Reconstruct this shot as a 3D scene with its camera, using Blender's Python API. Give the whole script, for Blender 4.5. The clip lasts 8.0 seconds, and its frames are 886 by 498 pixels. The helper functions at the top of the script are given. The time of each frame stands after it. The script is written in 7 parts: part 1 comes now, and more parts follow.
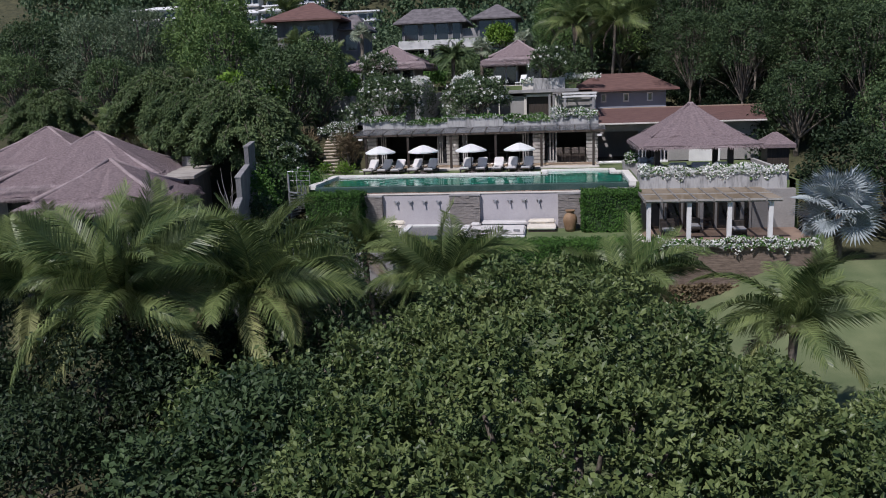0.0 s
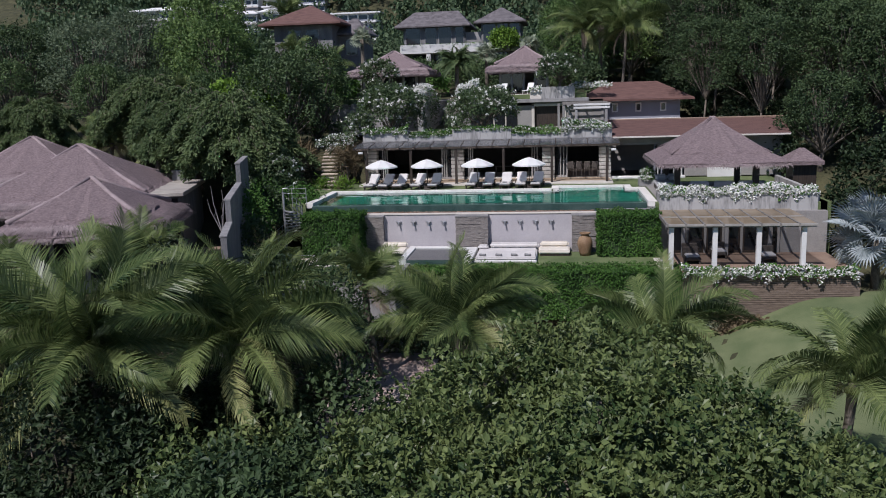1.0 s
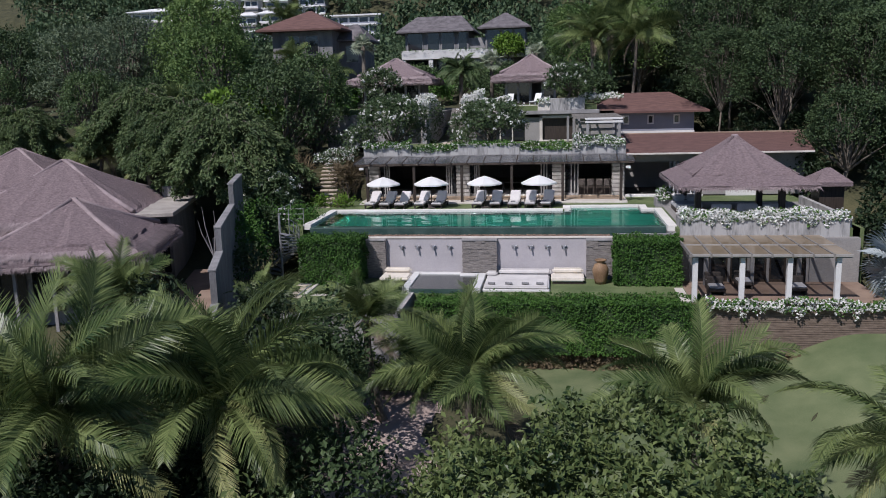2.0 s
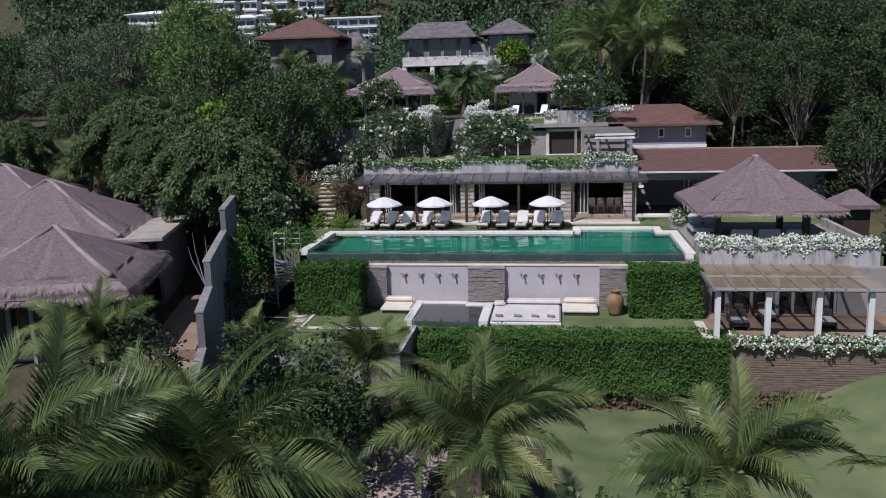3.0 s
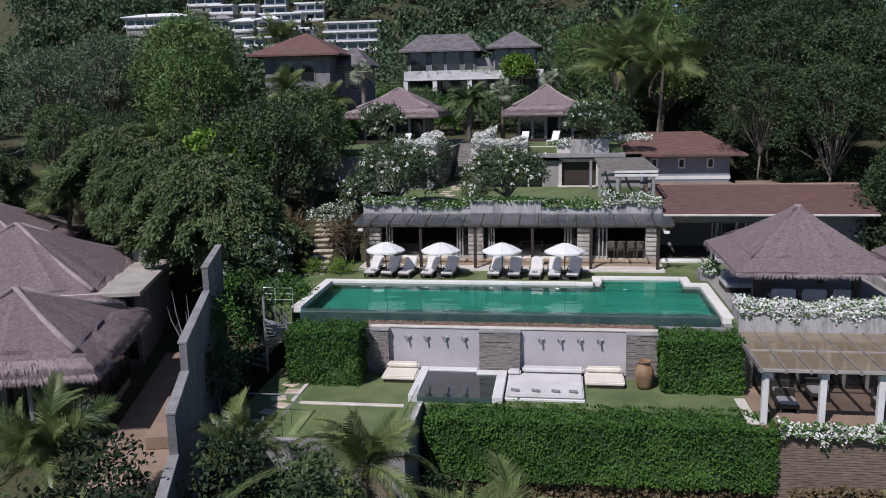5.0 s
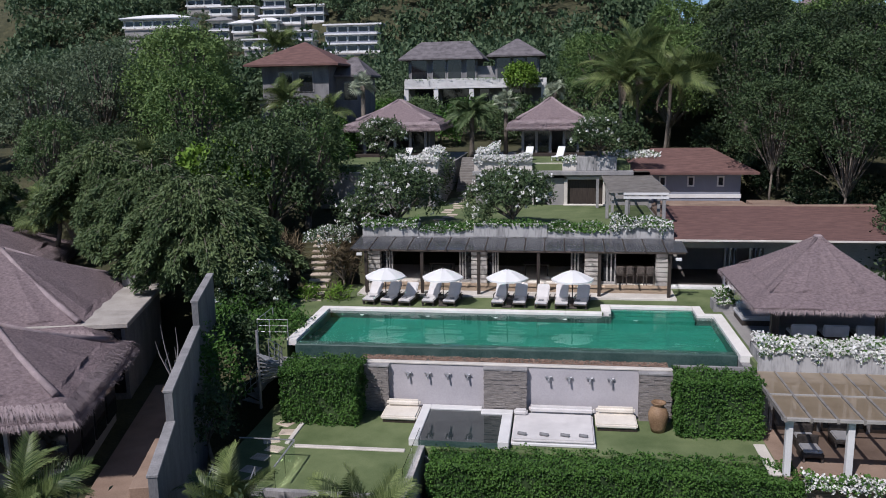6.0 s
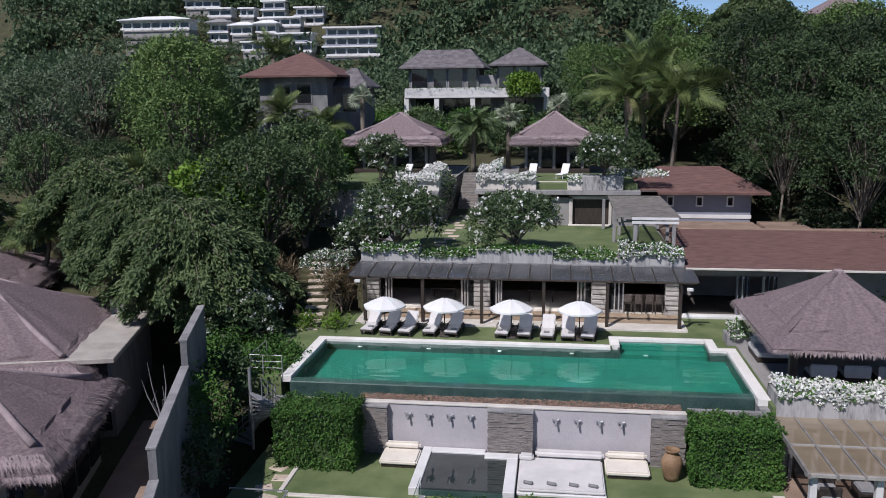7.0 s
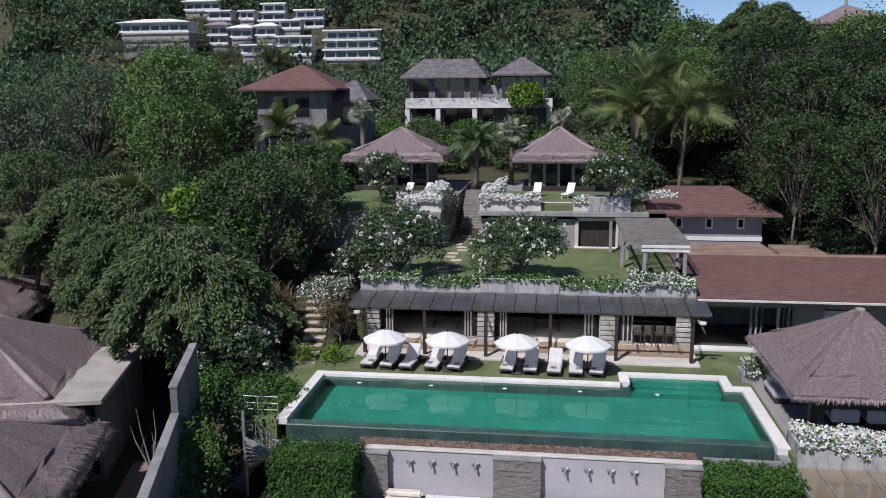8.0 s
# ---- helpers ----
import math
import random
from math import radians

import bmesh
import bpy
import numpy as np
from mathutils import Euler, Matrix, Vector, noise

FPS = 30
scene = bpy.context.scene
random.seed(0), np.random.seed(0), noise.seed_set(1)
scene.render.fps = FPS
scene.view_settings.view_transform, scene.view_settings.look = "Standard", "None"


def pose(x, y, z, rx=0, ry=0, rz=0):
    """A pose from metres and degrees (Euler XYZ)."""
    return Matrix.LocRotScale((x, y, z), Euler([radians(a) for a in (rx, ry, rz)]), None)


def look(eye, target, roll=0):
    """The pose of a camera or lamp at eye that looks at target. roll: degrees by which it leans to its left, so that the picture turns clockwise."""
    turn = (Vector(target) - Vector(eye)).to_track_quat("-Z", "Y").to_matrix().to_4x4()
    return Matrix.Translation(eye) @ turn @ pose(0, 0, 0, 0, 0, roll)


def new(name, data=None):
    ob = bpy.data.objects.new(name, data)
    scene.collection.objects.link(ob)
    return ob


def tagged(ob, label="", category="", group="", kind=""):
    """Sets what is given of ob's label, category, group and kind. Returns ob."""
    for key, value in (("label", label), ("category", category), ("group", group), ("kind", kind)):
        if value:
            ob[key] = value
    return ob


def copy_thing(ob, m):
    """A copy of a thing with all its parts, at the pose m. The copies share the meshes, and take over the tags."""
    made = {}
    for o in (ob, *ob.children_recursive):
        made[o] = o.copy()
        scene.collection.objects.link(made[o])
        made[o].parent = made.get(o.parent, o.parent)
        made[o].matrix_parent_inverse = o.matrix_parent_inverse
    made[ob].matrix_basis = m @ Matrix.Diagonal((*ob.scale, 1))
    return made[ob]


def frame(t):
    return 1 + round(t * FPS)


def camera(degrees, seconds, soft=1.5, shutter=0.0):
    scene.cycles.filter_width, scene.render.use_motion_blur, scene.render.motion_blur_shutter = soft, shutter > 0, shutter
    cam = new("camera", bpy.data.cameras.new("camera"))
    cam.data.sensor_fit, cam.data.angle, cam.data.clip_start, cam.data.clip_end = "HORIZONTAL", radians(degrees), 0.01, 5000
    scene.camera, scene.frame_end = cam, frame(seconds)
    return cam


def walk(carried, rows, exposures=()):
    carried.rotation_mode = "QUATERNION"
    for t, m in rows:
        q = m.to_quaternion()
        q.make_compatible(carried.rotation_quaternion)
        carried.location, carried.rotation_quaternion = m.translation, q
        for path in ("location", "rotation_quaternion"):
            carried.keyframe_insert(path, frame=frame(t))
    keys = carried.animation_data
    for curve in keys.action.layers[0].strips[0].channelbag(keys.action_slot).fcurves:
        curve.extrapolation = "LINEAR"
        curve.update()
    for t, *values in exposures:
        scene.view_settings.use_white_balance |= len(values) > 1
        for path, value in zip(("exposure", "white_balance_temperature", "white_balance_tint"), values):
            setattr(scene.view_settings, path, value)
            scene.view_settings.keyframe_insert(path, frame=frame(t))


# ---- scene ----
cam = camera(56.8, 8.0, soft=0.95)
PATH = [
    (0, (1.436, -2.946, 5.844), (1.153, -1.002, 5.467), -2.0),
    (0.5, (1.029, -1.192, 6.199), (0.747, 0.752, 5.822), -1.9),
    (1, (0.638, 0.509, 6.583), (0.356, 2.453, 6.207), -1.8),
    (1.5, (0.231, 2.09, 6.992), (-0.05, 4.035, 6.617), -1.6),
    (3, (-0.724, 6.219, 8.376), (-1.004, 8.164, 8.003), -1.5),
    (3.5, (-1.019, 7.512, 8.917), (-1.299, 9.457, 8.542), -1.5),
    (4, (-1.34, 8.693, 9.397), (-1.618, 10.638, 9.023), -1.4),
    (4.5, (-1.589, 9.852, 9.875), (-1.866, 11.798, 9.502), -1.3),
    (6, (-2.278, 13.073, 11.433), (-2.552, 15.019, 11.061), -0.9),
    (6.5, (-2.475, 14.101, 11.987), (-2.748, 16.048, 11.616), -0.8),
    (7, (-2.699, 15.076, 12.554), (-2.97, 17.022, 12.183), -0.6),
    (7.5, (-2.977, 16.03, 13.133), (-3.244, 17.977, 12.763), -0.4),
    (8, (-3.095, 16.955, 13.813), (-3.366, 18.901, 13.442), -0.5),
]
EXPO = [(0.0, 0.15, 6300, 15), (4.0, 0.18, 6300, 15), (8.0, 0.24, 6300, 15)]
walk(cam, [(t, look(eye, target, roll)) for t, eye, target, roll in PATH], EXPO)

# ---- sky and sun ----
SUN_TO = Vector((-0.40, -0.72, 1.0)).normalized()
world = bpy.data.worlds.new("sky")
scene.world = world
world.use_nodes = True
wn = world.node_tree
sky = wn.nodes.new("ShaderNodeTexSky")
sky.sky_type = "NISHITA"
sky.sun_disc = False
sky.sun_elevation = math.asin(SUN_TO.z)
sky.sun_rotation = math.atan2(SUN_TO.x, SUN_TO.y)
sky.air_density, sky.dust_density, sky.ozone_density = 0.7, 0.0, 4.0
wn.links.new(sky.outputs[0], wn.nodes["Background"].inputs[0])
wn.nodes["Background"].inputs[1].default_value = 0.078
sun = new("sun", bpy.data.lights.new("sun", "SUN"))
sun.data.energy, sun.data.angle, sun.data.color = 4.0, radians(0.6), (1.0, 0.97, 0.95)
sun.matrix_world = look(SUN_TO * 200, (0, 0, 0))


# ---- materials ----
def mat(name, a, b, scale=2.0, fine=30.0, rough=0.8, bump=0.3, metal=0.0, stretch=(1, 1, 1), spread=(0.35, 0.65), vary=0.0, depth=0.02, spec=0.3):
    """Two colours mixed by coarse and fine noise in object space, with fine relief."""
    m = bpy.data.materials.new(name)
    m.use_nodes = True
    n, l = m.node_tree.nodes, m.node_tree.links
    p = n["Principled BSDF"]
    p.inputs["Roughness"].default_value = rough
    p.inputs["Metallic"].default_value = metal
    p.inputs["Specular IOR Level"].default_value = spec
    tc, mp = n.new("ShaderNodeTexCoord"), n.new("ShaderNodeMapping")
    mp.inputs["Scale"].default_value = stretch
    l.new(tc.outputs["Object"], mp.inputs[0])
    n1, n2 = n.new("ShaderNodeTexNoise"), n.new("ShaderNodeTexNoise")
    n1.inputs["Scale"].default_value, n1.inputs["Detail"].default_value = scale, 5
    n2.inputs["Scale"].default_value, n2.inputs["Detail"].default_value = fine, 3
    l.new(mp.outputs[0], n1.inputs[0]), l.new(mp.outputs[0], n2.inputs[0])
    mx = n.new("ShaderNodeMix")
    mx.inputs[0].default_value = 0.4
    l.new(n1.outputs[0], mx.inputs[2]), l.new(n2.outputs[0], mx.inputs[3])
    last = mx.outputs[0]
    if vary:
        info, ad = n.new("ShaderNodeObjectInfo"), n.new("ShaderNodeMath")
        ad.operation, ad.inputs[1].default_value = "MULTIPLY_ADD", vary
        l.new(info.outputs["Random"], ad.inputs[0]), l.new(last, ad.inputs[2])
        last = ad.outputs[0]
    ramp = n.new("ShaderNodeValToRGB")
    ramp.color_ramp.elements[0].position, ramp.color_ramp.elements[1].position = spread
    ramp.color_ramp.elements[0].color, ramp.color_ramp.elements[1].color = (*a, 1), (*b, 1)
    l.new(last, ramp.inputs[0]), l.new(ramp.outputs[0], p.inputs["Base Color"])
    bp = n.new("ShaderNodeBump")
    bp.inputs["Strength"].default_value, bp.inputs["Distance"].default_value = bump, depth
    l.new(mx.outputs[0], bp.inputs["Height"]), l.new(bp.outputs[0], p.inputs["Normal"])
    return m


def leafy(name, a, b, rough=0.55, through_light=0.25, spec=0.25, patch=0.7):
    """Leaf material: colour varies from leaf to leaf and from plant to plant."""
    m = bpy.data.materials.new(name)
    m.use_nodes = True
    n, l = m.node_tree.nodes, m.node_tree.links
    p = n["Principled BSDF"]
    p.inputs["Roughness"].default_value = rough
    p.inputs["Specular IOR Level"].default_value = spec
    geo, info = n.new("ShaderNodeNewGeometry"), n.new("ShaderNodeObjectInfo")
    ad = n.new("ShaderNodeMath")
    ad.operation, ad.inputs[1].default_value = "MULTIPLY_ADD", 0.35
    sc = n.new("ShaderNodeMath")
    sc.operation, sc.inputs[1].default_value = "MULTIPLY", 0.65
    l.new(geo.outputs["Random Per Island"], sc.inputs[0])
    l.new(info.outputs["Random"], ad.inputs[0]), l.new(sc.outputs[0], ad.inputs[2])
    tc, nz = n.new("ShaderNodeTexCoord"), n.new("ShaderNodeTexNoise")
    nz.inputs["Scale"].default_value, nz.inputs["Detail"].default_value = patch, 3
    l.new(tc.outputs["Object"], nz.inputs[0])
    pt = n.new("ShaderNodeMath")
    pt.operation, pt.inputs[1].default_value = "MULTIPLY_ADD", 1.5
    sh = n.new("ShaderNodeMath")
    sh.operation, sh.inputs[1].default_value = "SUBTRACT", 0.75
    l.new(nz.outputs[0], pt.inputs[0]), l.new(ad.outputs[0], pt.inputs[2])
    l.new(pt.outputs[0], sh.inputs[0])
    ramp = n.new("ShaderNodeValToRGB")
    ramp.color_ramp.elements[0].color, ramp.color_ramp.elements[1].color = (*a, 1), (*b, 1)
    l.new(sh.outputs[0], ramp.inputs[0]), l.new(ramp.outputs[0], p.inputs["Base Color"])
    tr, mix = n.new("ShaderNodeBsdfTranslucent"), n.new("ShaderNodeMixShader")
    l.new(ramp.outputs[0], tr.inputs[0])
    mix.inputs[0].default_value = through_light
    l.new(p.outputs[0], mix.inputs[1]), l.new(tr.outputs[0], mix.inputs[2])
    l.new(mix.outputs[0], n["Material Output"].inputs[0])
    return m


def glass(name, colour, rough, weight):
    m = bpy.data.materials.new(name)
    m.use_nodes = True
    p = m.node_tree.nodes["Principled BSDF"]
    p.inputs["Base Color"].default_value = (*colour, 1)
    p.inputs["Roughness"].default_value = rough
    p.inputs["Transmission Weight"].default_value = weight
    p.inputs["IOR"].default_value = 1.33
    return m


def veil(name, a, b, clear, through_light=0.0):
    """Thin cloth or slatted sheet that lets part of the light straight through."""
    m = leafy(name, a, b, 0.8, through_light)
    n, l = m.node_tree.nodes, m.node_tree.links
    old = n["Material Output"].inputs[0].links[0].from_socket
    tp, mx = n.new("ShaderNodeBsdfTransparent"), n.new("ShaderNodeMixShader")
    mx.inputs[0].default_value = clear
    l.new(old, mx.inputs[1]), l.new(tp.outputs[0], mx.inputs[2]), l.new(mx.outputs[0], n["Material Output"].inputs[0])
    return m


M_CONC = mat("weathered_concrete", (0.155, 0.15, 0.152), (0.31, 0.30, 0.295), 1.3, 22, 0.85, 0.25, stretch=(1, 1, 0.35))
M_STREAK = mat("streaked_concrete", (0.12, 0.118, 0.118), (0.37, 0.36, 0.35), 1.5, 9, 0.85, 0.2, stretch=(1.4, 1, 0.22), spread=(0.30, 0.55))
# Darker copy of the concrete: the shade on the wall face put into its colour.
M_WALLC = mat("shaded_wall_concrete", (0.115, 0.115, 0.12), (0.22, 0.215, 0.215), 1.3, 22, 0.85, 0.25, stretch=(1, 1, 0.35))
M_WHITEW = mat("painted_render", (0.335, 0.315, 0.33), (0.42, 0.395, 0.41), 0.6, 14, 0.8, 0.1)
M_WHITE = mat("white_paint", (0.50, 0.49, 0.48), (0.66, 0.65, 0.635), 1.0, 25, 0.6, 0.1)
M_COPING = mat("pale_limestone", (0.42, 0.385, 0.345), (0.62, 0.58, 0.52), 0.9, 20, 0.75, 0.15)
M_COPEW = mat("white_pool_stone", (0.58, 0.555, 0.52), (0.74, 0.715, 0.68), 0.9, 20, 0.75, 0.12)
M_CREAM = mat("cream_bench_cushion", (0.56, 0.51, 0.44), (0.70, 0.65, 0.57), 1.5, 40, 0.9, 0.2)
M_TOWEL = mat("grey_towel", (0.13, 0.13, 0.135), (0.26, 0.26, 0.265), 3, 60, 0.95, 0.4)
M_CALM = mat("still_dark_water", (0.012, 0.018, 0.018), (0.030, 0.040, 0.038), 0.8, 3.0, 0.03, 0.04, spec=1.0)
M_SLATE = mat("stacked_slate", (0.10, 0.09, 0.085), (0.31, 0.28, 0.26), 3.0, 14, 0.8, 0.8, stretch=(1, 1, 9), depth=0.04)
# Block colour lowered to stand for canopy shade, since the canopy panels cast none.
M_BLOCK = mat("pale_stone_block", (0.20, 0.19, 0.175), (0.33, 0.31, 0.285), 2, 25, 0.8, 0.3, vary=0.15)
M_BLOCKD = mat("dark_stone_course", (0.13, 0.12, 0.11), (0.24, 0.22, 0.2), 2, 25, 0.8, 0.3)
M_DARKWOOD = mat("dark_wood", (0.022, 0.017, 0.014), (0.055, 0.042, 0.034), 3, 40, 0.55, 0.2, stretch=(4, 4, 0.4))
M_DECK = mat("weathered_deck", (0.20, 0.145, 0.10), (0.36, 0.28, 0.2), 2, 30, 0.7, 0.3, stretch=(1, 4, 1))
M_THATCH = mat("old_thatch", (0.128, 0.096, 0.100), (0.300, 0.230, 0.234), 7.0, 90, 0.95, 1.0, stretch=(1, 1, 2.5), depth=0.08, spread=(0.34, 0.68))
M_THATCHR = mat("pale_ridge_thatch", (0.20, 0.158, 0.160), (0.34, 0.272, 0.275), 2, 30, 0.95, 0.8, depth=0.05)
M_REDROOF = mat("red_shingle", (0.088, 0.048, 0.043), (0.165, 0.092, 0.079), 1.4, 18, 0.85, 0.5, stretch=(1, 3.5, 3.5))
M_GREYROOF = mat("grey_shingle", (0.070, 0.062, 0.066), (0.19, 0.172, 0.178), 1.4, 16, 0.85, 0.6)
M_BLUEGREY = mat("blue_grey_render", (0.185, 0.195, 0.235), (0.235, 0.245, 0.285), 0.7, 14, 0.8, 0.1)
M_GREYW = mat("grey_render", (0.20, 0.19, 0.185), (0.30, 0.285, 0.27), 0.8, 14, 0.85, 0.1)
M_LAWN = mat("mown_grass", (0.068, 0.098, 0.036), (0.150, 0.182, 0.082), 0.8, 60, 0.9, 0.5, depth=0.03)
M_LOWLAWN = mat("dry_lawn", (0.070, 0.100, 0.042), (0.158, 0.178, 0.088), 0.55, 45, 0.9, 0.5, depth=0.03)
# Earth tone kept dark so that gaps between the trees read as shade.
M_SOIL = mat("forest_floor", (0.022, 0.026, 0.012), (0.085, 0.08, 0.04), 0.35, 8, 0.95, 0.8, depth=0.1)
M_SAND = mat("pink_sand", (0.27, 0.20, 0.17), (0.42, 0.34, 0.30), 0.5, 25, 0.95, 0.5)
M_BRICK = mat("brown_brick", (0.095, 0.070, 0.054), (0.225, 0.172, 0.135), 2.2, 20, 0.85, 0.6, stretch=(1, 1, 5), depth=0.03)
M_BASIN = mat("black_basin_tile", (0.008, 0.011, 0.014), (0.022, 0.03, 0.035), 2, 20, 0.3, 0.1)
M_PAVE = mat("terracotta_paving", (0.17, 0.115, 0.085), (0.29, 0.21, 0.16), 0.8, 20, 0.8, 0.3)
M_PEBBLE = mat("red_pebbles", (0.10, 0.058, 0.042), (0.33, 0.225, 0.170), 9, 28, 0.7, 1.0, depth=0.04, spread=(0.4, 0.6))
M_POOL = mat("green_pool_tile", (0.010, 0.115, 0.080), (0.022, 0.175, 0.128), 0.5, 16, 0.4, 0.05)
M_POOLD = mat("dark_pool_tile", (0.022, 0.05, 0.045), (0.06, 0.095, 0.085), 1.4, 12, 0.35, 0.1)
M_CUSH = mat("cream_cushion", (0.46, 0.44, 0.43), (0.60, 0.575, 0.56), 1.5, 40, 0.9, 0.2)
M_CANVAS = mat("white_canvas", (0.62, 0.61, 0.6), (0.72, 0.71, 0.70), 1.2, 40, 0.8, 0.1)
M_GREYCUSH = mat("grey_cushion", (0.36, 0.35, 0.35), (0.50, 0.49, 0.49), 1.5, 40, 0.9, 0.2, vary=0.1)
M_WICKER = mat("dark_wicker", (0.03, 0.025, 0.022), (0.09, 0.075, 0.065), 10, 60, 0.7, 0.5)
M_CLAY = mat("ochre_clay", (0.14, 0.08, 0.045), (0.29, 0.19, 0.11), 2.0, 20, 0.65, 0.3)
M_METAL = mat("galvanised_steel", (0.30, 0.30, 0.31), (0.48, 0.48, 0.49), 4, 30, 0.45, 0.1, metal=0.6)
M_BARK = mat("grey_bark", (0.07, 0.058, 0.045), (0.19, 0.165, 0.135), 3, 22, 0.9, 0.8, stretch=(1, 1, 0.4), depth=0.04)
# Brighter copy of the white paint: sunlight on the hill houses put into colour.
M_SUNWHITE = mat("sunlit_white_render", (0.58, 0.575, 0.57), (0.72, 0.715, 0.71), 0.5, 12, 0.7, 0.05)
M_TANROOF = mat("dusty_concrete_roof", (0.25, 0.225, 0.20), (0.42, 0.385, 0.345), 0.9, 16, 0.9, 0.3)
# Room walls and floors coloured dark to stand for the dimness inside.
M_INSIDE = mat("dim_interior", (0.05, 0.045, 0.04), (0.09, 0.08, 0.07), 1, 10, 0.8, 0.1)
M_STONESTEP = mat("worn_step_stone", (0.28, 0.22, 0.17), (0.50, 0.42, 0.34), 1.5, 20, 0.85, 0.4, vary=0.15)
M_GLASSD = mat("dark_glass", (0.012, 0.014, 0.016), (0.02, 0.022, 0.026), 1, 5, 0.06, 0.0, spec=0.6)
M_WATER = glass("water", (0.75, 0.97, 0.93), 0.05, 1.0)
M_CLEAR = glass("clear_glass", (0.93, 0.97, 0.96), 0.01, 1.0)
M_TINT = glass("tinted_canopy_glass", (0.17, 0.175, 0.19), 0.18, 0.75)
M_CLEAR.node_tree.nodes["Principled BSDF"].inputs["IOR"].default_value = 1.05
wb = M_WATER.node_tree
wnoise, wbump = wb.nodes.new("ShaderNodeTexNoise"), wb.nodes.new("ShaderNodeBump")
wnoise.inputs["Scale"].default_value, wbump.inputs["Strength"].default_value, wbump.inputs["Distance"].default_value = 4.5, 0.9, 0.07
wb.links.new(wnoise.outputs[0], wbump.inputs["Height"]), wb.links.new(wbump.outputs[0], wb.nodes["Principled BSDF"].inputs["Normal"])

L_BROAD = leafy("broad_leaf", (0.024, 0.055, 0.019), (0.155, 0.220, 0.088))
L_PALE = leafy("grey_green_leaf", (0.046, 0.075, 0.042), (0.180, 0.228, 0.132))
L_FRESH = leafy("fresh_green_leaf", (0.030, 0.070, 0.018), (0.165, 0.245, 0.075))
L_GLOSS = leafy("glossy_leaf", (0.030, 0.058, 0.018), (0.185, 0.228, 0.082), 0.42, 0.25)
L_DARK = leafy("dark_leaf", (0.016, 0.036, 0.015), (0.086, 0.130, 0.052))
L_FEATH = leafy("feathery_leaf", (0.030, 0.060, 0.024), (0.140, 0.190, 0.078))
L_LIME = leafy("lime_leaf", (0.05, 0.115, 0.012), (0.17, 0.28, 0.04))
L_HEDGE = leafy("hedge_leaf", (0.022, 0.066, 0.012), (0.100, 0.205, 0.040))
L_PALM = leafy("palm_leaflet", (0.030, 0.060, 0.017), (0.240, 0.290, 0.110), 0.36, 0.3)
L_PALMY = leafy("yellowing_palm_leaflet", (0.15, 0.175, 0.06), (0.33, 0.34, 0.15), 0.5, 0.3)
L_DRY = leafy("dry_frond", (0.11, 0.085, 0.065), (0.24, 0.19, 0.15), 0.8, 0.1)
L_SILVER = leafy("silver_palm_leaf", (0.16, 0.195, 0.20), (0.36, 0.40, 0.41), 0.5, 0.1)
L_FRANG = leafy("frangipani_leaf", (0.030, 0.058, 0.024), (0.105, 0.148, 0.064), 0.4, 0.2)
L_WHITE = leafy("white_petal", (0.66, 0.65, 0.62), (0.84, 0.83, 0.80), 0.6, 0.25)
L_CANVAS = veil("sunlit_canvas", (0.86, 0.85, 0.84), (0.90, 0.89, 0.88), 0.06, 0.3)
L_PANEL = veil("thin_bamboo_panel", (0.30, 0.23, 0.15), (0.50, 0.40, 0.28), 0.45, 0.25)
# Deep forest shade put into the leaf colour itself.
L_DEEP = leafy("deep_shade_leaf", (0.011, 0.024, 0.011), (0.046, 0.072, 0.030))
# Distance haze put into the leaf colour as extra blue.
L_FOREST = leafy("forest_leaf", (0.032, 0.064, 0.030), (0.142, 0.195, 0.100), patch=0.12)
L_GRASSY = leafy("reed_leaf", (0.10, 0.075, 0.045), (0.22, 0.17, 0.10), 0.7, 0.2)


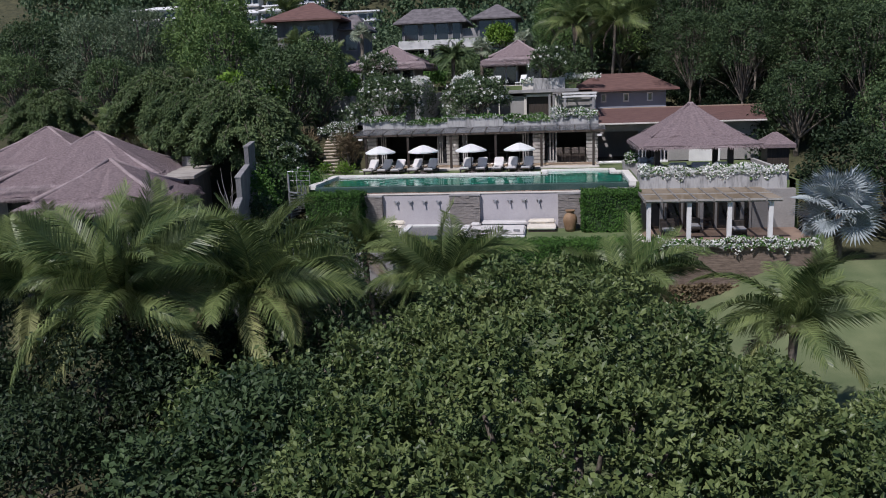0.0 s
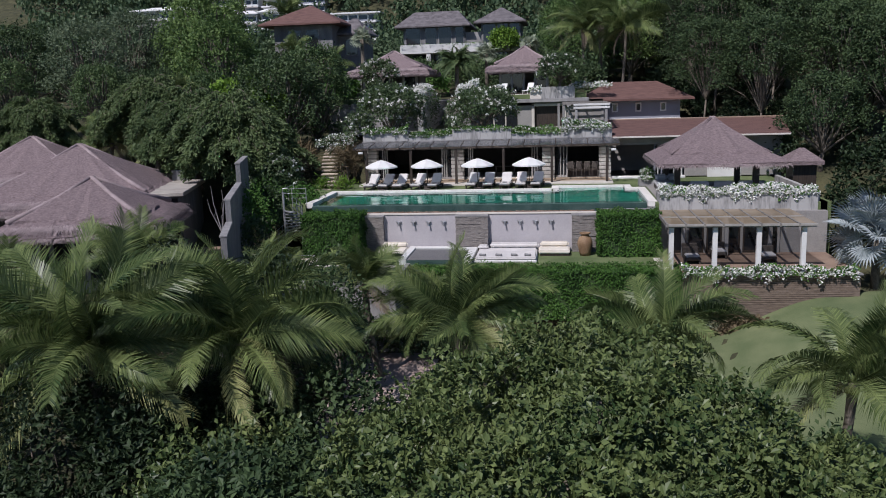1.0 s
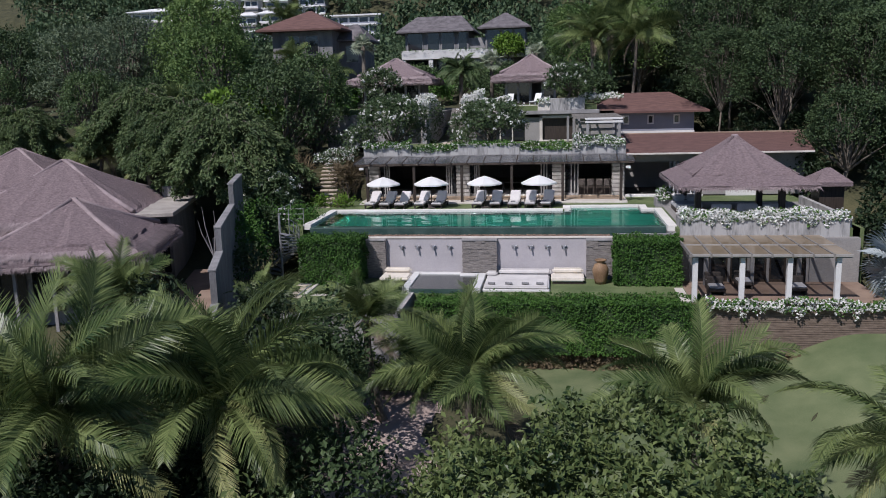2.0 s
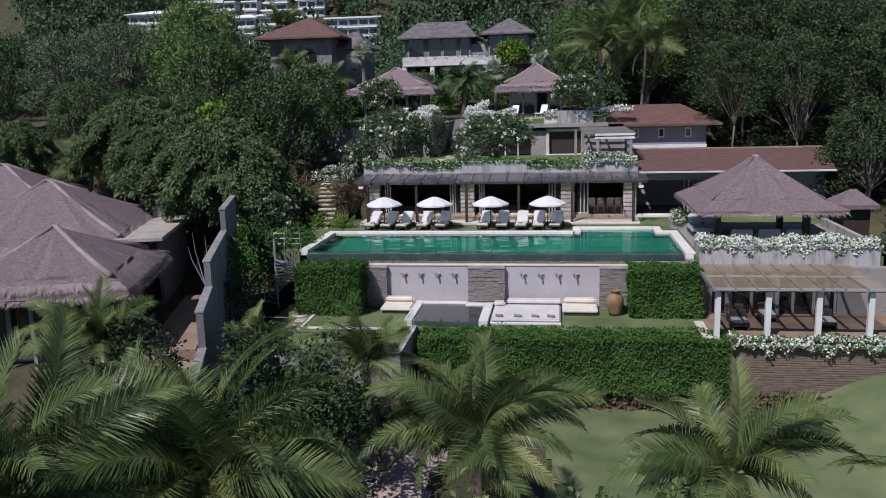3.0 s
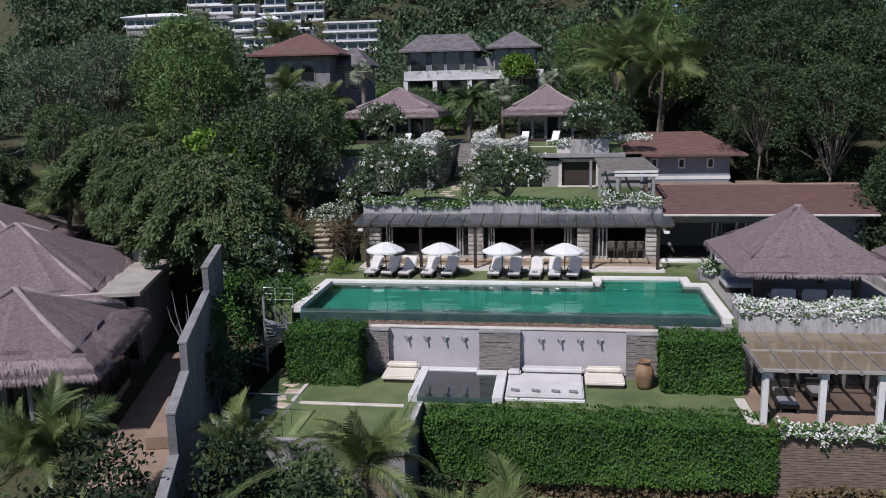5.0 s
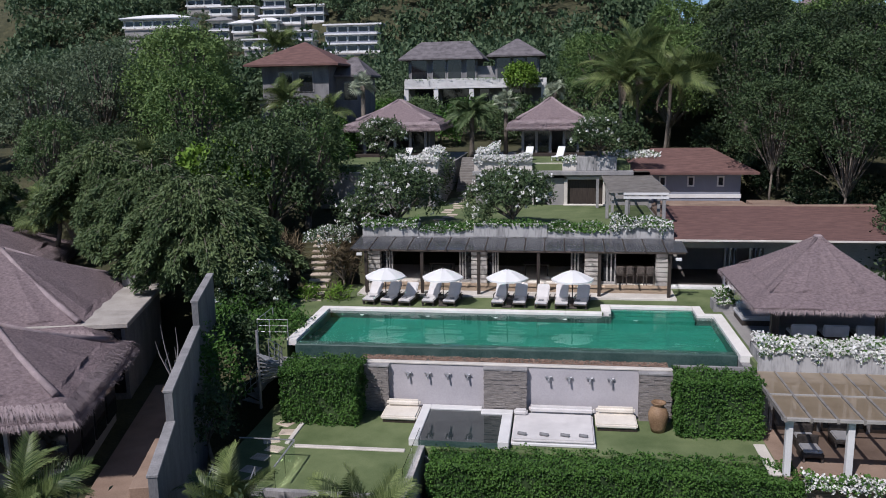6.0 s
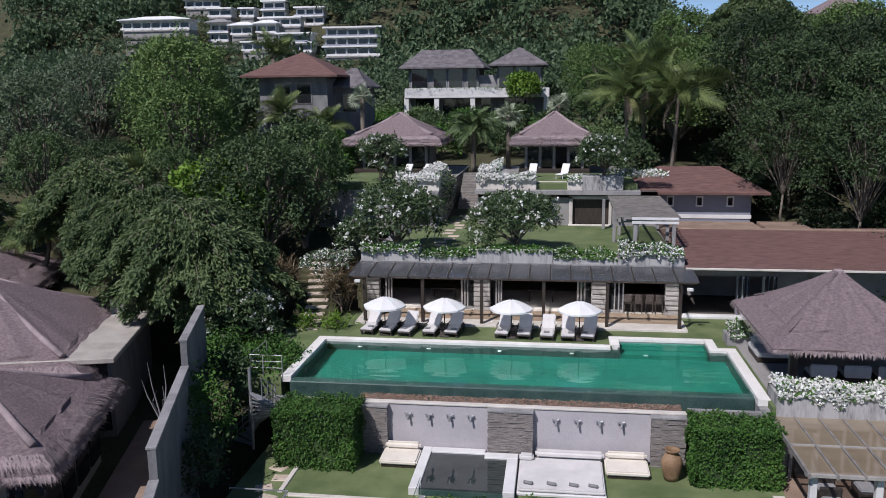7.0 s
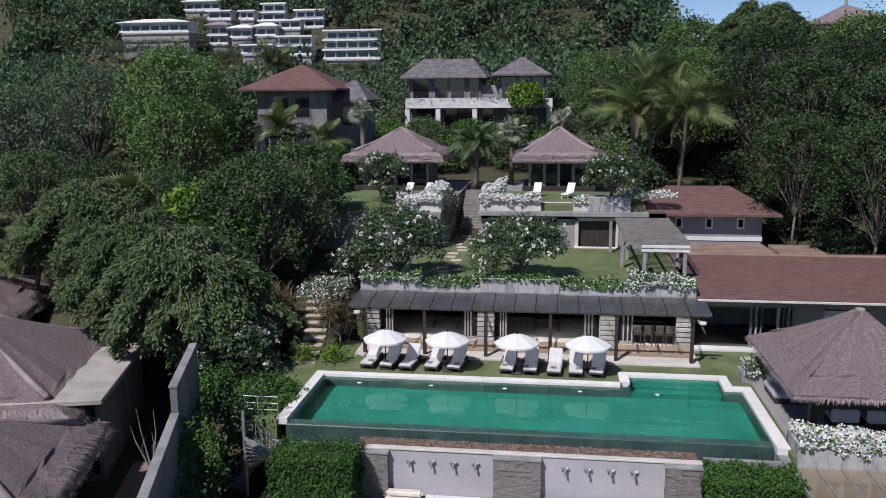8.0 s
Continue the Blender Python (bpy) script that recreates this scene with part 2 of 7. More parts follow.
# ---- mesh helpers ----
class MB:
    """Collects vertices and faces of one mesh."""

    def __init__(self):
        self.v, self.f = [], []

    def add(self, vs, fs):
        o = len(self.v)
        self.v.extend(tuple(p) for p in vs)
        self.f.extend(tuple(i + o for i in q) for q in fs)
        return self

    def box(self, x0, y0, z0, x1, y1, z1, m=None):
        vs = [Vector((x, y, z)) for z in (z0, z1) for y in (y0, y1) for x in (x0, x1)]
        if m:
            vs = [m @ p for p in vs]
        return self.add(vs, [(0, 2, 3, 1), (4, 5, 7, 6), (0, 1, 5, 4), (2, 6, 7, 3), (0, 4, 6, 2), (1, 3, 7, 5)])

    def bevel(self, x0, y0, z0, x1, y1, z1, c=0.03, seg=1, m=None):
        bm = bmesh.new()
        bmesh.ops.create_cube(bm, size=1)
        for p in bm.verts:
            p.co = Vector(((x0 + x1) / 2 + p.co.x * (x1 - x0), (y0 + y1) / 2 + p.co.y * (y1 - y0), (z0 + z1) / 2 + p.co.z * (z1 - z0)))
        bmesh.ops.bevel(bm, geom=list(bm.edges), offset=c, segments=seg, affect="EDGES")
        bm.verts.index_update()
        vs = [(m @ p.co) if m else p.co.copy() for p in bm.verts]
        self.add(vs, [[q.index for q in fc.verts] for fc in bm.faces])
        bm.free()
        return self

    def tube(self, pts, radii, n=7, cap=True):
        pts = [Vector(p) for p in pts]
        rings = []
        for i, p in enumerate(pts):
            d = (pts[min(i + 1, len(pts) - 1)] - pts[max(i - 1, 0)]).normalized()
            a = d.orthogonal().normalized() if abs(d.z) < 0.9 else Vector((1, 0, 0))
            b = d.cross(a).normalized()
            a = b.cross(d)
            r = radii[i] if isinstance(radii, (list, tuple)) else radii
            rings.append([p + (a * math.cos(k * math.tau / n) + b * math.sin(k * math.tau / n)) * r for k in range(n)])
        vs = [q for r in rings for q in r]
        fs = [(i * n + k, i * n + (k + 1) % n, (i + 1) * n + (k + 1) % n, (i + 1) * n + k) for i in range(len(pts) - 1) for k in range(n)]
        if cap:
            fs += [tuple(range(n))[::-1], tuple((len(pts) - 1) * n + k for k in range(n))]
        return self.add(vs, fs)

    def lathe(self, profile, n=20, at=(0, 0, 0)):
        vs = [(at[0] + r * math.cos(k * math.tau / n), at[1] + r * math.sin(k * math.tau / n), at[2] + z) for r, z in profile for k in range(n)]
        fs = [(i * n + k, i * n + (k + 1) % n, (i + 1) * n + (k + 1) % n, (i + 1) * n + k) for i in range(len(profile) - 1) for k in range(n)]
        return self.add(vs, fs)

    def leaves(self, vs, k):
        """Many k-cornered faces from an array of corners."""
        o = len(self.v)
        self.v.extend(map(tuple, vs.tolist()))
        self.f.extend(tuple(range(o + i, o + i + k)) for i in range(0, len(vs), k))
        return self

    def mesh(self, name, material, off=(0, 0, 0), smooth=False):
        me = bpy.data.meshes.new(name)
        if any(off):
            ox, oy, oz = off
            self.v = [(x - ox, y - oy, z - oz) for x, y, z in self.v]
        me.from_pydata(self.v, [], self.f)
        me.materials.append(material)
        if smooth:
            me.polygons.foreach_set("use_smooth", [True] * len(me.polygons))
        me.update()
        return me


def base_of(ob):
    p = Vector((0, 0, 0))
    while ob:
        p += ob.location
        ob = ob.parent
    return p


def thing(name, at=(0, 0, 0), label="", category="", group="", kind=""):
    ob = new(name)
    ob.location = at
    return tagged(ob, label, category, group, kind)


def part(name, mb, material, parent, label="", smooth=False):
    """One mesh under a thing or part; its vertices are given in the world (or in the thing's own space, for a thing at the origin)."""
    ob = new(name, mb.mesh(name, material, base_of(parent), smooth))
    ob.parent = parent
    return tagged(ob, label)


def solid(name, mb, material, label, category, kind="", group="", smooth=False):
    """A thing that is one mesh."""
    xs = [p[0] for p in mb.v]
    ys = [p[1] for p in mb.v]
    zs = [p[2] for p in mb.v]
    o = ((min(xs) + max(xs)) / 2, (min(ys) + max(ys)) / 2, min(zs))
    ob = new(name, mb.mesh(name, material, o, smooth))
    ob.location = o
    return tagged(ob, label, category, group, kind)


# ---- terrain ----
def lerp_table(tab, y):
    for (a, za), (b, zb) in zip(tab, tab[1:]):
        if y <= b:
            k = min(max((y - a) / (b - a), 0), 1)
            k = k * k * (3 - 2 * k)
            return za + (zb - za) * k
    return tab[-1][1]


def smooth(a, b, x):
    k = min(max((x - a) / (b - a), 0), 1)
    return k * k * (3 - 2 * k)


MID = [(-80, -8.6), (0, -8.0), (25, -7.0), (42, -6.2), (58, -4.0), (68, 0.4), (80, 3.4), (95, 5.8), (120, 8.9), (150, 9), (200, 9), (250, 10.5), (284, 15.5), (300, 21.5), (310, 29), (325, 39), (345, 45), (420, 66), (520, 96), (700, 120)]
LEFT = [(-80, -8.6), (0, -8.0), (28, -6.5), (38, -3.3), (52, -2.9), (62, -0.5), (75, 3.0), (95, 6.3), (120, 8.4), (150, 8.4), (200, 8.4), (250, 10.5), (284, 16), (300, 22), (310, 29.5), (325, 40), (345, 46), (420, 70), (520, 100), (700, 125)]
RIGHT = [(-80, -8.6), (0, -8.0), (30, -6.8), (44, -6.0), (56, -2.0), (70, 2.0), (85, 5.0), (105, 8.5), (130, 13), (170, 13), (300, 9), (420, 6), (520, 5), (700, 5)]


def land(x, y):
    l = smooth(-14.5, -18.5, x) if x < 0 else 0.0
    r = smooth(13.5, 20, x)
    far = smooth(90, 160, y)
    r = r * (1 - far) + far * smooth(0.05, 0.17, x / max(y, 1))
    z = lerp_table(MID, y)
    if l:
        z += (lerp_table(LEFT, y) - z) * l
    if r:
        z += (lerp_table(RIGHT, y) - z) * r
    z += 2.1 * smooth(7.5, 14, x) * smooth(33, 43, y) * (1 - smooth(44, 50, y))
    if y > 100 or abs(x) > 20:
        z += 1.6 * smooth(100, 200, y) * noise.noise((x * 0.02, y * 0.02, 3.0)) * 3
    return z


gx = [-420 + 20 * i for i in range(16)] + [-110 + 5 * i for i in range(14)] + [-40 + 1.5 * i for i in range(54)] + [42 + 6 * i for i in range(12)] + [120 + 25 * i for i in range(14)]
gy = [-90 + 10 * i for i in range(9)] + [2 * i for i in range(65)] + [135 + 12 * i for i in range(48)]
g = MB()
g.add([(x, y, land(x, y)) for y in gy for x in gx], [(j * len(gx) + i, j * len(gx) + i + 1, (j + 1) * len(gx) + i + 1, (j + 1) * len(gx) + i) for j in range(len(gy) - 1) for i in range(len(gx) - 1)])
solid("ground", g, M_SOIL, "dark leaf-strewn soil of the wooded hillside", "ground", "structure", smooth=True)


def sheet(name, inside, material, label, category, x0, x1, y0, y1, step, lift):
    """A sheet that follows the land where inside(x, y) holds."""
    m, idx = MB(), {}
    nx, ny = int((x1 - x0) / step), int((y1 - y0) / step)
    vs, fs = [], []

    def vert(i, j):
        if (i, j) not in idx:
            x, y = x0 + i * step, y0 + j * step
            idx[i, j] = len(vs)
            vs.append((x, y, land(x, y) + lift))
        return idx[i, j]

    for j in range(ny):
        for i in range(nx):
            if inside(x0 + (i + 0.5) * step, y0 + (j + 0.5) * step):
                fs.append((vert(i, j), vert(i + 1, j), vert(i + 1, j + 1), vert(i, j + 1)))
    m.add(vs, fs)
    return solid(name, m, material, label, category, "structure", smooth=True)


sheet("lower_lawn", lambda x, y: (x > -1.5 + 1.5 * noise.noise((0, y * 0.15, 0)) - 0.05 * (y - 30)) and x < 30 and y > 21 + 2 * noise.noise((x * 0.2, 0, 5)), M_LOWLAWN, "sunlit dry mown lawn below the brick wall", "lawn", -6, 30, 18, 43.4, 0.25, 0.05)
sheet("sand_path", lambda x, y: abs(x + 7.2 + 0.15 * (y - 33)) < 2.3 + 0.8 * noise.noise((0, y * 0.3, 2)), M_SAND, "pinkish bare sand path under the palms", "path", -12, -1, 25, 39.3, 0.25, 0.04)

# ---- pool terrace and pool ----
deck = MB()
deck.box(-17.2, 57.0, -1.2, 15.5, 58.4, 0.0).box(-17.2, 55.45, -1.2, 0.2, 57.0, 0.0).box(5.3, 55.45, -1.2, 15.5, 57.0, 0.0).box(-17.2, 49.2, -1.2, -14.95, 55.45, 0.0).box(6.1, 47.9, -3.2, 15.5, 55.45, 0.0)
deck.box(-17.2, 58.4, -1.2, -13.7, 61.0, 0.0).box(4.3, 58.4, -1.2, 15.5, 63.0, 0.0)
solid("pool_lawn", deck, M_LAWN, "green mown grass terrace round the pool", "lawn", "structure")

pool = thing("swimming_pool", (-4.5, 52, -1.5), "long green-tiled infinity pool with pale stone coping", "pool", kind="structure")
part("basin", MB().box(-14.5, 49.6, -1.55, 5.7, 55.1, -1.4).box(0.6, 55.1, -1.55, 4.9, 56.6, -0.75), M_POOL, pool)
part("basin_wall", MB().box(-14.55, 49.35, -1.5, -14.42, 55.2, -0.08).box(5.62, 49.35, -1.5, 5.75, 55.2, -0.08).box(-14.5, 55.06, -1.5, 0.6, 55.2, -0.08).box(4.9, 55.06, -1.5, 5.7, 55.2, -0.08).box(0.5, 55.1, -1.5, 0.6, 56.7, -0.08).box(4.82, 55.1, -1.5, 4.95, 56.7, -0.08).box(0.5, 56.55, -1.5, 4.95, 56.7, -0.08), M_POOLD, pool)
for i in range(3):
    part("pool_step", MB().bevel(0.6, 56.55 - 0.42 * (i + 1), -1.3, 4.85, 56.55 - 0.42 * i + 0.02, -0.22 - 0.25 * i, 0.02), M_POOL, pool)
part("infinity_edge", MB().bevel(-14.5, 49.05, -1.6, 5.7, 49.6, -0.10, 0.03), M_POOLD, pool, "dark tiled overflow edge of the pool")
surf = part("water_surface", MB().add([(-14.45, 49.1, -0.07), (5.65, 49.1, -0.07), (5.65, 55.1, -0.07), (4.85, 55.1, -0.07), (4.85, 56.58, -0.07), (0.6, 56.58, -0.07), (0.6, 55.1, -0.07), (-14.45, 55.1, -0.07)], [tuple(range(8))]), M_WATER, pool, "clear green rippled water")
surf.visible_shadow = False
C = 0.45


def coping_run(x0, y0, x1, y1):
    """Coping slabs of about 0.9 m in a row."""
    along_x = abs(x1 - x0) > abs(y1 - y0)
    length = (x1 - x0) if along_x else (y1 - y0)
    n = max(1, round(length / 0.95))
    for i in range(n):
        a, b = i / n * length + 0.003, (i + 1) / n * length - 0.003
        z = 0.06 + random.uniform(-0.004, 0.004)
        box = (x0 + a, y0, -0.25, x0 + b, y1, z) if along_x else (x0, y0 + a, -0.25, x1, y0 + b, z)
        part("coping_slab", MB().bevel(*box, 0.008), M_COPEW, pool)


coping_run(-14.98, 55.1, 0.12, 55.1 + C)
coping_run(0.12, 55.56, 0.6, 57.03)
coping_run(0.61, 56.6, 4.9, 57.03)
coping_run(4.91, 55.56, 5.36, 57.03)
coping_run(4.9, 55.1, 6.2, 55.54)
coping_run(-14.98, 49.3, -14.5, 55.08)
coping_run(5.7, 48.6, 6.2, 55.08)
for x in (-12.6, -9.0, -5.4, -1.8, 1.8):
    part("pool_lamp", MB().lathe([(0.0, 0.02), (0.10, 0.02), (0.12, 0.0)], 12, (x, 54.7, -0.42)), M_WHITE, pool)

# overflow gutter with pebbles behind the wall cap
gut = thing("overflow_gutter", (-4.2, 48.7, -1.0), "overflow gutter filled with reddish pebbles", "gutter", kind="structure")
part("gutter_bed", MB().box(-11.2, 48.15, -1.2, 2.7, 49.05, -0.55), M_POOLD, gut)
rng = np.random.default_rng(5)
peb = MB()
for i in range(4500):
    c = Vector((rng.uniform(-11.15, 2.65), rng.uniform(48.2, 49.02), -0.54 + rng.uniform(0, 0.06)))
    r = rng.uniform(0.022, 0.045)
    e = [Vector(q) * r for q in ((1, 0, 0), (0, 1, 0), (-1, 0, 0), (0, -1, 0), (0, 0, 0.8))]
    peb.add([c + q for q in e], [(0, 1, 4), (1, 2, 4), (2, 3, 4), (3, 0, 4)])
tagged(part("pebbles", peb, M_PEBBLE, gut, "loose reddish brown pebbles"), kind="stuff")

# ---- feature wall below the pool ----
fw = thing("wall_pool_front", (-4.2, 48, -2.8), "rendered pool wall with slate piers and spouts", "wall", kind="structure")
part("render_panel", MB().box(-9.75, 47.95, -2.8, -5.4, 48.2, -0.52), M_WHITEW, fw, "smooth mauve-grey render")
part("render_panel", MB().box(-3.55, 47.95, -2.8, 1.35, 48.2, -0.52), M_WHITEW, fw, "smooth mauve-grey render")
for x0, x1 in ((-10.85, -9.72), (-5.42, -3.5), (1.33, 2.75)):
    pier = part("slate_pier", MB().box(x0 + 0.03, 47.66, -2.8, x1 - 0.03, 48.1, -0.62), M_SLATE, fw, "stacked dark slate pier")
    for k in range(20):
        z0 = -2.78 + k * 0.108
        a = x0 + random.uniform(-0.01, 0.02)
        while a < x1 - 0.06:
            b = min(a + random.uniform(0.3, 0.75), x1 + random.uniform(-0.02, 0.01))
            d = random.uniform(0.0, 0.05)
            part("slate_stone", MB().box(a + 0.004, 47.61 + d, z0 + 0.004, b - 0.004, 47.72, z0 + 0.104), M_SLATE, pier)
            a = b
    part("pier_cap", MB().bevel(x0 - 0.02, 47.6, -0.62, x1 + 0.02, 48.15, -0.52, 0.015), M_CONC, fw, "pale concrete pier cap")
part("wall_cap", MB().bevel(-11.2, 47.9, -0.52, 2.78, 48.2, -0.44, 0.015), M_COPING, fw, "thin white wall capping")
part("wall_core", MB().box(-14.9, 48.21, -3.0, 6.1, 49.04, -1.21), M_CONC, fw)
part("wall_wing", MB().box(-14.9, 48.0, -3.0, -10.9, 48.2, -0.45).box(2.8, 48.0, -3.0, 6.2, 48.2, -0.3).box(5.72, 48.205, -3.0, 6.24, 49.29, -0.26), M_CONC, fw)


def spout(x):
    s = thing("water_spout", (x, 47.95, -1.0), "grey metal wall spout with flared ears", "spout", "spouts on the pool wall")
    part("spout_body", MB().tube([(x, 47.96, -0.98), (x, 47.8, -0.98), (x, 47.74, -1.05), (x, 47.73, -1.16)], [0.07, 0.065, 0.05, 0.045], 8), M_METAL, s)
    for sgn in (-1, 1):
        part("ear", MB().tube([(x + sgn * 0.05, 47.88, -0.94), (x + sgn * 0.13, 47.86, -0.92), (x + sgn * 0.16, 47.86, -0.97)], [0.05, 0.055, 0.02], 6), M_METAL, s)


for x in (-8.85, -7.95, -7.05, -6.15, -2.55, -1.65, -0.75, 0.15):
    spout(x)

# ---- middle lawn with basin, benches and daybed ----
ml = MB()
ml.box(-15.2, 39.7, -3.6, -7.55, 48.0, -2.72).box(-7.55, 43.9, -3.6, 6.2, 48.0, -2.72)
solid("middle_lawn", ml, M_LAWN, "narrow green lawn at the foot of the pool wall", "lawn", "structure")
solid("retaining_wall", MB().box(-15.2, 39.45, -8, -7.5, 39.7, -2.6).box(-7.75, 39.7, -8, -7.5, 43.9, -2.6).box(-7.5, 43.7, -8, 6.4, 43.9, -3.0), M_CONC, "pale concrete retaining wall edge of the lawn", "wall", "structure")
solid("lawn_edging", MB().bevel(-12.9, 43.42, -2.74, -8.25, 43.66, -2.66, 0.02).bevel(-13.35, 43.7, -2.74, -13.15, 47.6, -2.66, 0.02), M_COPING, "pale stone edging strip set in lawn", "edging", "structure")
for x, y in ((-13.9, 42.4), (-13.6, 43.2), (-14.0, 44.0), (-13.6, 44.9), (-14.0, 45.8), (-13.7, 46.7), (-13.9, 41.3), (-13.5, 40.4)):
    s = MB().bevel(x - 0.35, y - 0.28, -2.75, x + 0.35, y + 0.28, -2.69, 0.03, m=Matrix.Translation((x, y, 0)) @ pose(0, 0, 0, 0, 0, random.uniform(-25, 25)) @ Matrix.Translation((-x, -y, 0)))
    solid("stepping_stone", s, M_STONESTEP, "pale flat stepping stone set in grass", "stone", group="stones of the lawn path")
bal = thing("glass_balustrade", (-7.7, 42, -2.6), "frameless clear glass balustrade beside the lawn", "railing")
part("glass_panel", MB().box(-7.66, 39.9, -2.6, -7.64, 41.8, -1.75), M_CLEAR, bal).visible_shadow = False
part("glass_panel", MB().box(-7.66, 41.86, -2.6, -7.64, 43.7, -1.75), M_CLEAR, bal).visible_shadow = False
stair_glass = thing("glass_balustrade", (-13.4, 41, -2.72), "clear glass balustrade round the garden stair", "railing")
for box in ((-14.6, 42.08, -2.72, -13.5, 42.10, -1.8), (-13.46, 42.08, -2.72, -12.38, 42.10, -1.8), (-12.36, 40.85, -2.72, -12.34, 42.05, -1.8), (-12.36, 39.72, -2.72, -12.34, 40.8, -1.8)):
    part("glass_panel", MB().box(*box), M_CLEAR, stair_glass).visible_shadow = False
part("top_rail", MB().box(-14.6, 42.06, -1.8, -12.34, 42.12, -1.77).box(-12.38, 39.72, -1.8, -12.32, 42.06, -1.77), M_METAL, stair_glass, "slim steel top rail")

bas = thing("reflecting_basin", (-6, 46, -2.8), "raised white stone basin with dark water", "basin")
part("rim", MB().bevel(-8.2, 44.1, -2.75, -7.8, 47.9, -2.4, 0.02).bevel(-7.8, 47.45, -2.75, -5.5, 47.9, -2.4, 0.02).bevel(-5.5, 47.1, -2.75, -4.1, 47.6, -2.4, 0.02).bevel(-4.55, 44.1, -2.75, -4.1, 47.1, -2.4, 0.02), M_WHITE, bas)
part("front_wall", MB().box(-7.8, 44.1, -2.9, -4.55, 44.3, -2.5), M_POOLD, bas)
part("basin_floor", MB().box(-7.8, 44.3, -2.9, -4.55, 47.45, -2.7), M_BASIN, bas)
part("basin_water", MB().add([(-7.8, 44.12, -2.47), (-4.55, 44.12, -2.47), (-4.55, 47.1, -2.47), (-5.5, 47.1, -2.47), (-5.5, 47.45, -2.47), (-7.8, 47.45, -2.47)], [tuple(range(6))]), M_CALM, bas, "dark water mirroring the sky").visible_shadow = False


def bench(x0, x1, y0, name="stone_bench"):
    b = thing(name, ((x0 + x1) / 2, y0 + 0.7, -2.72), "cream cushioned bench with low bolster back", "bench", "benches under the spouts")
    part("plinth", MB().bevel(x0 + 0.08, y0 + 0.08, -2.72, x1 - 0.02, y0 + 1.3, -2.58, 0.01), M_DARKWOOD, b, "dark recessed plinth")
    part("seat", MB().bevel(x0, y0, -2.58, x1, y0 + 1.35, -2.38, 0.06, 2), M_CREAM, b)
    part("bolster", MB().bevel(x0 + 0.05, y0 + 1.12, -2.38, x1 - 0.02, y0 + 1.42, -2.08, 0.1, 3), M_CREAM, b)


bench(-9.85, -8.25, 46.3)
bench(-0.55, 1.2, 46.3)
day = thing("daybed", (-2.2, 46, -2.72), "wide pale daybed platform with bolster back", "daybed")
part("platform", MB().bevel(-4.05, 44.5, -2.72, -0.6, 47.6, -2.58, 0.03), M_WHITE, day)
part("mattress", MB().bevel(-4.0, 44.55, -2.58, -0.65, 47.4, -2.42, 0.06, 2), M_CUSH, day)
part("bolster", MB().bevel(-3.4, 47.35, -2.45, -0.56, 47.75, -2.15, 0.1, 3).bevel(-4.05, 47.0, -2.45, -3.45, 47.4, -2.2, 0.08, 3), M_CUSH, day)
for x, a in ((-3.6, 25), (-2.7, 20), (-1.85, 15), (-1.1, 25)):
    tw = MB().tube([(x - 0.17, 44.98, -2.35), (x + 0.17, 44.88, -2.35)], 0.07, 8)
    solid("rolled_towel", tw, M_TOWEL, "rolled grey towel lying on the daybed", "towel", group="towels on the daybed", smooth=True)

jar = solid("clay_jar", MB().lathe([(0.02, 0), (0.27, 0.0), (0.33, 0.22), (0.42, 0.62), (0.42, 0.82), (0.32, 1.04), (0.21, 1.12), (0.21, 1.18), (0.30, 1.26), (0.31, 1.31), (0.25, 1.31), (0.18, 1.18), (0.18, 0.9)], 24, (2.05, 46.6, -2.73)), M_CLAY, "large ochre clay jar on the lawn", "jar", smooth=True)

# ---- the villa, ground floor ----
solid("house_floor", MB().bevel(-13.75, 58.25, -1.0, 4.35, 62.4, 0.12, 0.02).box(-13.75, 62.4, -1, 4.35, 70.0, 0.1), M_COPING, "pale stone veranda floor of the villa", "floor", "structure")
solid("veranda_deck", MB().box(-13.0, 59.4, 0.118, 4.2, 61.4, 0.145), M_DECK, "brown timber veranda boards", "deck", "structure")
wall = thing("wall_villa_front", (-4.6, 61.6, 0.12), "front wall of the villa with stone piers", "wall", kind="structure")
for x0, x1 in ((-13.7, -12.95), (-7.35, -6.4), (-0.6, 0.3), (3.5, 4.35)):
    pier = part("block_pier", MB().box(x0 + 0.03, 61.25, 0.12, x1 - 0.03, 61.75, 2.75), M_BLOCKD, wall, "coursed pale stone pier")
    for k in range(9):
        part("stone_block", MB().bevel(x0, 61.2, 0.15 + k * 0.285, x1, 61.8, 0.15 + k * 0.285 + 0.2, 0.012), M_BLOCK, pier)
part("lintel", MB().box(-13.7, 61.35, 2.72, 4.35, 61.8, 3.0), M_GREYW, wall)
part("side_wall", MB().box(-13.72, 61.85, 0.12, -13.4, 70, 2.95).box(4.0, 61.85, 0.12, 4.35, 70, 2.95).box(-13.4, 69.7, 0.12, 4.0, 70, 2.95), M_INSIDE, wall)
solid("bar_counter", MB().bevel(1.15, 61.9, 0.12, 3.45, 62.5, 1.15, 0.03), M_DARKWOOD, "dark timber bar counter inside the opening", "counter")


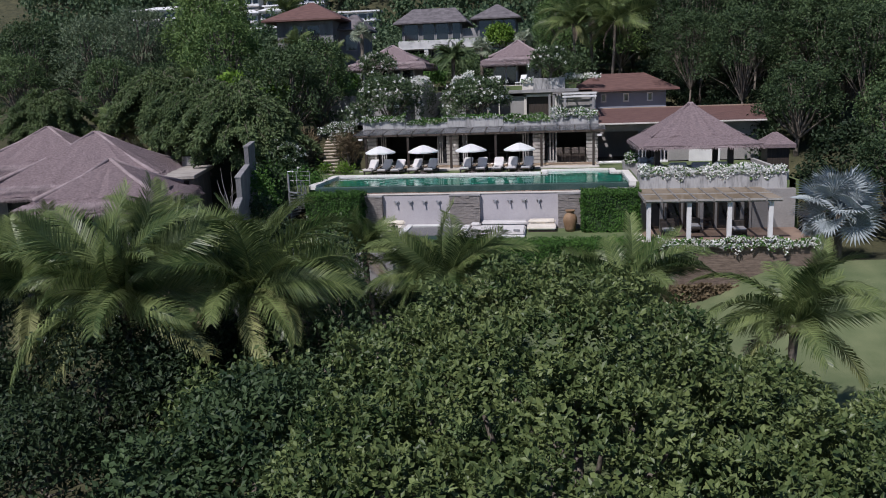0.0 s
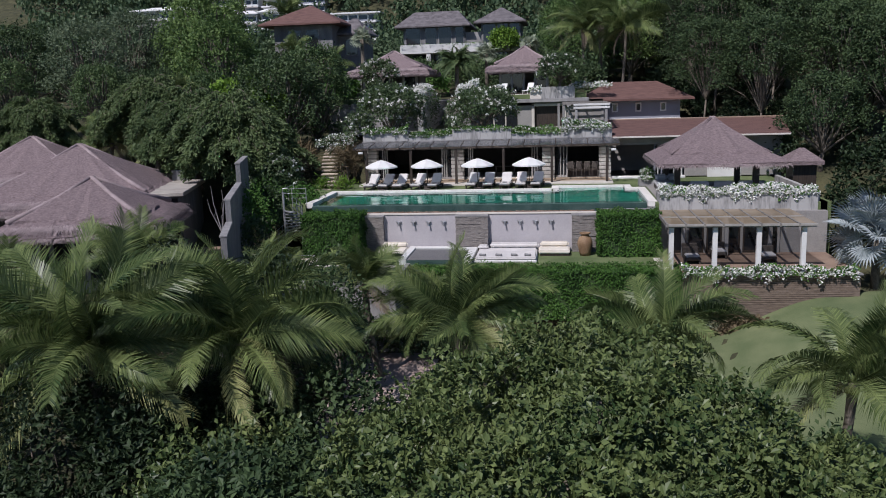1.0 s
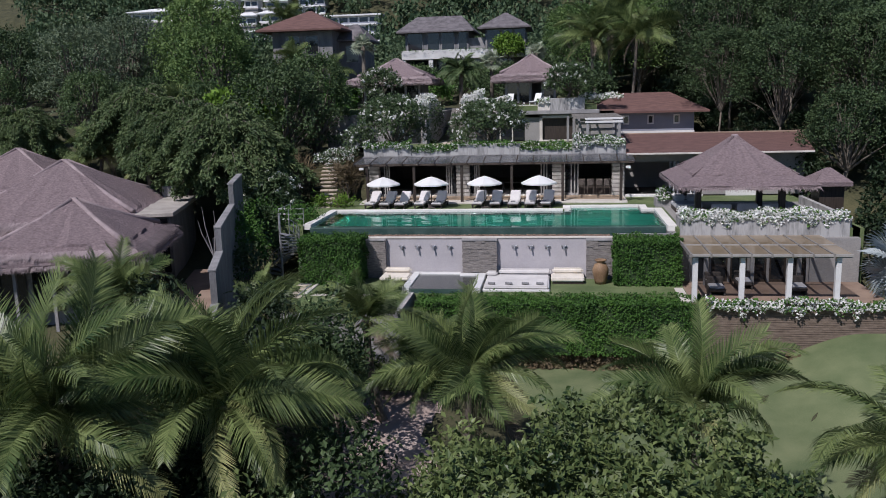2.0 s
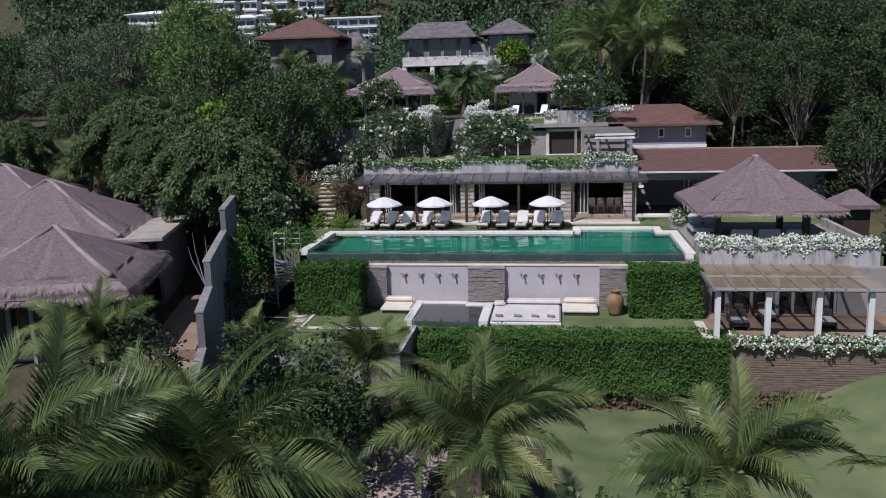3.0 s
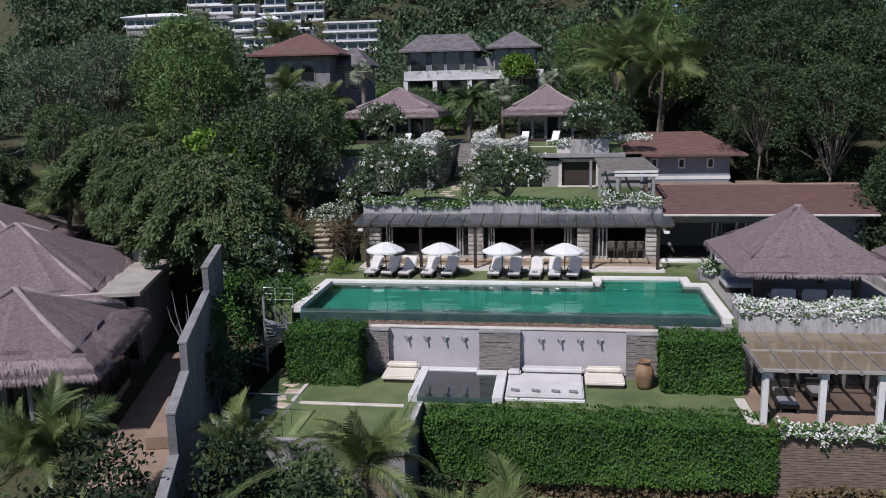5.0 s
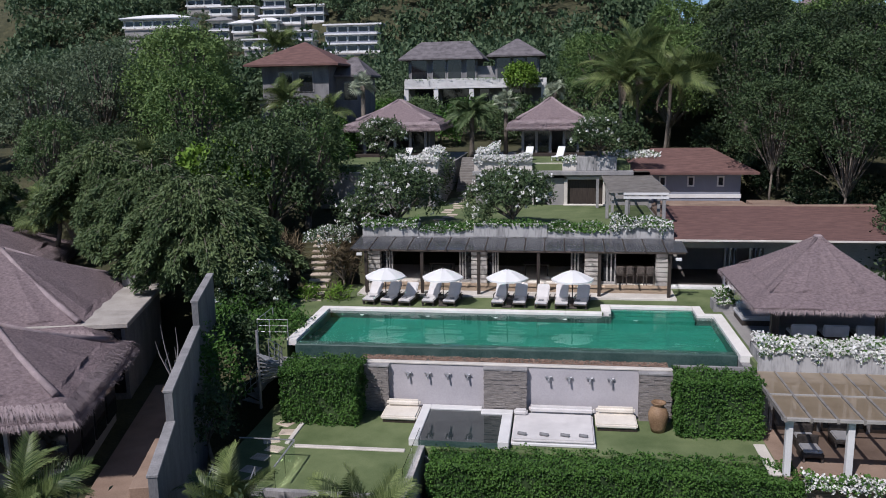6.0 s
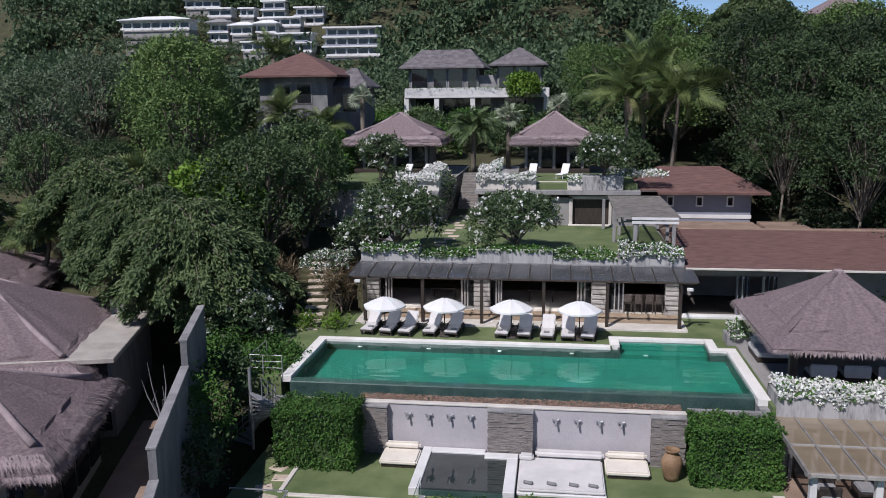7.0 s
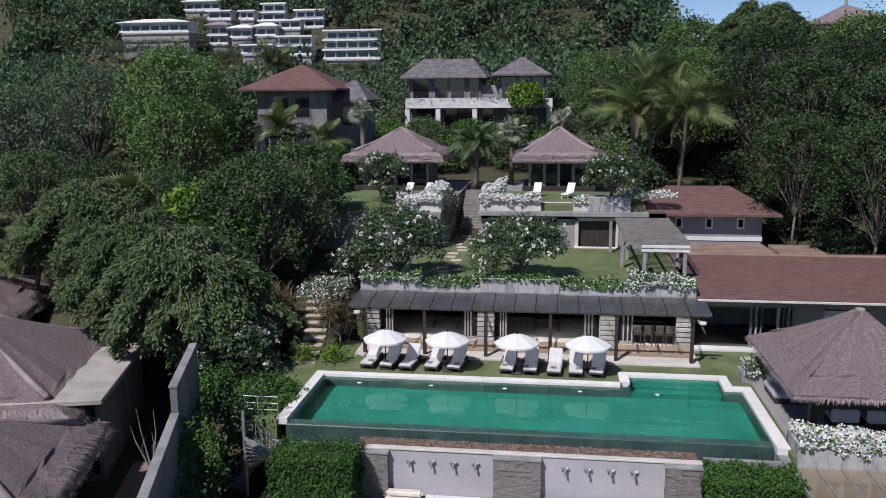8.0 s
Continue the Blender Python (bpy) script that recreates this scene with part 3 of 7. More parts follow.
def bar_stool(x):
    s = thing("bar_stool", (x, 61.5, 0.145), "dark high-backed wicker bar stool", "stool", "stools at the bar")
    part("seat", MB().bevel(x - 0.22, 61.3, 0.72, x + 0.22, 61.74, 0.82, 0.03), M_WICKER, s)
    part("backrest", MB().bevel(x - 0.22, 61.26, 0.82, x + 0.22, 61.33, 1.3, 0.03), M_WICKER, s)
    for dx in (-0.19, 0.19):
        for dy in (0.04, 0.4):
            part("leg", MB().box(x + dx - 0.02, 61.3 + dy - 0.02, 0.145, x + dx + 0.02, 61.3 + dy + 0.02, 0.72), M_WICKER, s)


for x in (1.45, 2.05, 2.65, 3.2):
    bar_stool(x)


def folding_door(x0, x1, y, z0, z1, lean, material=M_GREYW):
    """Stacked folding leaves: framed glass panels standing at an angle."""
    d = thing("folding_door", ((x0 + x1) / 2, y, z0), "stack of opened grey folding glass doors", "door", "folding doors of the villa")
    n = 3
    for i in range(n):
        x = x0 + (x1 - x0) * (i + 0.5) / n
        m = Matrix.Translation((x, y, 0)) @ pose(0, 0, 0, 0, 0, lean)
        leaf = part("door_leaf", MB().box(-0.03, -0.32, z0, 0.03, -0.24, z1, m).box(-0.03, 0.24, z0, 0.03, 0.32, z1, m).box(-0.03, -0.24, z0, 0.03, 0.24, z0 + 0.15, m).box(-0.03, -0.24, z1 - 0.1, 0.03, 0.24, z1, m), material, d)
        part("pane", MB().box(-0.006, -0.24, z0 + 0.15, 0.006, 0.24, z1 - 0.1, m), M_GLASSD, leaf)


folding_door(-12.95, -12.45, 61.7, 0.14, 2.7, 70)
folding_door(-7.9, -7.4, 61.7, 0.14, 2.7, 110)
folding_door(-6.4, -5.95, 61.7, 0.14, 2.7, 70)
folding_door(-1.2, -0.62, 61.7, 0.14, 2.7, 110)
folding_door(0.35, 1.05, 61.7, 0.14, 2.7, 70)


def dining_set(x, y):
    t = thing("low_table", (x, y, 0.12), "dark low table inside the open villa room", "table")
    part("tabletop", MB().bevel(x - 0.8, y - 0.45, 0.8, x + 0.8, y + 0.45, 0.87, 0.02), M_DARKWOOD, t)
    for dx in (-0.7, 0.7):
        for dy in (-0.36, 0.36):
            part("leg", MB().box(x + dx - 0.04, y + dy - 0.04, 0.12, x + dx + 0.04, y + dy + 0.04, 0.8), M_DARKWOOD, t)


dining_set(-9.5, 64)
dining_set(-3.5, 64)
for x in (-13.2, -9.92, -6.65, -3.27, 0.12, 3.93):
    solid("veranda_post", MB().bevel(x - 0.09, 58.5, 0.12, x + 0.09, 58.68, 2.62, 0.012), M_DARKWOOD, "dark timber veranda post on stone floor", "post", group="veranda posts")
can = thing("veranda_canopy", (-4.7, 59.4, 2.7), "dark grey panelled canopy over the veranda", "canopy")
part("front_beam", MB().bevel(-13.95, 58.4, 2.6, 4.75, 58.6, 2.76, 0.01), M_DARKWOOD, can)
part("back_beam", MB().box(-13.9, 60.4, 2.82, 4.7, 60.58, 2.98), M_DARKWOOD, can)
NP = 17
for i in range(NP):
    x0 = -14.0 + i * 18.8 / NP
    x1 = x0 + 18.8 / NP
    part("canopy_panel", MB().add([(x0 + 0.02, 58.1, 2.77), (x1 - 0.02, 58.1, 2.77), (x1 - 0.02, 60.58, 3.02), (x0 + 0.02, 60.58, 3.02), (x0 + 0.02, 58.1, 2.8), (x1 - 0.02, 58.1, 2.8), (x1 - 0.02, 60.58, 3.05), (x0 + 0.02, 60.58, 3.05)], [(0, 3, 2, 1), (4, 5, 6, 7), (0, 1, 5, 4), (1, 2, 6, 5), (2, 3, 7, 6), (3, 0, 4, 7)]), M_TINT, can).visible_shadow = False
    part("rafter", MB().add([(x0 - 0.03, 58.08, 2.66), (x0 + 0.03, 58.08, 2.66), (x0 + 0.03, 60.5, 2.92), (x0 - 0.03, 60.5, 2.92), (x0 - 0.03, 58.08, 2.815), (x0 + 0.03, 58.08, 2.815), (x0 + 0.03, 60.58, 3.065), (x0 - 0.03, 60.58, 3.065)], [(0, 3, 2, 1), (4, 5, 6, 7), (0, 1, 5, 4), (1, 2, 6, 5), (2, 3, 7, 6), (3, 0, 4, 7)]), M_DARKWOOD, can)
for x, y, z in ((-13.5, 58.2, 2.45), (4.35, 58.2, 2.35)):
    l2 = thing("wall_lamp", (x, y, z), "small white floodlight fixed to the post", "lamp", "veranda floodlights")
    part("housing", MB().bevel(x - 0.16, y - 0.06, z - 0.07, x + 0.16, y + 0.1, z + 0.09, 0.02), M_WHITE, l2)
    part("bracket", MB().box(x - 0.03, y + 0.1, z - 0.02, x + 0.03, y + 0.32, z + 0.03), M_WHITE, l2)

# ---- roof terrace with planters ----
solid("terrace_slab", MB().box(-13.9, 60.6, 2.96, 4.35, 74.2, 3.12), M_CONC, "concrete roof slab under the upper lawn", "slab", "structure")
solid("upper_lawn", MB().box(-13.2, 61.5, 3.12, 4.2, 74.1, 3.2).box(-10.7, 74.1, 2.5, -8.4, 80.3, 3.2), M_LAWN, "green lawn on the upper terrace", "lawn", "structure")
for x0, x1, z1 in ((-13.85, -10.42, 3.88), (-10.42, -7.12, 3.52), (-7.12, -2.82, 3.9), (-2.82, 0.78, 3.52), (0.78, 4.38, 3.86)):
    d = 0.0 if z1 > 3.7 else 0.05
    p = thing("planter_box", ((x0 + x1) / 2, 61, 3.0), "dark-streaked concrete planter along the terrace edge", "planter", "terrace planters")
    part("planter_wall", MB().bevel(x0 + 0.004, 60.6 + d, 2.99, x1 - 0.004, 60.75 + d, z1, 0.012).box(x0 + 0.01, 61.4, 3.0, x1 - 0.01, 61.5, z1 - 0.1).box(x0 + 0.01, 60.75 + d, 3.0, x0 + 0.12, 61.4, z1 - 0.05).box(x1 - 0.12, 60.75 + d, 3.0, x1 - 0.01, 61.4, z1 - 0.05), M_STREAK, p)
    part("soil", MB().box(x0 + 0.1, 60.7 + d, 3.05, x1 - 0.1, 61.42, z1 - 0.15), M_SOIL, p)
for i in range(14):
    x, y = -9.7 + 0.35 * math.sin(i * 1.7), 63.0 + i * 1.15
    solid("stepping_stone", MB().bevel(x - 0.4, y - 0.3, 3.19, x + 0.35, y + 0.3, 3.235, 0.03), M_STONESTEP, "pale flat stepping stone set in grass", "stone", group="stones of the upper path")

# pavilion pergola on the roof terrace
pg = thing("roof_pergola", (2.6, 68, 3.2), "grey timber pergola with slatted roof and white beam", "pergola")
for x, y in ((1.9, 63.2), (4.1, 63.2), (1.0, 67.5), (4.3, 67.5), (0.6, 72.5), (4.3, 72.5), (1.5, 70.0)):
    part("post", MB().bevel(x - 0.1, y - 0.1, 3.2, x + 0.1, y + 0.1, 5.3, 0.012), M_CONC, pg)
part("front_beam", MB().bevel(1.7, 63.05, 5.05, 4.35, 63.2, 5.2, 0.012).bevel(1.7, 63.05, 5.28, 4.35, 63.25, 5.42, 0.012), M_WHITE, pg, "white painted front beam")
for x in (1.3, 2.7, 4.2):
    part("beam", MB().box(x - 0.06, 63.3, 5.2, x + 0.06, 73.9, 5.36), M_CONC, pg)
# Slats take a darker colour that stands for the shade in their gaps.
for i in range(27):
    y = 63.5 + i * 0.38
    part("slat", MB().box(0.9, y, 5.37, 4.5, y + 0.12, 5.43), M_BLOCKD, pg)
part("side_glass", MB().box(2.1, 63.3, 3.25, 2.12, 66.5, 5.0), M_GLASSD, pg)

# rooms behind the roof terrace and the second terrace
rb = thing("wall_terrace_rooms", (-3, 74, 3), "grey room block below the second terrace", "wall", kind="structure")
part("front_wall", MB().box(-8.3, 74.0, 3.1, -7.2, 74.4, 5.6).box(-3.0, 74.0, 3.1, -1.75, 74.4, 5.6).box(1.25, 74.0, 3.1, 4.4, 74.4, 5.6).box(-8.3, 74.0, 5.2, 4.4, 74.4, 5.6), M_GREYW, rb)
part("door_frame", MB().bevel(-1.75, 73.9, 3.2, -1.5, 74.3, 5.3, 0.02).bevel(1.05, 73.9, 3.2, 1.25, 74.3, 5.3, 0.02).bevel(-1.75, 73.9, 5.1, 1.25, 74.3, 5.32, 0.02).bevel(-1.8, 73.6, 3.2, 1.3, 73.98, 3.3, 0.02), M_COPING, rb)
part("door", MB().box(-1.5, 74.25, 3.2, 1.05, 74.3, 5.1), M_DARKWOOD, rb, "dark timber double door")
for k in range(4):
    part("window_pane", MB().box(-7.2 + k * 1.05, 74.2, 3.3, -6.2 + k * 1.05, 74.24, 5.2), M_GLASSD, rb)
    part("mullion", MB().box(-7.2 + k * 1.05 - 0.05, 74.1, 3.2, -7.2 + k * 1.05 + 0.05, 74.26, 5.2), M_COPING, rb)
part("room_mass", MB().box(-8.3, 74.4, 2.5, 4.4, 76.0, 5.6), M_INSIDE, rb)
t2 = thing("second_terrace", (-3, 80, 5.6), "concrete terrace with planter walls before the huts", "terrace", kind="structure")
part("slab", MB().bevel(-8.5, 73.5, 5.45, 3.2, 96, 5.75, 0.02).box(-8.5, 76.0, 3.0, 3.0, 96, 5.45), M_CONC, t2)
part("planter_wall", MB().bevel(-8.4, 73.9, 5.75, -4.1, 74.15, 6.65, 0.015).bevel(-1.9, 73.9, 5.75, -0.9, 74.15, 6.6, 0.015).bevel(-4.1, 75.4, 5.75, -1.9, 75.6, 6.2, 0.015).bevel(-8.4, 74.15, 5.75, -8.15, 80, 6.65, 0.015), M_COPING, t2, "cream rendered planter wall")
part("planter_wall", MB().bevel(-0.9, 73.8, 5.75, 2.0, 75.4, 6.75, 0.02), M_STREAK, t2, "dark-streaked concrete planter")
part("terrace_grass", MB().box(-8.1, 74.15, 5.75, 3.0, 82.5, 6.15), M_LAWN, t2)
t3 = thing("second_terrace", (-15, 80, 5.6), "concrete terrace block beside the garden steps", "terrace", kind="structure")
part("slab", MB().bevel(-20, 73.0, 3.0, -11.0, 96, 5.75, 0.02), M_GREYW, t3)
part("planter_wall", MB().bevel(-14.2, 73.0, 5.75, -11.0, 73.25, 6.65, 0.015).bevel(-11.25, 73.25, 5.75, -11.0, 80, 6.6, 0.015), M_COPING, t3, "cream rendered planter wall")
part("column", MB().bevel(-11.6, 72.6, 3.2, -11.2, 73.0, 5.5, 0.02).bevel(-14.2, 72.6, 5.3, -11.0, 73.0, 5.7, 0.02), M_CONC, t3)
part("terrace_grass", MB().box(-19.8, 73.3, 5.75, -11.25, 82.5, 6.15), M_LAWN, t3)
part("window_pane", MB().box(-13.9, 72.96, 3.3, -11.8, 72.99, 5.2), M_GLASSD, t3)
st = thing("garden_steps", (-9.6, 82, 3.2), "flight of weathered stone garden steps", "steps", kind="structure")
for i in range(15):
    part("step", MB().bevel(-10.6, 80 + i * 0.36, 2.6, -8.55, 80.4 + i * 0.36, 3.3 + i * 0.185, 0.02), M_BLOCKD, st)
ls = thing("side_steps", (-17, 60, 0), "curving flight of pale stone side steps", "steps", kind="structure")
ramp = MB()
for i in range(13):
    y = 56.7 + i * 0.80
    x = -16.05 - 0.125 * i + 0.2 * math.sin(i * 0.5)
    ramp.box(x - 1.3, y - 0.2, -2.5, x + 1.2, y + 0.72, 0.04 + i * 0.20 - 0.10)
    part("step", MB().bevel(x - 0.62, y, -0.06 + i * 0.20, x + 0.62, y + 0.5, 0.06 + i * 0.20, 0.03, m=Matrix.Translation((x, y, 0)) @ pose(0, 0, 0, 0, 0, 8 + 5 * math.sin(i * 1.3)) @ Matrix.Translation((-x, -y, 0))), M_STONESTEP, ls)
part("earth_bank", ramp, M_SOIL, ls, "dark planted earth under the steps")


# ---- roofs ----
def hip(x0, y0, x1, y1, z0, z1, ridge=0.0, thick=0.18, m=None):
    """A hipped roof with a ridge along x (ridge: its length) and an eave of some thickness."""
    cx, cy = (x0 + x1) / 2, (y0 + y1) / 2
    vs = [(x0, y0, z0), (x1, y0, z0), (x1, y1, z0), (x0, y1, z0), (x0, y0, z0 + thick), (x1, y0, z0 + thick), (x1, y1, z0 + thick), (x0, y1, z0 + thick), (cx - ridge / 2, cy, z1), (cx + ridge / 2, cy, z1)]
    vs = [(m @ Vector(p)) if m else p for p in vs]
    fs = [(0, 3, 2, 1), (0, 1, 5, 4), (1, 2, 6, 5), (2, 3, 7, 6), (3, 0, 4, 7), (4, 5, 9, 8), (6, 7, 8, 9), (5, 6, 9), (7, 4, 8)]
    return MB().add(vs, fs)


def thatched(name, cx, cy, hx, hy, z0, z1, rot, label, pale=True, group=""):
    """A pyramid thatch: two slopes a side with a kink near the eave, thick fringed edge, ridge rolls and loose straws."""
    th = thing(name, (cx, cy, z0), label, "roof", group, "")
    R = Matrix.Translation((cx, cy, 0)) @ pose(0, 0, 0, 0, 0, rot)
    dz = z1 - z0
    rr = np.random.default_rng(abs(int(cx * 10 + cy)))
    levels = [(0.93, -0.12), (1.0, -0.02), (1.01, 0.10), (0.76, 0.10 + dz * 0.19), (0.735, 0.16 + dz * 0.205), (0.05, dz * 0.985), (0.0, dz)]
    if pale:
        levels[:3] = [(0.88, -0.48), (0.965, -0.46), (1.0, -0.15), (0.975, 0.10)]
    n = 12
    vs, fs = [], []
    for s, z in levels:
        ring = [(-1 + 2 * k / n, -1) for k in range(n)] + [(1, -1 + 2 * k / n) for k in range(n)] + [(1 - 2 * k / n, 1) for k in range(n)] + [(-1, 1 - 2 * k / n) for k in range(n)]
        for a, b in ring:
            j = rr.normal(0, 0.02) if 0.1 < s else 0
            vs.append(R @ Vector((a * hx * (s + 0.3 * j), b * hy * (s + 0.3 * j), z0 + z + j * 1.3 - 0.03 * dz * math.sin(math.pi * s) * 0.7)))
    N = 4 * n
    for i in range(len(levels) - 1):
        fs += [(i * N + k, i * N + (k + 1) % N, (i + 1) * N + (k + 1) % N, (i + 1) * N + k) for k in range(N)]
    part("thatch", MB().add(vs, fs), M_THATCH, th)
    for sx, sy in ((-1, -1), (1, -1), (1, 1), (-1, 1)):
        pts = [R @ Vector((sx * hx * s, sy * hy * s, z0 + 0.10 + (dz - 0.02) * zz)) for s, zz in ((0.77, 0.20), (0.55, 0.385), (0.3, 0.63), (0.02, 0.985))]
        part("ridge_roll", MB().tube(pts, [0.16, 0.15, 0.14, 0.12] if pale else [0.05, 0.06, 0.07, 0.08], 7), M_THATCHR if pale else M_THATCH, th, "rolled thatch ridge", smooth=True)
    fr = MB()
    per = [((-1, -1), (1, -1)), ((1, -1), (1, 1)), ((1, 1), (-1, 1)), ((-1, 1), (-1, -1))]
    for (a, b), (c, d) in per:
        for q in np.linspace(0, 1, int(70 * (hx + hy))):
            px, py = a + (c - a) * q, b + (d - b) * q
            o = R @ Vector((px * hx * 1.0, py * hy * 1.0, z0 + rr.uniform(-0.05, 0.10) - (0.22 if pale else 0.0)))
            out = (R.to_3x3() @ Vector((px * 0.12, py * 0.12, 0))) * rr.uniform(0.2, 1.4)
            w = R.to_3x3() @ Vector(((c - a) * 0.008, (d - b) * 0.008, 0))
            tip = o + out + Vector((rr.normal(0, 0.03), rr.normal(0, 0.03), -rr.uniform(0.08, 0.28)))
            fr.add([o - w, o + w, tip], [(0, 1, 2)])
    if pale:
        for (a, b), (c, d) in per:
            for q in rr.uniform(0, 1, int(330 * (hx + hy) / 2)):
                px, py, k = a + (c - a) * q, b + (d - b) * q, rr.uniform(0.86, 1.0)
                o = R @ Vector((px * hx * k, py * hy * k, z0 + 0.16 + (1 - k) * dz * 0.75 - (0.30 if k > 0.97 else 0)))
                out = (R.to_3x3() @ Vector((px, py, 0))).normalized() * rr.uniform(0.15, 0.4)
                w = R.to_3x3() @ Vector(((c - a) * 0.012, (d - b) * 0.012, 0))
                fr.add([o - w, o + w, o + out + Vector((rr.normal(0, 0.05), rr.normal(0, 0.05), -rr.uniform(0.1, 0.34)))], [(0, 1, 2)])
    tagged(part("straw_fringe", fr, M_THATCHR, th, "ragged straw ends at the eave"), kind="stuff")
    part("roof_cap", MB().bevel(cx - 0.18, cy - 0.18, z1 - 0.1, cx + 0.18, cy + 0.18, z1 + 0.14, 0.05), M_THATCHR, th)
    return th


wing = thing("east_wing", (10, 68, 0), "low wing with red shingle roof and folding doors", "building")
rl = MB().add([(4.4, 60.4, 2.98), (16.5, 60.4, 2.98), (18.0, 69.2, 3.85), (4.5, 68.4, 3.8), (4.4, 60.4, 3.12), (16.5, 60.4, 3.12), (18.0, 69.2, 3.99), (4.5, 68.4, 3.94)], [(0, 3, 2, 1), (4, 5, 6, 7), (0, 1, 5, 4), (1, 2, 6, 5), (2, 3, 7, 6), (3, 0, 4, 7)])
part("roof", rl, M_REDROOF, wing, "weathered red shingle lean-to roof")
part("gutter", MB().bevel(4.4, 60.3, 2.97, 16.5, 60.39, 3.09, 0.015), M_COPING, wing, "cream eave gutter")
part("fascia", MB().box(4.4, 61.6, 2.4, 16.3, 61.9, 2.98), M_GREYW, wing)
part("wall", MB().box(9.6, 61.7, 0.0, 11.2, 61.95, 2.4).box(13.5, 61.7, 0.0, 16.3, 61.95, 2.4).box(4.4, 66.5, 0, 16.3, 66.7, 2.9).box(16.0, 61.95, 0, 16.3, 66.5, 2.9), M_GREYW, wing)
part("white_wall", MB().box(11.2, 61.6, 0.0, 13.5, 61.9, 2.3), M_WHITE, wing)
part("doorstep", MB().bevel(4.4, 61.1, 0.0, 9.6, 61.7, 0.16, 0.02), M_WHITE, wing, "white painted doorstep")
for i, x in enumerate((7.5, 7.75, 8.0, 8.9, 9.15, 9.4)):
    leaf = part("door_leaf", MB().bevel(x - 0.05, 61.5, 0.16, x + 0.05, 61.95, 2.4, 0.01), M_WHITE if i % 2 else M_BLUEGREY, wing)
    part("pane", MB().box(x - 0.02, 61.42, 0.3, x + 0.02, 61.5, 2.3), M_GLASSD, leaf)
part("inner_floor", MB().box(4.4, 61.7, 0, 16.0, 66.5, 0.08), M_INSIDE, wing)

part("flat_roof", MB().bevel(11.3, 69.2, 3.0, 14.2, 74.5, 3.55, 0.03).box(4.45, 68.4, 3.0, 11.3, 75.9, 3.3), M_PAVE, wing, "dusty pinkish flat roof behind the ridge")
part("ridge_cap", MB().bevel(4.4, 68.35, 3.82, 18.0, 68.7, 4.0, 0.03), M_PAVE, wing, "dusty ridge capping")
bh = thing("blue_grey_house", (8, 78, 3.2), "blue-grey rendered house with red hipped roof", "house")
part("wall", MB().box(4.4, 76.0, 2.5, 11.2, 76.25, 5.35).box(10.95, 76.25, 2.5, 11.2, 83, 5.35).box(3.0, 76.25, 2.5, 4.4, 83, 5.35).box(4.4, 82.7, 2.5, 11, 83, 5.35), M_BLUEGREY, bh)
part("plinth", MB().bevel(4.4, 75.94, 3.5, 11.26, 76.0, 3.78, 0.01), M_WHITE, bh, "white plinth band")
for x in (5.55, 7.6, 9.75):
    w = part("window", MB().bevel(x - 0.26, 75.93, 4.35, x + 0.26, 76.0, 4.47, 0.01).bevel(x - 0.26, 75.93, 5.03, x + 0.26, 76.0, 5.15, 0.01).box(x - 0.26, 75.93, 4.47, x - 0.16, 76.0, 5.03).box(x + 0.16, 75.93, 4.47, x + 0.26, 76.0, 5.03), M_WHITE, bh, "small white-framed window")
    part("pane", MB().box(x - 0.16, 75.96, 4.47, x + 0.16, 75.99, 5.03), M_GLASSD, w)
part("roof", hip(2.3, 75.0, 12.3, 84, 5.33, 7.0, 4.5, 0.16), M_REDROOF, bh, "weathered red shingle hipped roof")
part("chimney_vent", MB().bevel(4.6, 77.5, 6.1, 5.2, 78.1, 6.6, 0.03), M_REDROOF, bh)
solid("drain_pipe", MB().tube([(4.6, 75.2, 5.25), (4.75, 74.8, 5.1), (4.75, 74.8, 3.2)], 0.05, 8), M_WHITE, "white drain pipe beside the pergola", "pipe")


def hut(cx, cy, z, hx, hy):
    h = thing("garden_hut", (cx, cy, z), "garden hut with grey walls and glass doors", "hut", "garden huts")
    part("floor", MB().bevel(cx - hx * 0.8, cy - hy * 0.85, z - 0.6, cx + hx * 0.8, cy + hy * 0.8, z + 0.12, 0.02), M_DARKWOOD, h)
    part("back_wall", MB().box(cx - hx * 0.66, cy + hy * 0.5, z + 0.12, cx + hx * 0.66, cy + hy * 0.58, z + 2.7).box(cx - hx * 0.66, cy - hy * 0.2, z + 0.12, cx - hx * 0.62, cy + hy * 0.5, z + 2.7).box(cx + hx * 0.62, cy - hy * 0.2, z + 0.12, cx + hx * 0.66, cy + hy * 0.5, z + 2.7), M_GREYW, h)
    for k in range(5):
        x = cx - hx * 0.64 + k * hx * 0.32
        part("post", MB().bevel(x - 0.12, cy - hy * 0.66, z + 0.12, x + 0.12, cy - hy * 0.6, z + 2.6, 0.01), M_GREYW, h)
        if k < 4 and k != 2:
            part("glass_door", MB().box(x + 0.12, cy - hy * 0.63, z + 0.2, x + hx * 0.32 - 0.12, cy - hy * 0.615, z + 2.5), M_GLASSD, h)
    part("top_beam", MB().box(cx - hx * 0.72, cy - hy * 0.68, z + 2.5, cx + hx * 0.72, cy - hy * 0.58, z + 2.7), M_DARKWOOD, h)
    thatched("thatched_roof", cx, cy, hx, hy, z + 2.55, z + 4.75, 0, "greyish thatched pyramid roof of the garden hut", group="hut roofs")


hut(-16.6, 88.0, 6.15, 4.3, 4.3)
hut(-2.9, 88.0, 6.15, 3.7, 4.0)


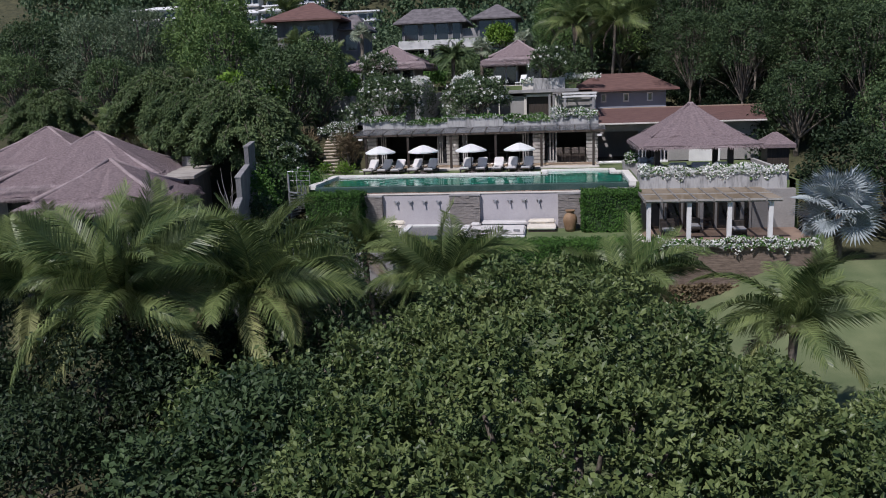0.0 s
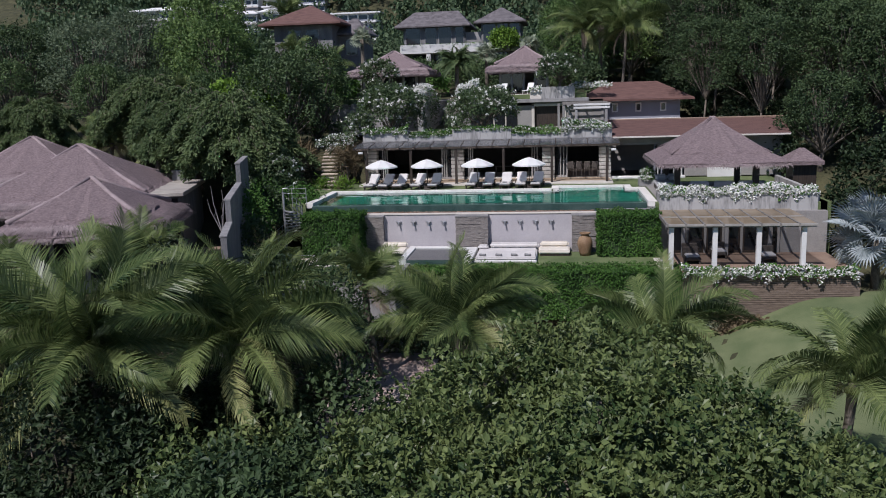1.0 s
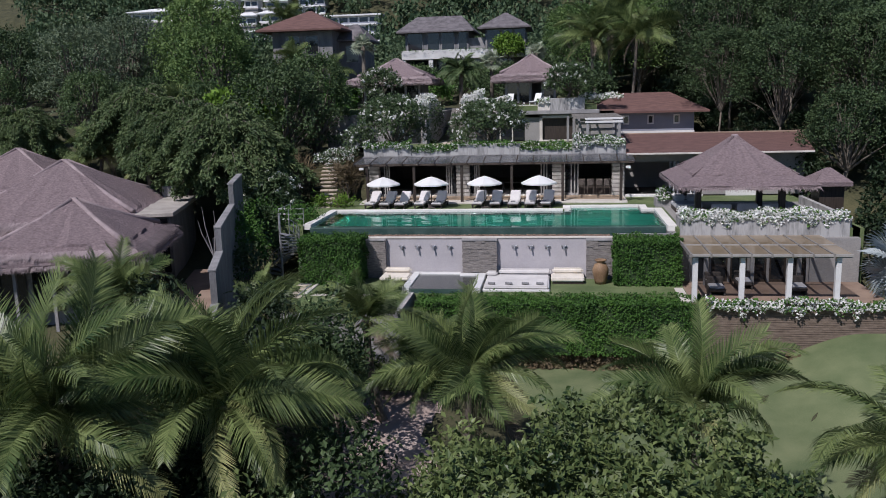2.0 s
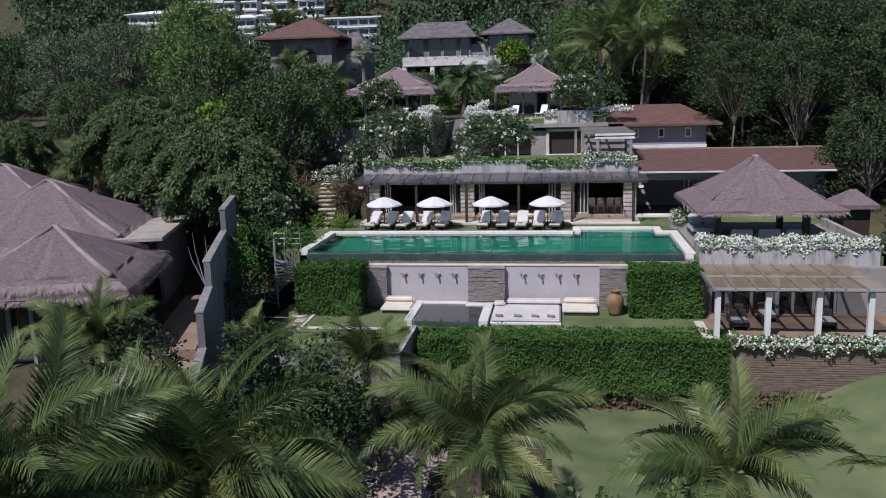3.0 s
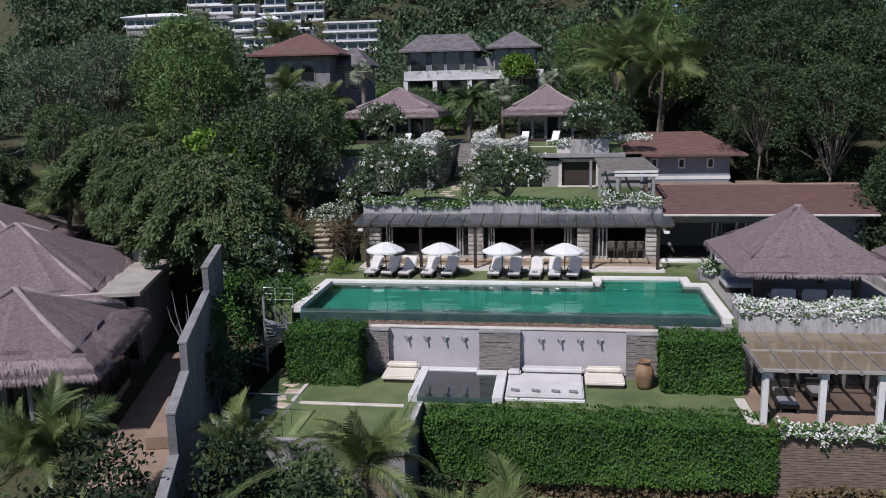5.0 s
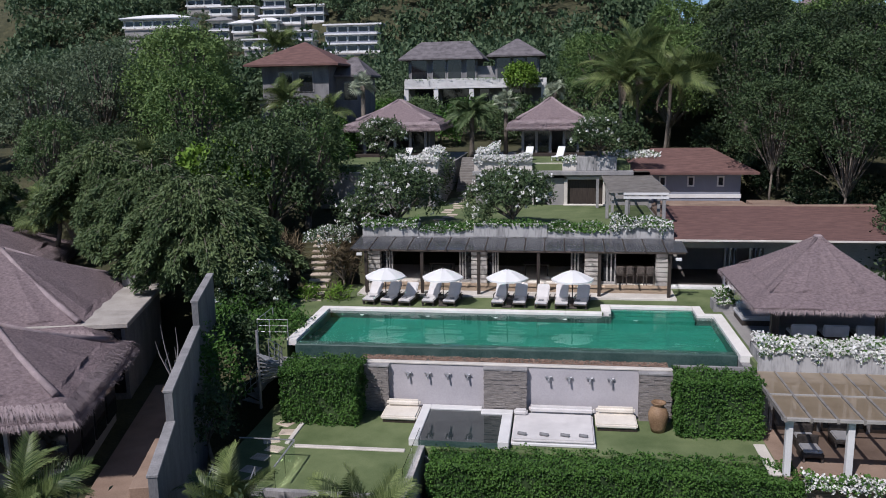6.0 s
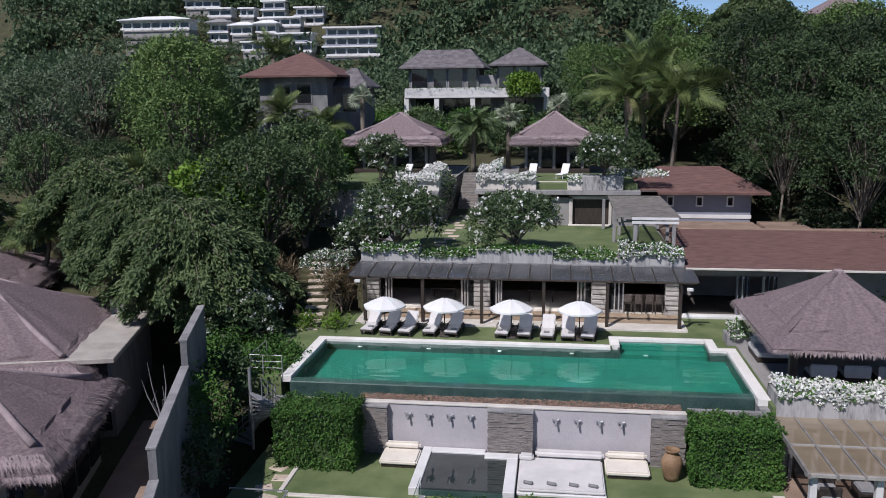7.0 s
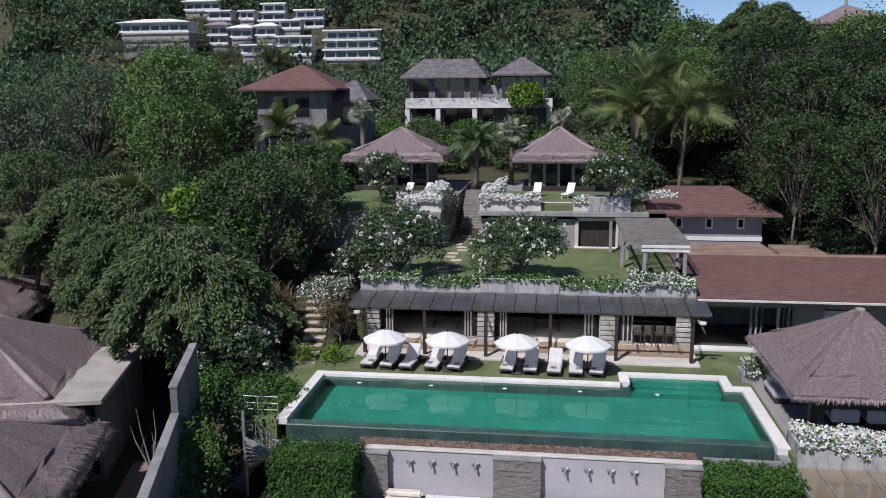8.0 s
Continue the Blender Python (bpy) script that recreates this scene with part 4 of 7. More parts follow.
def deck_chair(x, y, z, rz):
    d = thing("deck_chair", (0, 0, 0), "white folding lounge chair on the terrace", "chair", "white terrace chairs")
    part("seat", MB().bevel(-0.3, -0.8, 0.28, 0.3, 0.4, 0.36, 0.02), M_CANVAS, d)
    part("backrest", MB().bevel(-0.3, 0.0, 0, 0.3, 0.85, 0.08, 0.02, m=pose(0, 0.35, 0.32, 55)), M_CANVAS, d)
    for sx in (-0.26, 0.26):
        for sy in (-0.7, 0.3):
            part("leg", MB().box(sx - 0.025, sy - 0.025, 0, sx + 0.025, sy + 0.025, 0.28), M_WHITE, d)
    d.matrix_basis = pose(x, y, z, 0, 0, rz)


for x, y in ((-14.4, 78), (-12.9, 78), (-4.6, 78.5), (-2.2, 78.5)):
    deck_chair(x, y, 6.15, random.uniform(-25, -5))


# ---- upper houses ----
def storey_house(name, at, label, walls, opening_rows, roofs, roofmat, wallmat, bandmat, roof_label):
    h = thing(name, at, label, "house")
    for b in walls:
        part("wall", MB().box(*b), wallmat, h)
    for b in opening_rows:
        w = part("window", MB().box(b[0] - 0.12, b[1] - 0.06, b[2] - 0.08, b[3] + 0.12, b[1] - 0.02, b[4] + 0.1), bandmat, h)
        part("pane", MB().box(b[0], b[1] - 0.10, b[2], b[3], b[1] - 0.062, b[4]), M_GLASSD, w)
    for r in roofs:
        part("roof", hip(*r), roofmat, h, roof_label)
    return h


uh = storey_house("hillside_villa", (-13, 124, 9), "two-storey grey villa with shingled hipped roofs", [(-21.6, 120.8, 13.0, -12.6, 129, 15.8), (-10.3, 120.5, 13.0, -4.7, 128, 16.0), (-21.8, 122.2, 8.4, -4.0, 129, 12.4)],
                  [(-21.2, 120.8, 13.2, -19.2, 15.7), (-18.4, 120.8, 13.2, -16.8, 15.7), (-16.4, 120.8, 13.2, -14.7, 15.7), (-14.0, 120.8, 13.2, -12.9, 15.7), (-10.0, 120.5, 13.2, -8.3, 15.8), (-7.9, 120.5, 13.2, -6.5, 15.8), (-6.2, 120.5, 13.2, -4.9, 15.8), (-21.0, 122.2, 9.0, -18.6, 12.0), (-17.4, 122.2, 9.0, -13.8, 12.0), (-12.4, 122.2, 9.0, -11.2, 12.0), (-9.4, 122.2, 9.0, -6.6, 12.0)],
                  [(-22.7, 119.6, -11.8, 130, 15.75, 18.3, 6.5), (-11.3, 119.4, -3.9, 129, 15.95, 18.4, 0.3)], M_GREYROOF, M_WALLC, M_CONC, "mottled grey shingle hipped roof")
part("balcony", MB().bevel(-22.0, 119.7, 12.1, -3.7, 122.2, 12.4, 0.02).bevel(-22.0, 119.7, 12.4, -10.6, 119.9, 13.35, 0.02).bevel(-10.6, 119.7, 12.4, -3.7, 119.9, 13.25, 0.02), M_WHITE, uh, "white rendered balcony band")
part("link_wall", MB().box(-12.6, 121.0, 13.0, -10.3, 121.3, 14.9), M_CONC, uh)
for x in (-21.8, -17.9, -13.3, -4.1):
    part("column", MB().bevel(x - 0.3, 119.8, 8.2, x + 0.3, 120.4, 12.1, 0.02), M_WHITE, uh, "white square column")
part("lower_wall", MB().box(-22.2, 119.6, 8.2, -18.2, 119.8, 9.9), M_WHITE, uh)
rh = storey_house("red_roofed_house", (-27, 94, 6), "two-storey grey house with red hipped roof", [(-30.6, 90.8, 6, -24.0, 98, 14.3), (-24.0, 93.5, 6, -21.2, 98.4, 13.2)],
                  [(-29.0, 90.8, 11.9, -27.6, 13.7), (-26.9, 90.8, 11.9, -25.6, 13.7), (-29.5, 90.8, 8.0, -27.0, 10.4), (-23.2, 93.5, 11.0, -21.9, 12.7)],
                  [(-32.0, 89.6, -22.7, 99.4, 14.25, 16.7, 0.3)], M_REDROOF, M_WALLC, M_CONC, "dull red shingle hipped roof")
part("roof", hip(-24.6, 92.6, -20.6, 99, 13.2, 15.2, 0.6), M_GREYROOF, rh, "smaller grey shingle hipped roof")
part("lower_band", MB().bevel(-30.8, 90.3, 10.5, -24.2, 90.75, 11.2, 0.02).bevel(-30.8, 90.3, 6, -29.9, 90.75, 10.5, 0.02).bevel(-25.4, 90.3, 6, -24.2, 90.75, 10.5, 0.02), M_CONC, rh)

fr2 = thing("ridge_pavilion", (34, 135, 18), "brown hip-roofed pavilion on the ridge", "house")
part("wall", MB().box(30.6, 131, 14, 37.5, 138, 22.2), M_DARKWOOD, fr2)
part("roof", hip(29.4, 129.5, 38.8, 139.5, 22.1, 24.9, 0.4, 0.2), M_THATCH, fr2, "brown shingle hipped roof")
part("finial", MB().tube([(34.1, 134.5, 24.7), (34.1, 134.5, 26.4)], [0.25, 0.06], 8), M_THATCHR, fr2)


def modern(x0, y0, z0, w, d, floors, slope_roof=False):
    """A white hillside house: set-back storeys with bold slab edges, tall glass bays between piers and a blank base."""
    h = thing("white_hillside_house", (x0 + w / 2, y0 + d / 2, z0), "white modern hillside house with glass bands", "house", "houses high on the hill")
    z = z0
    for k in range(floors):
        s = 0.8 * k
        a0, a1 = x0 + 0.4 + s * 0.3, x0 + w - 0.4 - s * 0.3
        part("wall", MB().box(a0, y0 + 1.6 + s, z, a1, y0 + d, z + 3.2), M_SUNWHITE, h)
        n = max(2, int(w / 3.6))
        bay = (a1 - a0) / n
        for i in range(n):
            a, b = a0 + i * bay + 0.4, a0 + (i + 1) * bay - 0.4
            win = part("window", MB().box(a - 0.12, y0 + 1.50 + s, z + 0.5, b + 0.12, y0 + 1.58 + s, z + 2.55), M_METAL, h)
            part("pane", MB().box(a, y0 + 1.46 + s, z + 0.6, b, y0 + 1.50 + s, z + 2.45), M_GLASSD, win)
            part("pier", MB().box(a - 0.62, y0 + 1.1 + s, z + 0.1, a - 0.3, y0 + 1.6 + s, z + 3.1), M_SUNWHITE, h)
        part("slab", MB().bevel(x0 - 0.3, y0 + s * 0.8, z + 2.95, x0 + w + 0.3, y0 + d, z + 3.5, 0.03), M_SUNWHITE, h)
        part("railing", MB().box(x0 + 0.1, y0 + s * 0.8 + 0.05, z + 0.15, x0 + w - 0.1, y0 + s * 0.8 + 0.12, z + 0.75), M_SUNWHITE if k == 0 else M_BLUEGREY, h)
        z += 3.3
    if slope_roof:
        part("roof", hip(x0 - 0.8, y0 - 0.5, x0 + w + 0.8, y0 + d + 0.5, z + 0.1, z + 1.7, w * 0.4, 0.25), M_CONC if floors > 1 else M_SUNWHITE, h, "pale hipped roof")
    part("base", MB().box(x0 + 0.4, y0 + 1.0, z0 - 3.2, x0 + w - 0.4, y0 + d, z0), M_GREYW, h, "grey retaining base")
    part("footing", MB().box(x0 + 0.6, y0 + 1.4, z0 - 9, x0 + w - 0.6, y0 + d, z0 - 3.2), M_GREYW, h)


HILL_HOUSES = [(-84, 300, 26.0, 20.5, 10, 3, False), (-101, 300, 27.6, 13, 8, 2, False), (-112.5, 297, 28.0, 11.5, 8, 1, False), (-130, 310, 32.4, 7.6, 7, 2, True), (-121.5, 310, 34.5, 8.4, 7, 1, True), (-112, 310, 35.0, 8, 7, 1, True), (-135, 322, 42.2, 9.5, 7, 1, False), (-122.5, 322, 42.0, 6, 7, 1, False), (-115.2, 326, 41.6, 9.5, 7, 2, False), (-112, 314, 37.6, 16, 6, 1, False), (-101, 322, 38.6, 11.5, 8, 2, False), (-158.5, 300, 36.2, 26, 8, 1, True), (-150, 335, 47.0, 15, 8, 1, True)]
for h in HILL_HOUSES:
    modern(*h)

# ---- right: sala with thatched roof, planter, pergola, brick wall ----
solid("sala_floor", MB().bevel(6.35, 49.6, -0.2, 15.3, 57.8, 0.06, 0.02), M_GREYW, "grey polished floor of the open pavilion", "floor", "structure")
thatched("pavilion_roof", 9.95, 53.2, 3.65, 4.1, 2.0, 4.5, 0, "thick greyish thatched roof of the open pavilion", False)
for x, y in ((7.6, 50.8), (12.1, 50.8), (7.6, 56.0), (12.1, 56.0)):
    solid("pavilion_post", MB().bevel(x - 0.17, y - 0.17, 0.06, x + 0.17, y + 0.17, 2.75, 0.02), M_DARKWOOD, "stout dark post carrying the thatched roof", "post", group="pavilion posts")
sf = thing("pavilion_daybed", (7.6, 54.3, 0.06), "low grey cushioned daybed under the thatch", "daybed")
part("base", MB().bevel(6.75, 53.4, 0.06, 8.3, 55.3, 0.32, 0.02), M_DARKWOOD, sf)
part("mattress", MB().bevel(6.7, 53.35, 0.32, 8.35, 55.3, 0.55, 0.06, 2), M_GREYCUSH, sf)
part("pillow", MB().bevel(6.8, 54.7, 0.55, 7.5, 55.2, 0.95, 0.1, 3), M_GREYCUSH, sf)
part("pillow", MB().bevel(7.55, 54.7, 0.55, 8.25, 55.2, 0.95, 0.1, 3), M_GREYCUSH, sf)
for x in (8.9, 10.3, 11.7):
    a = thing("pavilion_sofa", (x, 51.4, 0.06), "grey cushioned lounge seat in the pavilion", "sofa", "pavilion lounge seats")
    part("base", MB().bevel(x - 0.55, 50.9, 0.06, x + 0.55, 51.8, 0.34, 0.02), M_DARKWOOD, a)
    part("seat", MB().bevel(x - 0.53, 50.92, 0.34, x + 0.53, 51.78, 0.52, 0.05, 2), M_GREYCUSH, a)
    part("backrest", MB().bevel(x - 0.55, 50.8, 0.34, x + 0.55, 51.0, 0.9, 0.05, 2), M_GREYCUSH, a)
pb = thing("pavilion_planter", (6.6, 56.6, 0), "square grey planter with white flowering shrub", "planter")
part("box", MB().bevel(5.9, 56.1, 0.0, 7.1, 57.2, 0.55, 0.02), M_CONC, pb)
solid("planter_wall_east", MB().bevel(6.25, 47.88, -0.6, 14.8, 48.1, 0.55, 0.015).box(6.25, 48.1, -0.4, 6.4, 49.4, 0.5).box(6.25, 49.3, -0.1, 14.8, 49.45, 0.5).bevel(14.7, 48.1, -0.4, 14.95, 57, 0.55, 0.015), M_STREAK, "dark-streaked cream planter wall before the pavilion", "planter", "structure")
solid("east_terrace_wall", MB().box(6.2, 47.4, -2.8, 15.2, 47.9, -0.45).box(14.95, 47.9, -3, 15.3, 58, 0.0), M_GREYW, "grey back wall under the pavilion terrace", "wall", "structure")

gd = thing("glazed_front", (9.8, 47.35, -2.75), "dark glazed doors in grey frames under the terrace", "door")
for i in range(7):
    x = 6.75 + i * 0.98
    part("door_post", MB().bevel(x - 0.07, 47.26, -2.75, x + 0.07, 47.39, -0.62, 0.01), M_GREYW, gd)
    if i < 6:
        leaf = part("door_leaf", MB().box(x + 0.08, 47.33, -2.74, x + 0.16, 47.38, -0.7).box(x + 0.82, 47.33, -2.74, x + 0.90, 47.38, -0.7).box(x + 0.16, 47.33, -2.74, x + 0.82, 47.38, -2.6).box(x + 0.16, 47.33, -0.8, x + 0.82, 47.38, -0.7), M_DARKWOOD, gd)
        part("pane", MB().box(x + 0.16, 47.35, -2.6, x + 0.82, 47.37, -0.8), M_GLASSD, leaf)
part("head_beam", MB().bevel(6.65, 47.24, -0.62, 12.8, 47.395, -0.5, 0.01), M_GREYW, gd)

lp = thing("lower_pergola", (10, 45, -2.7), "white-posted pergola with brown bamboo panel roof", "pergola")
for x in (6.3, 8.46, 10.6, 12.75):
    part("post", MB().bevel(x - 0.12, 42.88, -2.75, x + 0.12, 43.12, -0.55, 0.012), M_WHITE, lp, "white painted post")
for x in (7.4, 9.7, 12.0):
    part("inner_post", MB().bevel(x - 0.1, 46.4, -2.75, x + 0.1, 46.6, -0.5, 0.012), M_CONC, lp)
part("front_beam", MB().bevel(6.0, 42.85, -0.56, 13.3, 43.05, -0.44, 0.012), M_CONC, lp)
NB = 8
for i in range(NB):
    x0, x1 = 6.05 + i * 7.3 / NB, 6.05 + (i + 1) * 7.3 / NB
    for y0, y1, z0, z1 in ((42.75, 45.1, -0.41, -0.385), (45.15, 47.85, -0.385, -0.36)):
        part("roof_panel", MB().add([(x0 + 0.05, y0, z1), (x1 - 0.05, y0, z1), (x1 - 0.05, y1, z1), (x0 + 0.05, y1, z1)], [(0, 1, 2, 3)]), L_PANEL, lp, "thin weathered bamboo roof panel")
    part("rafter", MB().box(x0 - 0.045, 42.6, -0.50, x0 + 0.045, 47.85, -0.33), M_BLOCKD, lp)
part("purlin", MB().box(6.0, 45.08, -0.42, 13.3, 45.17, -0.34).box(6.0, 42.62, -0.46, 13.3, 42.76, -0.36), M_BLOCK, lp)
solid("pergola_terrace", MB().box(6.2, 42.7, -3.4, 15.2, 47.4, -2.75), M_PAVE, "brown tiled floor under the pergola", "floor", "structure")
solid("white_threshold", MB().bevel(5.7, 42.9, -2.78, 6.15, 45.6, -2.68, 0.02), M_COPING, "pale stone strip beside the pergola floor", "edging", "structure")
for x, y in ((7.6, 44.6), (7.7, 45.7), (9.2, 46.0), (11.5, 44.9)):
    a = thing("low_lounge_chair", (x, y, -2.75), "dark low lounge chair under the pergola", "chair", "pergola lounge chairs")
    part("seat", MB().bevel(x - 0.4, y - 0.45, -2.55, x + 0.4, y + 0.45, -2.38, 0.04), M_WICKER, a)
    part("cushion", MB().bevel(x - 0.36, y - 0.42, -2.38, x + 0.36, y + 0.4, -2.28, 0.04, 2), M_GREYCUSH, a)
    part("backrest", MB().bevel(x - 0.4, y + 0.35, -2.5, x + 0.4, y + 0.5, -1.95, 0.04), M_WICKER, a)
    for sx in (-0.34, 0.34):
        part("leg", MB().box(x + sx - 0.04, y - 0.42, -2.75, x + sx + 0.04, y + 0.45, -2.55), M_WICKER, a)
bw = thing("wall_brick_east", (10.5, 42.5, -7), "brown brick retaining wall below the pergola", "wall", kind="structure")
part("core", MB().box(6.7, 42.5, -8, 15.4, 42.8, -2.95).box(15.1, 42.8, -8, 15.4, 50, -2.95), M_BRICK, bw)
for k in range(32):
    z0 = -6.45 + k * 0.11
    part("brick_course", MB().box(6.68 + 0.04 * (k % 2), 42.46 + random.uniform(0, 0.02), z0 + 0.01, 15.1, 42.52, z0 + 0.1), M_BRICK, bw)
part("wall_cap", MB().bevel(6.6, 42.4, -2.95, 15.5, 42.9, -2.86, 0.02), M_CONC, bw)
solid("small_thatch_shelter", hip(14.9, 54.4, 17.0, 57, 1.4, 2.4, 0.3, 0.25), M_THATCH, "small brown thatched shelter among the trees", "shelter")
solid("shelter_wall", MB().box(15.3, 54.9, -4.5, 16.7, 56.6, 1.4), M_DARKWOOD, "dark timber wall under the small thatched shelter", "wall", "structure")

# ---- left compound ----
RA = 15.0


def lm(cx, cy):
    return Matrix.Translation((cx, cy, 0)) @ pose(0, 0, 0, 0, 0, RA)


thatched("compound_roof", -24.6, 42.0, 4.3, 4.5, 0.2, 2.55, RA, "broad mauve-brown thatched roof of the compound", group="compound roofs")
thatched("compound_roof", -30.8, 51.2, 6.6, 6.4, 0.35, 3.85, RA, "broad mauve-brown thatched roof of the compound", group="compound roofs")
thatched("compound_roof", -41.5, 62.0, 6.0, 6.0, 0.8, 4.0, RA, "broad mauve-brown thatched roof of the compound", group="compound roofs")
for cx, cy, hx in ((-24.6, 42.0, 3.4), (-30.8, 51.2, 5.4), (-41.5, 62.0, 4.8)):
    b = thing("compound_house", (cx, cy, -3.2), "shadowy grey walls beneath the thatch", "building", "compound houses")
    part("wall", MB().box(-hx, -hx + 1.0, -4.5, hx, hx, 0.55, lm(cx, cy)), M_GREYW, b)
    for k in range(4):
        x = -hx + (k + 0.5) * hx / 2
        part("window", MB().box(x - 0.7, -hx + 0.9, -2.6, x + 0.7, -hx + 0.98, -0.2, lm(cx, cy)), M_GLASSD, b)
        part("window", MB().box(hx + 0.02, x - 0.7, -2.6, hx + 0.1, x + 0.7, -0.2, lm(cx, cy)), M_GLASSD, b)
        part("post", MB().box(x - 1.1, -hx - 0.4, -4.5, x - 0.95, -hx - 0.25, 0.5, lm(cx, cy)), M_CONC, b)
fl = thing("flat_roofed_annex", (-24.5, 52, -3), "flat concrete roofed annex between thatched roofs", "building")
part("roof", MB().bevel(-3.4, -3.9, 0.75, 2.0, 4.6, 1.0, 0.03, 1, lm(-25.3, 51.4)), M_TANROOF, fl, "mottled tan flat concrete roof")
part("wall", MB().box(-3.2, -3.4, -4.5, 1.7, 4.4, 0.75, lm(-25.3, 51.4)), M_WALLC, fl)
for k in range(5):
    part("window", MB().box(-3.0 + k * 0.92, -3.47, -2.6, -2.15 + k * 0.92, -3.4, 0.6, lm(-25.3, 51.4)), M_GLASSD, fl)
ac = thing("air_conditioner", (-26.2, 55.6, 1.0), "white outdoor air conditioning unit on the roof", "appliance")
part("casing", MB().bevel(-0.45, -0.18, 1.04, 0.45, 0.18, 1.73, 0.02, 1, lm(-26.2, 55.6)), M_CONC, ac)
part("fan_grille", MB().lathe([(0.05, 0), (0.26, 0.0), (0.28, 0.02)], 16, (0, 0, 0)), M_WICKER, ac).matrix_local = Matrix.Translation((-0.1, -0.21, 0.35)) @ pose(0, 0, 0, 90, 0, RA)
part("foot", MB().box(-0.4, -0.15, 0.99, -0.3, 0.15, 1.05, lm(-26.2, 55.6)).box(0.3, -0.15, 0.99, 0.4, 0.15, 1.05, lm(-26.2, 55.6)), M_METAL, ac)
WL = [(-19.0, 50.2, 3.0), (-17.4, 44.9, 3.0), (-17.4, 44.9, 1.9), (-15.0, 37.4, 1.9), (-15.0, 37.4, 0.8), (-13.7, 33.6, 0.8), (-13.7, 33.6, -0.6), (-12.2, 29.2, -0.6)]
bwl = thing("wall_boundary", (-17, 43, -6), "stepped grey concrete boundary wall with capping", "wall", kind="structure")
for (xa, ya, za), (xb, yb, zb) in list(zip(WL, WL[1:]))[::2]:
    d = Vector((xb - xa, yb - ya, 0))
    m = Matrix.Translation((xa, ya, 0)) @ Matrix.Rotation(math.atan2(d.y, d.x), 4, "Z")
    # Panels take the shade-darkened concrete, the capping the plain one.
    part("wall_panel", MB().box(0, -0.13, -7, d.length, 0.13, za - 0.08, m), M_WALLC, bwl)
    part("capping", MB().bevel(-0.02, -0.17, za - 0.08, d.length + 0.02, 0.17, za + 0.02, 0.015, 1, m), M_CONC, bwl, "paler concrete capping")
solid("compound_path", MB().box(-1.6, -13, -3.6, 1.2, 10, -2.85, lm(-18.2, 41.0)), M_PAVE, "terracotta paved path beside the boundary wall", "path", "structure")
pl = thing("path_planter", (-17.8, 40.5, -2.85), "low terracotta planter beside the path", "planter")
part("box", MB().bevel(-0.5, -2.2, -2.85, 0.5, 2.2, -2.3, 0.03, 1, lm(-17.5, 40.8)), M_PAVE, pl)
solid("compound_plinth", MB().bevel(-0.5, -0.4, -2.85, 0.5, 0.4, -1.6, 0.02, 1, lm(-18.5, 46.6)), M_CONC, "grey concrete plinth box beside the path", "plinth")
for x, y in ((-21.5, 33.0), (-23.0, 32.2), (-20.2, 34.1)):
    d = thing("white_lounger", (x, y, -3.4), "white cushioned lounger beside the compound house", "lounger", "white compound loungers")
    part("base", MB().bevel(x - 0.4, y - 1.0, land(x, y) - 0.05, x + 0.4, y + 1.0, land(x, y) + 0.3, 0.03), M_WHITE, d)
    part("mattress", MB().bevel(x - 0.38, y - 0.98, land(x, y) + 0.3, x + 0.38, y + 0.98, land(x, y) + 0.42, 0.05, 2), M_CANVAS, d)

bare = [(-19.5, 46.4, 0.2, 0.1, 0.1, 0.1), (-19.0, 46.0, 0.6, 0.1, 0.1, 0.1), (-19.8, 45.8, 0.9, 0.1, 0.1, 0.1), (-19.2, 46.6, 1.3, 0.1, 0.1, 0.1), (-18.8, 46.3, 0.1, 0.1, 0.1, 0.1), (-19.6, 46.0, 1.6, 0.1, 0.1, 0.1)]
# spiral stair at the left end of the pool
sp = thing("spiral_stair", (-15.1, 48.6, -2.7), "grey steel spiral stair with curved railings", "stair")
part("pole", MB().tube([(-15.75, 47.5, -2.75), (-15.75, 47.5, 1.0)], 0.07, 10), M_METAL, sp)
for i in range(13):
    a = radians(150 - i * 16)
    z = -2.55 + i * 0.2
    m = Matrix.Translation((-15.75, 47.5, z)) @ Matrix.Rotation(a, 4, "Z")
    part("tread", MB().add([m @ Vector(p) for p in ((0.05, -0.08, 0), (1.1, -0.2, 0), (1.1, 0.2, 0), (0.05, 0.08, 0), (0.05, -0.08, 0.04), (1.1, -0.2, 0.04), (1.1, 0.2, 0.04), (0.05, 0.08, 0.04))], [(0, 3, 2, 1), (4, 5, 6, 7), (0, 1, 5, 4), (1, 2, 6, 5), (2, 3, 7, 6), (3, 0, 4, 7)]), M_METAL, sp)
    p = m @ Vector((1.08, 0, 0))
    part("baluster", MB().tube([p, p + Vector((0, 0, 0.95))], 0.022, 6), M_METAL, sp)
for hgt in (0.35, 0.65, 0.95):
    pts = [Vector((-15.75, 47.5, -2.55 + i * 0.2 + hgt)) + Vector((math.cos(radians(150 - i * 16)), math.sin(radians(150 - i * 16)), 0)) * 1.08 for i in range(13)]
    part("handrail", MB().tube(pts, 0.022, 6), M_METAL, sp)
rl2 = thing("terrace_railing", (-15.3, 49.4, 0), "grey steel railing at the pool corner", "railing")
for x, y in ((-16.4, 49.3), (-15.8, 49.3), (-14.9, 49.3), (-16.4, 50.4), (-16.4, 51.5)):
    part("post", MB().tube([(x, y, -0.2), (x, y, 1.0)], 0.025, 6), M_METAL, rl2)
